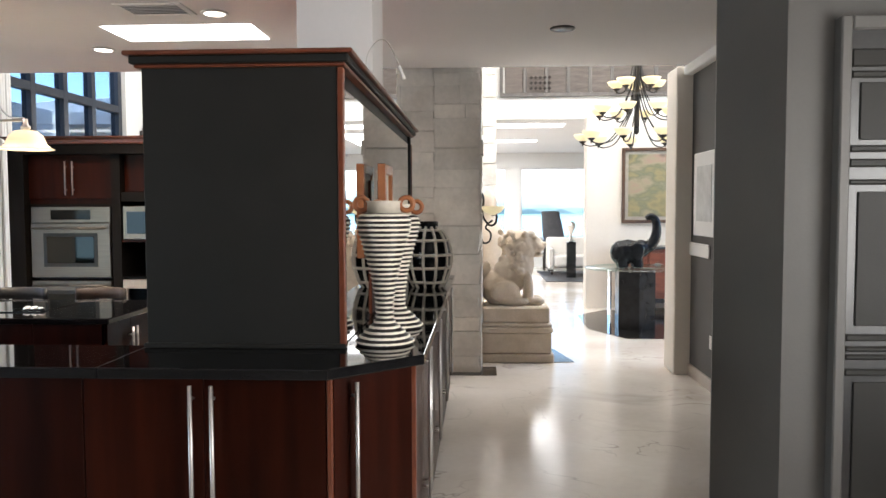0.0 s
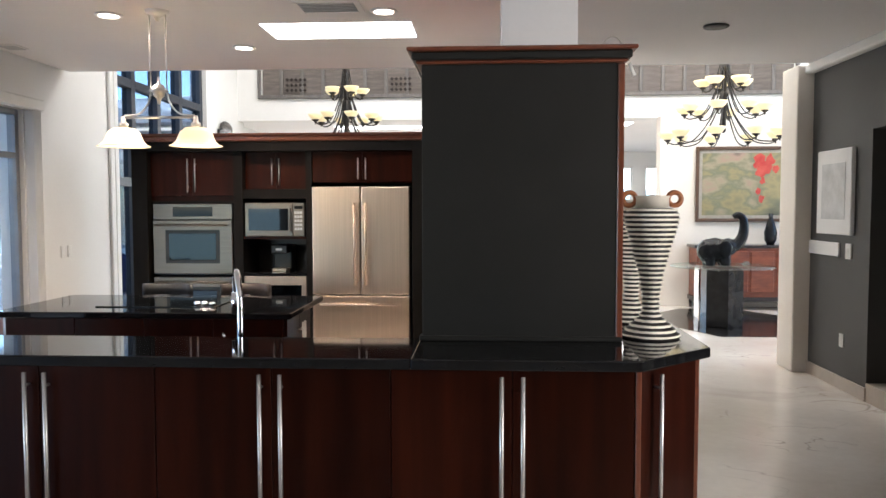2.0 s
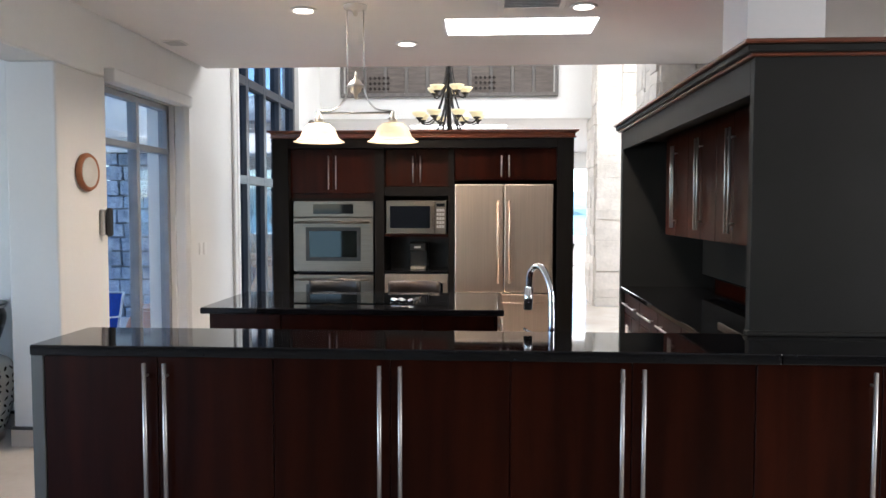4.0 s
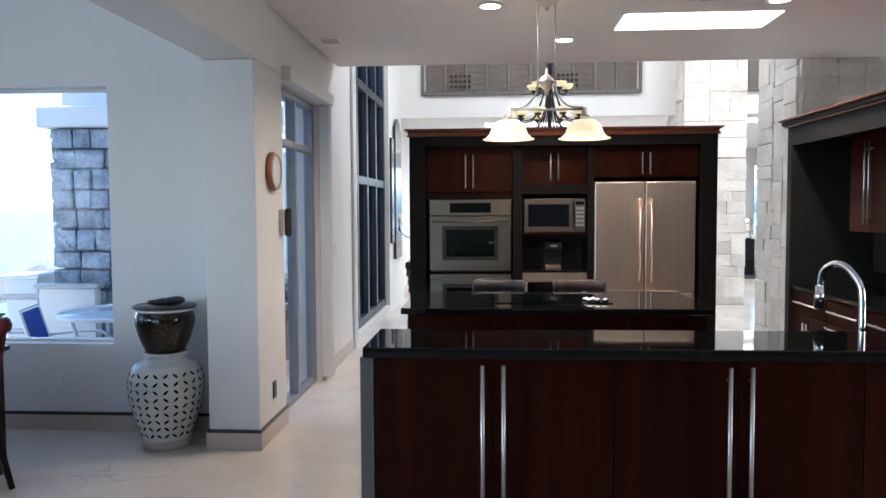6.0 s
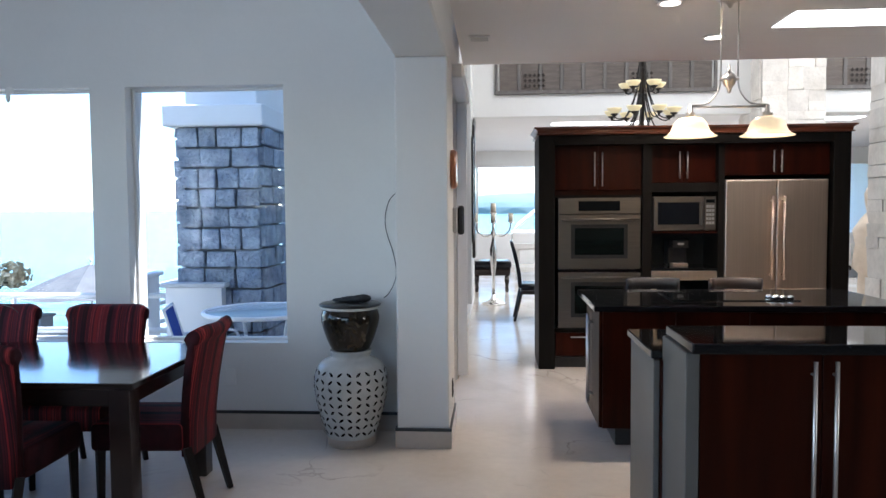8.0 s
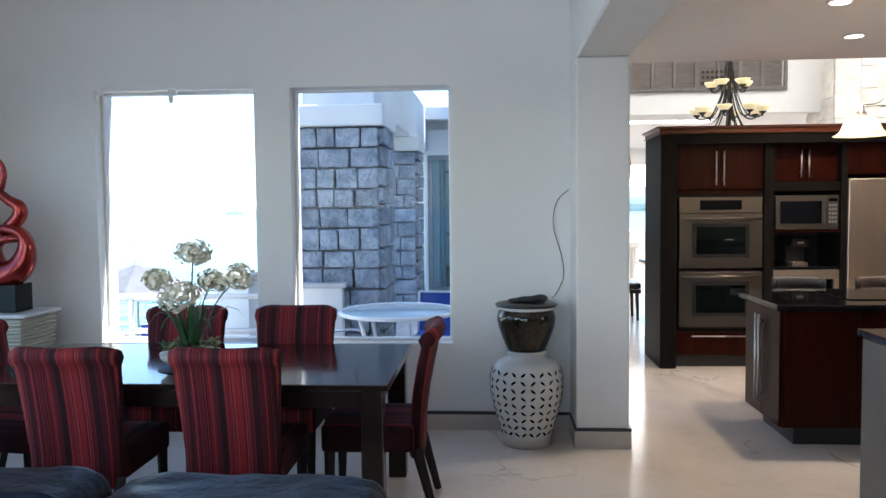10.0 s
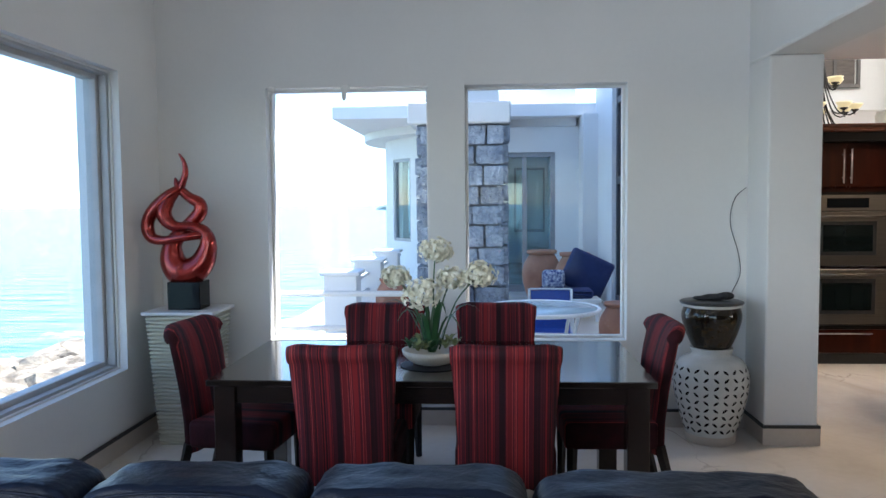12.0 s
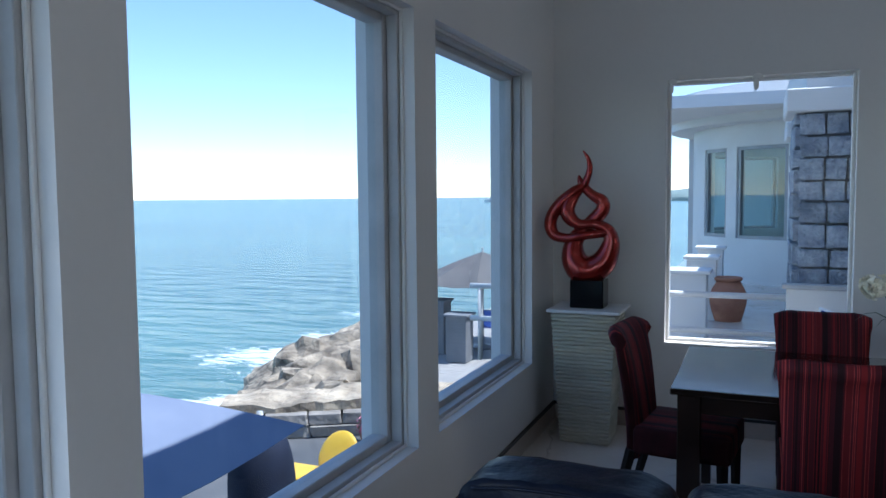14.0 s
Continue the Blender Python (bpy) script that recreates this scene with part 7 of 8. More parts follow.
# ---- terrace, shore and sea ----
def sea_material():
    m, nodes, links, shader = material("sea_water")
    pos = nodes.new("ShaderNodeNewGeometry").outputs["Position"]
    stretch = nodes.new("ShaderNodeMapping")
    stretch.inputs["Rotation"].default_value = (0, 0, radians(22))
    stretch.inputs["Scale"].default_value = (0.35, 1.0, 1.0)
    links.new(pos, stretch.inputs[0])
    big = nodes.new("ShaderNodeTexNoise")
    big.inputs["Scale"].default_value, big.inputs["Detail"].default_value = 0.035, 6
    links.new(stretch.outputs[0], big.inputs["Vector"])
    ramp = nodes.new("ShaderNodeValToRGB")
    ramp.color_ramp.elements[0].position, ramp.color_ramp.elements[1].position = 0.35, 0.68
    ramp.color_ramp.elements[0].color, ramp.color_ramp.elements[1].color = (0.048, 0.115, 0.114, 1), (0.10, 0.20, 0.178, 1)
    links.new(big.outputs["Fac"], ramp.inputs[0])
    links.new(ramp.outputs[0], shader.inputs["Base Color"])
    wave = nodes.new("ShaderNodeTexNoise")
    wave.inputs["Scale"].default_value, wave.inputs["Detail"].default_value = 0.55, 7
    links.new(stretch.outputs[0], wave.inputs["Vector"])
    b = nodes.new("ShaderNodeBump")
    b.inputs["Strength"].default_value, b.inputs["Distance"].default_value = 0.9, 0.5
    links.new(wave.outputs["Fac"], b.inputs["Height"])
    links.new(b.outputs[0], shader.inputs["Normal"])
    shader.inputs["Roughness"].default_value = 0.22
    # surf: broken foam round the rocks
    froth = nodes.new("ShaderNodeTexNoise")
    froth.inputs["Scale"].default_value, froth.inputs["Detail"].default_value, froth.inputs["Roughness"].default_value, froth.inputs["Distortion"].default_value = 1.3, 10, 0.74, 1.6
    links.new(stretch.outputs[0], froth.inputs["Vector"])
    total = None
    for center, size in FOAM:
        place = nodes.new("ShaderNodeMapping")
        place.vector_type = "TEXTURE"
        place.inputs["Location"].default_value = center
        place.inputs["Rotation"].default_value = (0, 0, radians(22.5))
        place.inputs["Scale"].default_value = (*size, 1000)
        links.new(pos, place.inputs[0])
        length, near = nodes.new("ShaderNodeVectorMath"), nodes.new("ShaderNodeMapRange")
        length.operation = "LENGTH"
        links.new(place.outputs[0], length.inputs[0])
        near.inputs["From Min"].default_value, near.inputs["From Max"].default_value = 1.0, 0.0
        near.inputs["To Min"].default_value, near.inputs["To Max"].default_value = 0.0, 0.40
        links.new(length.outputs["Value"], near.inputs["Value"])
        if total:
            most = nodes.new("ShaderNodeMath")
            most.operation = "MAXIMUM"
            links.new(total, most.inputs[0])
            links.new(near.outputs[0], most.inputs[1])
            total = most.outputs[0]
        else:
            total = near.outputs[0]
    add, edge = nodes.new("ShaderNodeMath"), nodes.new("ShaderNodeMapRange")
    links.new(froth.outputs["Fac"], add.inputs[0])
    links.new(total, add.inputs[1])
    edge.inputs["From Min"].default_value, edge.inputs["From Max"].default_value = 0.69, 0.80
    links.new(add.outputs[0], edge.inputs["Value"])
    mix = nodes.new("ShaderNodeMix")
    mix.data_type = "RGBA"
    links.new(edge.outputs[0], mix.inputs["Factor"])
    links.new(ramp.outputs[0], mix.inputs["A"])
    mix.inputs["B"].default_value = (0.78, 0.82, 0.82, 1)
    links.new(mix.outputs["Result"], shader.inputs["Base Color"])
    return m


M["sea"] = sea_material()
setting("water", box(-4500, 4500, -4500, 4800, SEA - 0.5, SEA), M["sea"], "calm blue-green sea reaching the horizon", "sea")
M["paving"] = surface("terrace_paving", (0.30, 0.29, 0.28), (0.42, 0.40, 0.38), 2, rough=0.8, fine=0.08, bump=0.1, bump_scale=30)
M["patio"] = surface("dark_patio_paving", (0.065, 0.07, 0.078), (0.125, 0.125, 0.128), 1.2, rough=0.85, fine=0.1, bump=0.2, bump_scale=12)
setting("terrace", box(-5.3, -1.17, -1.78, 16, SEA, -0.05), M["paving"], "pale stone terrace floor", "terrace")
setting("patio", prism([(-5.56, -14), (-16, -14), (-13.4, 1.9), (-6.9, 4.55), (-5.56, 10)], SEA - 0.3, -2.2), M["patio"], "lower dark stone patio by the sea wall", "patio")
setting("shore_ground", box(-5.3, 12, -16, 17.6, SEA - 0.4, -0.16), M["paving"], "ground under the house", "ground")

M["stucco"] = surface("white_stucco", (0.66, 0.66, 0.65), (0.74, 0.74, 0.73), 1.5, rough=0.9, bump=0.2, bump_scale=60, fine=0.03)


def stone_column(x0, x1, y0, y1, seed, top):
    c = thing("stone_column", ((x0 + x1) / 2, (y0 + y1) / 2, -0.05), "grey rough-cut stone terrace column with a white cap", "column", "terrace columns")
    part("core", box(x0 + 0.04, x1 - 0.04, y0 + 0.04, y1 - 0.04, -0.05, top), M["dark_mortar"], c)
    lay_stones(c, STONES_GREY, (x0, y0 + 0.04), 0, x1 - x0, -0.05, top - 0.005, (0.17, 0.225), (0.17, 0.32), 0.02, 0.10, seed)
    lay_stones(c, STONES_GREY, (x0 + 0.04, y1), -90, y1 - y0, -0.05, top - 0.005, (0.17, 0.225), (0.17, 0.32), 0.02, 0.10, seed + 1)
    lay_stones(c, STONES_GREY, (x1 - 0.04, y0), 90, y1 - y0, -0.05, top - 0.005, (0.17, 0.225), (0.17, 0.32), 0.02, 0.10, seed + 2)
    part("cap", box(x0 - 0.11, x1 + 0.06, y0 - 0.10, y1 + 0.08, top, top + 0.20, 0.012), M["stucco"], c, "white cap")
    return c


stone_column(-3.60, -2.80, -0.02, 0.75, 50, 2.30)
stone_column(-3.50, -2.78, 3.3, 4.0, 60, 2.30)
setting("terrace_beam", box(-3.55, -2.85, 0.05, 6.0, 2.50, 3.2, 0.01), M["stucco"], "white beam over the terrace columns", "beam")
low = thing("terrace_ledge", (-3.4, -0.25, -0.05), "low white terrace wall with a grey cap before the column", "low wall")
part("wall", box(-3.68, -3.14, -0.20, -0.09, -0.05, 0.78), M["stucco"], low)
part("cap", box(-3.72, -3.10, -0.22, -0.085, 0.782, 0.825, 0.006), M["alu_light"], low)
rail = thing("terrace_railing", (-4.6, -0.15, -0.05), "white tubular terrace railing", "railing")
for z in (0.37, 0.70):
    part("rail", rod((-6.6, -0.15, z), (-3.681, -0.15, z), 0.028), M["stucco"], rail, smooth=True)
for x in (-6.5, -5.2):
    part("post", rod((x, -0.15, -0.05), (x, -0.15, 0.68), 0.025), M["stucco"], rail, smooth=True)
for y, in ((1.1,), (3.0,), (4.9,)):
    p = thing("railing_post", (-4.6, y, -0.05), "square white terrace post with a flat cap", "post", "terrace posts")
    part("post", box(-4.76, -4.40, y - 0.17, y + 0.17, -0.05, 0.77, 0.006), M["stucco"], p)
    part("cap", box(-4.80, -4.36, y - 0.21, y + 0.21, 0.772, 0.815, 0.008), M["stucco"], p)
for k, (a, b) in enumerate(((1.27, 2.83), (3.17, 4.73), (5.07, 6.6))):
    r = thing("railing_section", (-4.58, (a + b) / 2, -0.05), "white tubular railing section between posts", "railing", "railing sections")
    for z in (0.18, 0.40, 0.62):
        part("rail", rod((-4.58, a, z), (-4.58, b, z), 0.026), M["stucco"], r, smooth=True)

# house wing with a round bay
wing = thing("house_wing", (-3.0, 9.0, -0.05), "white stucco wing of the house with a round glazed bay", "house")
M["bay_glass"] = glass_material("blue_tinted_glass", (0.82, 0.94, 0.98), 0.06)
BX, BY, BR = -2.2, 9.6, 3.0
BAY_WINDOWS = ((76, 92), (96, 112), (118, 138), (144, 160), (206, 220.5), (225.5, 245))
SILL_Z, HEAD_Z = 0.80, 2.45


def ring_piece(a0, a1, r0, r1, z0, z1, step=3.0):
    """A curved slab of the bay between two angles, radii and heights."""
    n = max(2, int((a1 - a0) / step))
    angles = [radians(a0 + (a1 - a0) * k / n) for k in range(n + 1)]
    outline = [(BX + r1 * math.cos(a), BY + r1 * math.sin(a)) for a in angles] + [(BX + r0 * math.cos(a), BY + r0 * math.sin(a)) for a in reversed(angles)]
    return prism(outline, z0, z1)


part("wall", ring_piece(70, 262, BR - 0.2, BR, -0.05, SILL_Z), M["stucco"], wing)
part("wall", ring_piece(70, 262, BR - 0.2, BR, HEAD_Z, 2.85), M["stucco"], wing)
edge = 70
for a0, a1 in BAY_WINDOWS + ((262, 262),):
    part("wall", ring_piece(edge, a0, BR - 0.2, BR, SILL_Z, HEAD_Z), M["stucco"], wing)
    edge = a1
part("wall", box(-1.45, -1.25, 6.2, 12.4, -0.05, 2.85), M["stucco"], wing)
part("wall", box(-2.86, -2.66, 6.2, 6.70, -0.05, 2.85), M["stucco"], wing)
eave = [(BX + (BR + 0.45) * math.cos(a), BY + (BR + 0.45) * math.sin(a)) for a in [radians(95 + 165 * k / 28) for k in range(29)]]
part("roof", prism(eave + [(-1.45, 5.9), (-1.45, 13.2)], 2.85, 3.5, bevel=0.02), M["stucco"], wing, "white rounded roof overhang")
for a0, a1 in BAY_WINDOWS:
    w = part("window", ring_piece(a0, a0 + 1.3, BR - 0.1, BR - 0.03, SILL_Z, HEAD_Z), M["alu"], wing)
    part("frame", ring_piece(a1 - 1.3, a1, BR - 0.1, BR - 0.03, SILL_Z, HEAD_Z), M["alu"], w)
    part("frame", ring_piece(a0 + 1.3, a1 - 1.3, BR - 0.1, BR - 0.03, SILL_Z, SILL_Z + 0.06), M["alu"], w)
    part("frame", ring_piece(a0 + 1.3, a1 - 1.3, BR - 0.1, BR - 0.03, HEAD_Z - 0.06, HEAD_Z), M["alu"], w)
    part("pane", ring_piece(a0 + 1.3, a1 - 1.3, BR - 0.07, BR - 0.06, SILL_Z + 0.06, HEAD_Z - 0.06), M["bay_glass"], w).visible_shadow = False
wall_with_openings("wall_wing", "y", 6.0, 0.2, -2.9, -1.17, -0.05, 2.85, [(-2.85, -1.80, -0.05, 2.42)], M["stucco"], "white stucco terrace wall with a glazed door opening")
dr = thing("door_2", (-2.32, 6.1, -0.05), "grey framed glass terrace door looking through to the sea", "door", "", "structure")
for a, b, z0, z1 in ((-2.85, -2.77, -0.05, 2.42), (-1.88, -1.80, -0.05, 2.42), (-2.365, -2.285, -0.05, 2.34), (-2.77, -1.88, 2.34, 2.42), (-2.77, -2.365, -0.05, 0.12), (-2.285, -1.88, -0.05, 0.12)):
    part("frame", box(a, b, 6.04, 6.12, z0, z1, 0.004), M["alu"], dr)
for a, b in ((-2.77, -2.365), (-2.285, -1.88)):
    part("pane", box(a, b, 6.075, 6.083, 0.12, 2.34), M["bay_glass"], dr).visible_shadow = False

# terrace furniture
M["blue_sling"] = surface("royal_blue_mesh", (0.006, 0.045, 0.30), (0.012, 0.07, 0.38), 30, rough=0.7, bump=0.2, bump_scale=300)
M["white_metal"] = surface("white_powder_coat", (0.70, 0.71, 0.72), (0.76, 0.77, 0.78), 8, rough=0.4)
TXc, TYc = -2.52, -0.92
tt = thing("terrace_table", (TXc, TYc, -0.05), "round glass patio table with a white metal frame", "table")
part("tabletop", lathe([(0.0005, 0), (0.48, 0.0), (0.485, 0.006), (0.48, 0.012), (0.0005, 0.012)], (TXc, TYc, 0.66), 40), surface("frosted_glass", (0.35, 0.45, 0.50), (0.42, 0.52, 0.57), 5, rough=0.12), tt, smooth=True)
part("rim", tube([(TXc + 0.485 * math.cos(2 * math.pi * k / 40), TYc + 0.485 * math.sin(2 * math.pi * k / 40), 0.662) for k in range(40)], 0.018, sides=8, closed=True), M["white_metal"], tt, smooth=True)
for k in range(4):
    a = math.pi / 4 + k * math.pi / 2
    part("leg", tube(spline([(TXc + 0.40 * math.cos(a), TYc + 0.40 * math.sin(a), -0.05), (TXc + 0.32 * math.cos(a), TYc + 0.32 * math.sin(a), 0.3), (TXc + 0.40 * math.cos(a), TYc + 0.40 * math.sin(a), 0.65)], 6), 0.016, sides=8), M["white_metal"], tt, smooth=True)


def sling_chair(m):
    c = thing("patio_chair", (0, 0, 0), "white metal patio chair with royal blue sling", "chair", "patio chairs")
    bm = bmesh.new()
    prof = [(0.24, 0.40), (0.0, 0.36), (-0.20, 0.38), (-0.27, 0.55), (-0.36, 0.90)]
    rows = [[bm.verts.new((x, y, z)) for x in (-0.24, 0.24)] for y, z in prof] + [[bm.verts.new((x, y - 0.012, z - 0.006)) for x in (-0.24, 0.24)] for y, z in reversed(prof)]
    n = len(rows)
    for k in range(n):
        a, b = rows[k], rows[(k + 1) % n]
        bm.faces.new((a[0], a[1], b[1], b[0]))
    bmesh.ops.recalc_face_normals(bm, faces=bm.faces)
    part("sling", bm, M["blue_sling"], c)
    for x in (-0.26, 0.26):
        part("side_rail", tube(spline([(x, 0.27, 0.40), (x, 0.0, 0.36), (x, -0.20, 0.38), (x, -0.27, 0.55), (x, -0.37, 0.92)], 5), 0.016, sides=8), M["white_metal"], c, smooth=True)
        part("leg", tube(spline([(x, 0.30, 0.0), (x, 0.26, 0.40), (x, 0.20, 0.60), (x, -0.26, 0.58)], 5), 0.014, sides=8), M["white_metal"], c, smooth=True)
        part("leg", rod((x, -0.30, 0.0), (x, -0.20, 0.38), 0.014, sides=8), M["white_metal"], c, smooth=True)
    part("crossbar", rod((-0.26, -0.37, 0.92), (0.26, -0.37, 0.92), 0.014, sides=8), M["white_metal"], c, smooth=True)
    c.matrix_basis = m
    return c


sc1 = sling_chair(pose(-3.06, -0.75, -0.05, 0, 0, -75) @ Matrix.Diagonal((0.9, 0.9, 0.80, 1)))
copy_thing(sc1, pose(-2.32, 0.55, -0.05, 0, 0, 176) @ Matrix.Diagonal((0.95, 0.95, 0.92, 1)))
M["terracotta"] = surface("terracotta", (0.30, 0.13, 0.08), (0.40, 0.19, 0.12), 5, rough=0.85, bump=0.2, bump_scale=40, fine=0.1)


def pot(x, y, z, s, label="large terracotta olive jar on the terrace"):
    p = thing("terracotta_pot", (x, y, z), label, "pot", "terrace pots")
    part("body", lathe([(r * s, h * s) for r, h in smooth_profile([(0.19, 0.0), (0.25, 0.14), (0.31, 0.38), (0.30, 0.58), (0.22, 0.74), (0.19, 0.78)])], (x, y, z), 28), M["terracotta"], p, smooth=True)
    part("rim", lathe([(0.185 * s, 0.778 * s), (0.235 * s, 0.785 * s), (0.245 * s, 0.82 * s), (0.235 * s, 0.84 * s), (0.18 * s, 0.84 * s)], (x, y, z), 28), M["terracotta"], p, smooth=True)


for x, y, s in ((-2.10, 5.0, 1.0), (-1.62, 4.6, 0.98), (-1.62, 0.45, 0.7), (-1.38, 0.95, 0.7), (-4.26, 2.9, 0.72)):
    pot(x, y, -0.05, s)
lc = thing("patio_lounger", (-1.55, 2.9, -0.05), "white wire lounger with navy cushions", "lounger")
M["navy"] = surface("navy_canvas", (0.008, 0.02, 0.09), (0.014, 0.03, 0.12), 20, rough=0.85, bump=0.2, bump_scale=200)
bm = padded(-0.3, 0.3, -0.07, 0.07, 0, 0.52, 0.04)
bmesh.ops.rotate(bm, verts=bm.verts, cent=(0, 0, 0), matrix=Matrix.Rotation(radians(25), 3, "Y"))
bmesh.ops.translate(bm, verts=bm.verts, vec=(-1.75, 3.0, 0.36))
part("back_cushion", bm, M["navy"], lc, smooth=True)
part("seat_cushion", padded(-2.25, -1.6, 2.6, 3.2, 0.30, 0.42, 0.04), M["navy"], lc, smooth=True)
part("frame", box(-2.27, -1.5, 2.58, 3.22, 0.24, 0.298, 0.01), M["white_metal"], lc)
for x in (-2.22, -1.55):
    for y in (2.64, 3.16):
        part("leg", rod((x, y, -0.05), (x, y, 0.24), 0.018), M["white_metal"], lc)
part("pillow", padded(-2.25, -1.95, 2.75, 2.9, 0.42, 0.66, 0.05), surface("navy_and_white_print", (0.01, 0.03, 0.16), (0.55, 0.58, 0.65), 28, rough=0.9, detail=1), lc, "navy and white patterned pillow", True)

M["rock"] = surface("shore_rock", (0.085, 0.068, 0.052), (0.50, 0.41, 0.30), 1.6, rough=0.9, bump=1.0, bump_scale=4, bump_dist=0.15, fine=0.35, object_random=0.4, detail=10)
rock_meshes = []
for s in range(8):
    bm = ball((0, 0, 0), 1.0, sub=3)
    for v in bm.verts:
        n = v.co.normalized()
        cells = noise.voronoi(n * 1.1 + Vector((s * 7.1, 0, 0)))[0]
        v.co = n * (0.72 + 0.28 * cells[0] + 0.22 * noise.noise(n * 2.4 + Vector((s * 3.3, 1, 2))) + 0.10 * noise.noise(n * 5 + Vector((s, 5, 2))) + 0.05 * noise.noise(n * 11 + Vector((s, 1, 9))))
    rock_meshes.append(mesh_of("rock", bm, M["rock"]))
rng = random.Random(21)
rocks = []
for k in range(170):
    d = 13.6 + 21 * rng.random() ** 1.1
    left = -(0.325 - (d - 15) * 0.0080) * d
    s = rng.uniform(left, 0.08 * d + 2)
    ridge = min(1.0, 0.35 + (s - left) / 3.0)
    size = rng.choice((0.45, 0.6, 0.8, 1.0, 1.3, 1.6)) * rng.uniform(0.85, 1.15) * (0.8 + 0.3 * (d > 18))
    top = SEA - 0.2 + 2.35 * ridge * (1 - max(0, d - 17) / 34)
    rocks.append((d, s, top, size))
first_rock = None
for d, s, top, size in rocks:
    ob = new("rock", rng.choice(rock_meshes))
    ob.matrix_basis = Matrix.Translation(shore(d, s, top - size * 0.15)) @ Euler((rng.uniform(-0.4, 0.4), rng.uniform(-0.4, 0.4), rng.uniform(0, 6.28))).to_matrix().to_4x4() @ Matrix.Diagonal((size * 1.25, size, size * 0.72, 1))
    tagged(ob, "weathered tan shoreline boulder above the surf", "rock", "shoreline rocks")
bm = bmesh.new()
for d, s, top, size in rocks:
    ball(shore(d, s, SEA - 0.8), (size * 1.3, size * 1.3, 0.4 + (top - SEA)), bm, 1)
solid("rock_bed", bm, M["rock"], "heaped rock under the shoreline boulders", "rocks", "", "stuff")
# sea wall of stone blocks
M["seawall"] = surface("sea_wall_stone", (0.22, 0.20, 0.18), (0.34, 0.31, 0.28), 3, rough=0.9, bump=0.8, bump_scale=9, bump_dist=0.05, fine=0.15, object_random=0.15)
sw_ = thing("sea_wall", tuple(shore(12.2, -0.5, -2.2)), "low stone block sea wall with a rough pale top", "wall")
wall_set = stone_set(M["seawall"], 0.05)
a, b = shore(12.0, -3.6, 0), shore(12.9, 4.0, 0)
turn = math.degrees(math.atan2(b.y - a.y, b.x - a.x))
lay_stones(sw_, wall_set, (a.x, a.y), turn, (b - a).length, -2.2, -1.80, (0.19, 0.21), (0.5, 0.9), 0.012, 0.4, 80)
n_ = Vector((-(b - a).y, (b - a).x, 0)).normalized()
part("core", prism([(p.x, p.y) for p in (a + n_ * 0.06, b + n_ * 0.06, b + n_ * 0.6, a + n_ * 0.6)], -5.4, -1.82), M["seawall"], sw_)
bm = box(0, 1, 0, 1, 0, 1)
bmesh.ops.subdivide_edges(bm, edges=[e for e in bm.edges if abs(e.verts[0].co.x - e.verts[1].co.x) > 0.5], cuts=60)
bmesh.ops.subdivide_edges(bm, edges=[e for e in bm.edges if abs(e.verts[0].co.y - e.verts[1].co.y) > 0.5], cuts=6)
for v in bm.verts:
    p = a + (b - a) * v.co.x + n_ * (v.co.y * 0.95 - 0.12)
    wob = noise.noise(p * 1.7) * 0.10 + noise.noise(p * 5) * 0.05
    v.co = Vector((p.x, p.y, -1.82 + v.co.z * 0.14)) + n_ * wob + Vector((0, 0, wob * v.co.z * 0.9))
part("coping", bm, M["rock"], sw_, "rough pale rock coping")


# parasols, seat, flowers on the patio
M["blue_canvas"] = surface("blue_canvas", (0.17, 0.205, 0.30), (0.21, 0.245, 0.34), 3, rough=0.8, bump=0.1, bump_scale=200, fine=0.08)
M["beige_canvas"] = surface("taupe_canvas", (0.12, 0.115, 0.115), (0.17, 0.16, 0.155), 3, rough=0.85, fine=0.08)


def parasol(c, radius, z_edge, z_top, z_ground, sides, turn, mat, label):
    p = thing("parasol", (c.x, c.y, z_ground), label, "parasol")
    part("pole", rod((c.x, c.y, z_ground), (c.x, c.y, z_top + 0.08), 0.025), M["alu_light"], p, smooth=True)
    part("finial", ball((c.x, c.y, z_top + 0.10), 0.04, sub=1), M["white_metal"], p)
    part("base", lathe([(0.28, 0), (0.28, 0.05), (0.06, 0.10), (0.04, 0.3)], (c.x, c.y, z_ground), 20), M["alu"], p, smooth=True)
    for k in range(sides):
        a0, a1 = turn + 2 * math.pi * k / sides, turn + 2 * math.pi * (k + 1) / sides
        bm = bmesh.new()
        rows = []
        for i in range(6):
            f = i / 5
            z = z_top + (z_edge - z_top) * (0.8 * f + 0.2 * f * f)
            row = []
            for j in range(5):
                g = j / 4
                d = Vector((math.cos(a0), math.sin(a0), 0)).lerp(Vector((math.cos(a1), math.sin(a1), 0)), g)
                row.append(bm.verts.new((c.x + d.x * radius * (0.03 + 0.97 * f), c.y + d.y * radius * (0.03 + 0.97 * f), z - 0.05 * f * math.sin(math.pi * g))))
            rows.append(row)
        for r0, r1 in zip(rows, rows[1:]):
            for j in range(4):
                bm.faces.new((r0[j], r0[j + 1], r1[j + 1], r1[j]))
        ob = part("canopy_panel", bm, mat, p)
        mod = ob.modifiers.new("thick", "SOLIDIFY")
        mod.thickness = 0.006
        part("rib", rod((c.x, c.y, z_top - 0.02), (c.x + radius * math.cos(a0), c.y + radius * math.sin(a0), z_edge - 0.01), 0.008, sides=6), M["alu_light"], p)
    return p


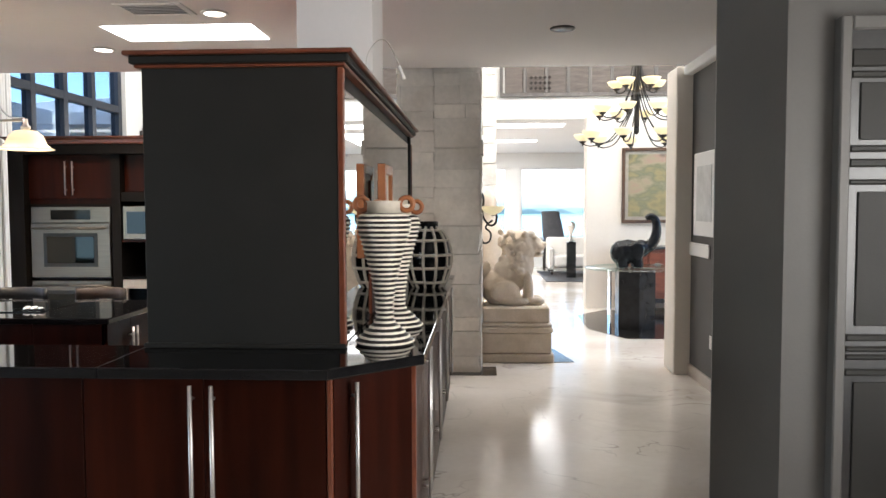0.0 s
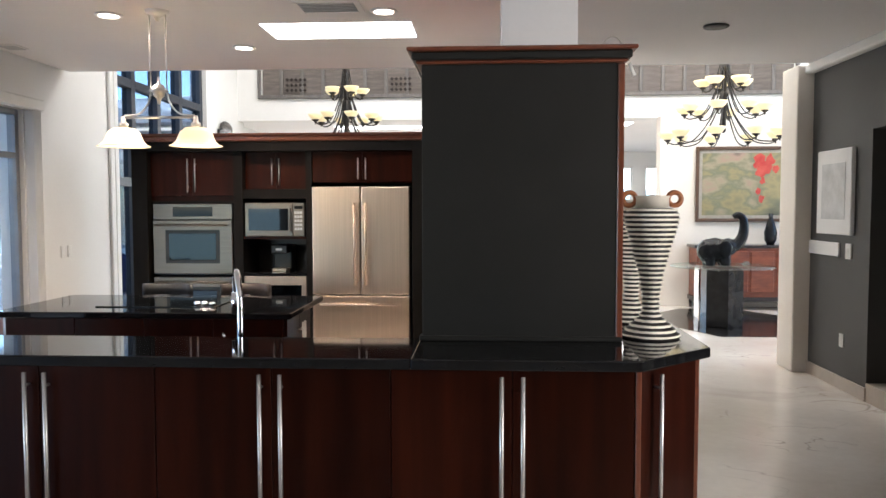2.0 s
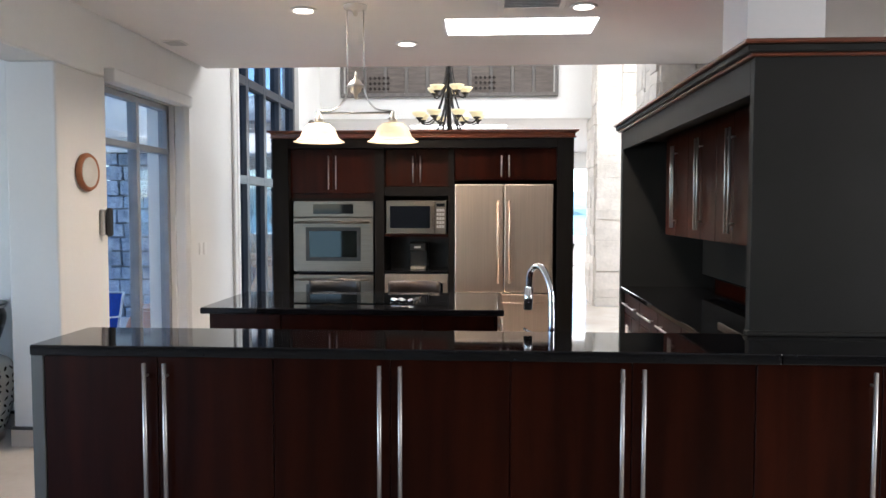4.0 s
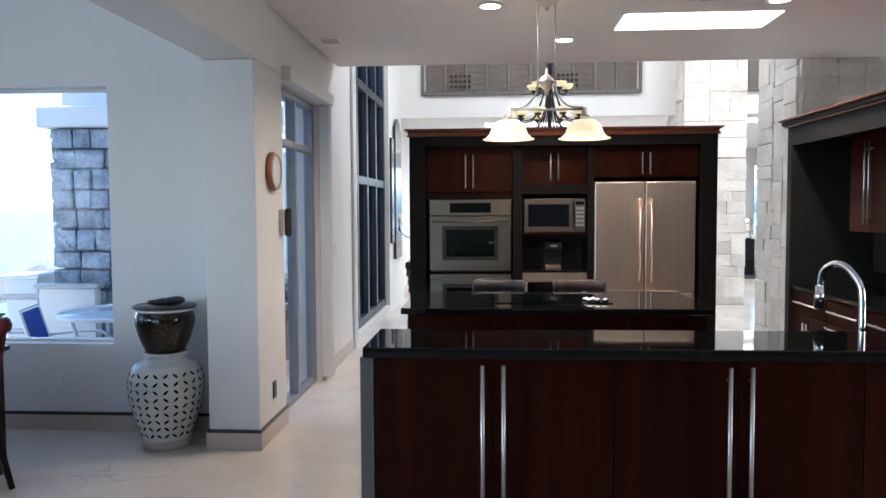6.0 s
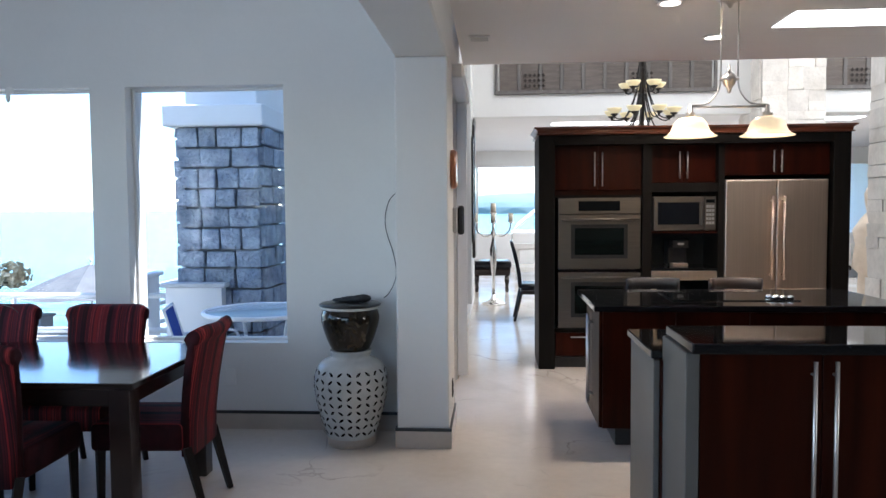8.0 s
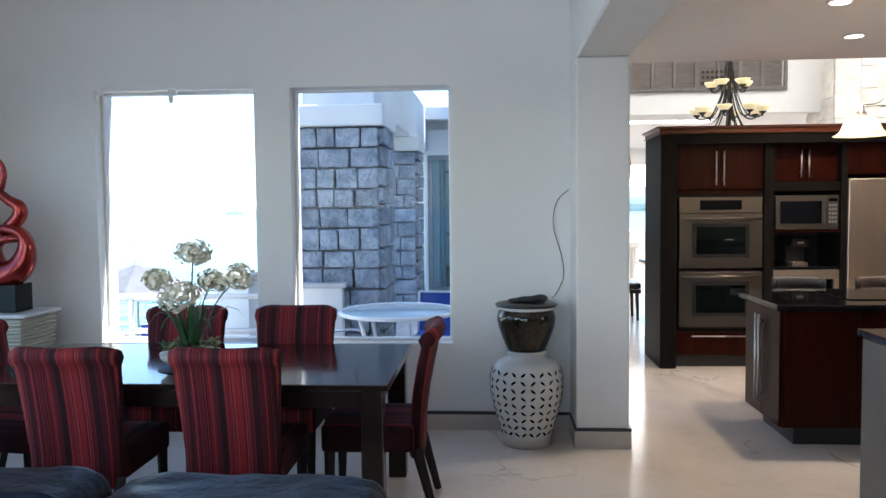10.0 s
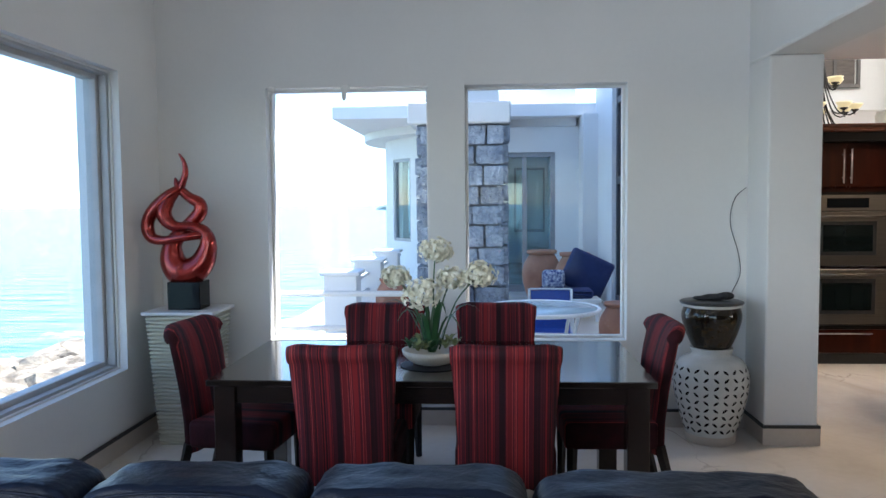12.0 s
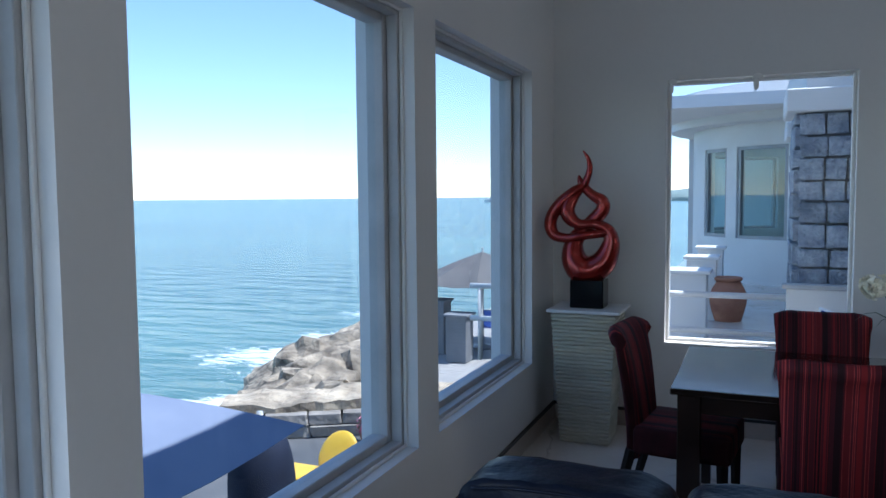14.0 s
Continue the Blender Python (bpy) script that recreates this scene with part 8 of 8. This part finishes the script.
tip = shore(5.6, -1.06, 0)
mid = shore(5.0, -2.45, 0)
parasol(mid, (tip - mid).length, -0.10, 0.36, -2.2, 4, math.atan2(tip.y - mid.y, tip.x - mid.x), M["blue_canvas"], "open blue canvas parasol on the lower patio")
parasol(shore(19.0, 0.97, 0), 1.65, -0.48, 0.20, -2.2, 8, 0.25, M["beige_canvas"], "open taupe canvas parasol over patio seating")
cp = shore(6.7, -1.66, 0)
cl2 = thing("closed_parasol", (cp.x, cp.y, -2.2), "folded dark blue parasol standing on the patio", "parasol")
part("canopy", lathe(smooth_profile([(0.03, 0.12), (0.16, 0.2), (0.24, 0.5), (0.30, 0.95), (0.30, 1.35), (0.24, 1.62), (0.10, 1.74), (0.02, 1.78)]), (cp.x, cp.y, -2.2), 14), surface("dark_blue_canvas", (0.007, 0.012, 0.032), (0.012, 0.019, 0.046), 6, rough=0.85), cl2, smooth=True)
part("pole", rod((cp.x, cp.y, -2.2), (cp.x, cp.y, -0.3), 0.03), M["alu_light"], cl2, smooth=True)
M["yellow"] = surface("yellow_moulded_plastic", (0.70, 0.42, 0.03), (0.78, 0.50, 0.05), 6, rough=0.4)
yc = shore(9.6, -1.72, 0)
ych = thing("yellow_chair", (yc.x, yc.y, -2.2), "moulded yellow garden chair with a rounded back", "chair")
bm = ball((0, 0, 0), (0.28, 0.05, 0.33), sub=3)
bmesh.ops.rotate(bm, verts=bm.verts, cent=(0, 0, 0), matrix=Matrix.Rotation(radians(-25), 3, "X") @ Matrix.Rotation(radians(12), 3, "Y"))
bmesh.ops.translate(bm, verts=bm.verts, vec=(yc.x + 0.30, yc.y + 0.15, -1.72))
part("backrest", bm, M["yellow"], ych, smooth=True)
part("seat", padded(yc.x - 0.35, yc.x + 0.15, yc.y - 0.45, yc.y + 0.05, -1.92, -1.84, 0.03), M["yellow"], ych, smooth=True)
for dx in (-0.28, 0.08):
    for dy in (-0.38, 0.0):
        part("leg", rod((yc.x + dx, yc.y + dy, -2.2), (yc.x + dx, yc.y + dy, -1.92), 0.025), M["yellow"], ych)
M["pink"] = surface("pink_blossom", (0.50, 0.10, 0.18), (0.62, 0.22, 0.30), 20, rough=0.8, island=0.3)
for d, s, count in ((7.0, -1.98, 60), (11.6, -1.2, 110)):
    c = shore(d, s, -1.75 if d < 8 else -1.95)
    fl = thing("flower_pot", (c.x, c.y, -2.2), "potted pink geraniums on the patio", "potted plant", "patio flowers")
    part("pot", lathe([(0.10, 0), (0.14, 0.2), (0.15, 0.24), (0.13, 0.24)], (c.x, c.y, -2.2), 16), M["terracotta"], fl, smooth=True)
    for mat, nm, num, rad in ((M["leaf"], "leaves", 90, 0.17), (M["pink"], "blossoms", count, 0.19)):
        bm = bmesh.new()
        for j in range(num):
            v = Vector((rng.gauss(0, 1), rng.gauss(0, 1), abs(rng.gauss(0, 1)) - 0.2)).normalized() * rad * rng.uniform(0.5, 1.1)
            p = Vector((c.x, c.y, c.z)) + v
            n1 = v.cross(Vector((0.2, 0.5, 1))).normalized() * 0.03
            n2_ = v.cross(n1).normalized() * 0.03
            vs = [bm.verts.new(p + n1 * math.cos(t) + n2_ * math.sin(t)) for t in (0, 1.57, 3.14, 4.71)]
            bm.faces.new(vs)
        part(nm, bm, mat, fl)
# Shade on the patio posts is put into this grey base colour.
M["post_shade"] = surface("shaded_render", (0.19, 0.20, 0.22), (0.25, 0.26, 0.28), 3, rough=0.9, fine=0.1, bump=0.2, bump_scale=40)
for d, s, h in ((17.5, 0.35, 1.05), (18.5, -0.15, 1.25), (19.5, 1.9, 0.8)):
    c = shore(d, s, -2.2)
    p = thing("patio_post", tuple(c), "square patio post coloured as in shade, with a flat cap", "post", "patio posts")
    part("post", box(c.x - 0.25, c.x + 0.25, c.y - 0.25, c.y + 0.25, -2.2, -2.2 + h, 0.01), M["post_shade"], p)
    part("cap", box(c.x - 0.3, c.x + 0.3, c.y - 0.3, c.y + 0.3, -2.2 + h, -2.14 + h, 0.01), M["post_shade"], p)
c = shore(20.2, 1.15, -2.2)
copy_thing(sc1, Matrix.Translation(c) @ pose(0, 0, 0, 0, 0, 200))
setting("far_patio", prism([tuple(shore(d, s, 0).xy) for d, s in ((13.5, 0.1), (22.5, -0.9), (26, 6), (14, 8))], SEA, -2.21), M["paving"], "pale far corner of the patio", "patio")

# boats and far shore
for d, s, k in ((62, 29.0, 1.3), (900, 60, 9.0)):
    c = shore(d, s, SEA)
    bt = thing("boat", tuple(c), "small white motor boat on the sea", "boat", "boats")
    part("hull", prism([(c.x - 1.2 * k, c.y - 0.35 * k), (c.x + 0.9 * k, c.y - 0.35 * k), (c.x + 1.4 * k, c.y), (c.x + 0.9 * k, c.y + 0.35 * k), (c.x - 1.2 * k, c.y + 0.35 * k)], SEA - 0.1, SEA + 0.35 * k), M["white_metal"], bt)
    part("cabin", box(c.x - 0.5 * k, c.x + 0.3 * k, c.y - 0.25 * k, c.y + 0.25 * k, SEA + 0.35 * k, SEA + 0.65 * k, 0.05), M["white_metal"], bt)
M["hill"] = surface("hazy_far_hill", (0.16, 0.22, 0.22), (0.22, 0.28, 0.26), 0.01, rough=1.0)
bm = bmesh.new()
for x, y, r, h in ((40, 900, 120, 24), (160, 950, 160, 30), (-40, 980, 110, 16), (300, 1000, 200, 34)):
    ball((x, y, SEA), (r, r * 0.5, h), bm, 3)
setting("backdrop", bm, M["hill"], "low hazy headland across the water", "headland")
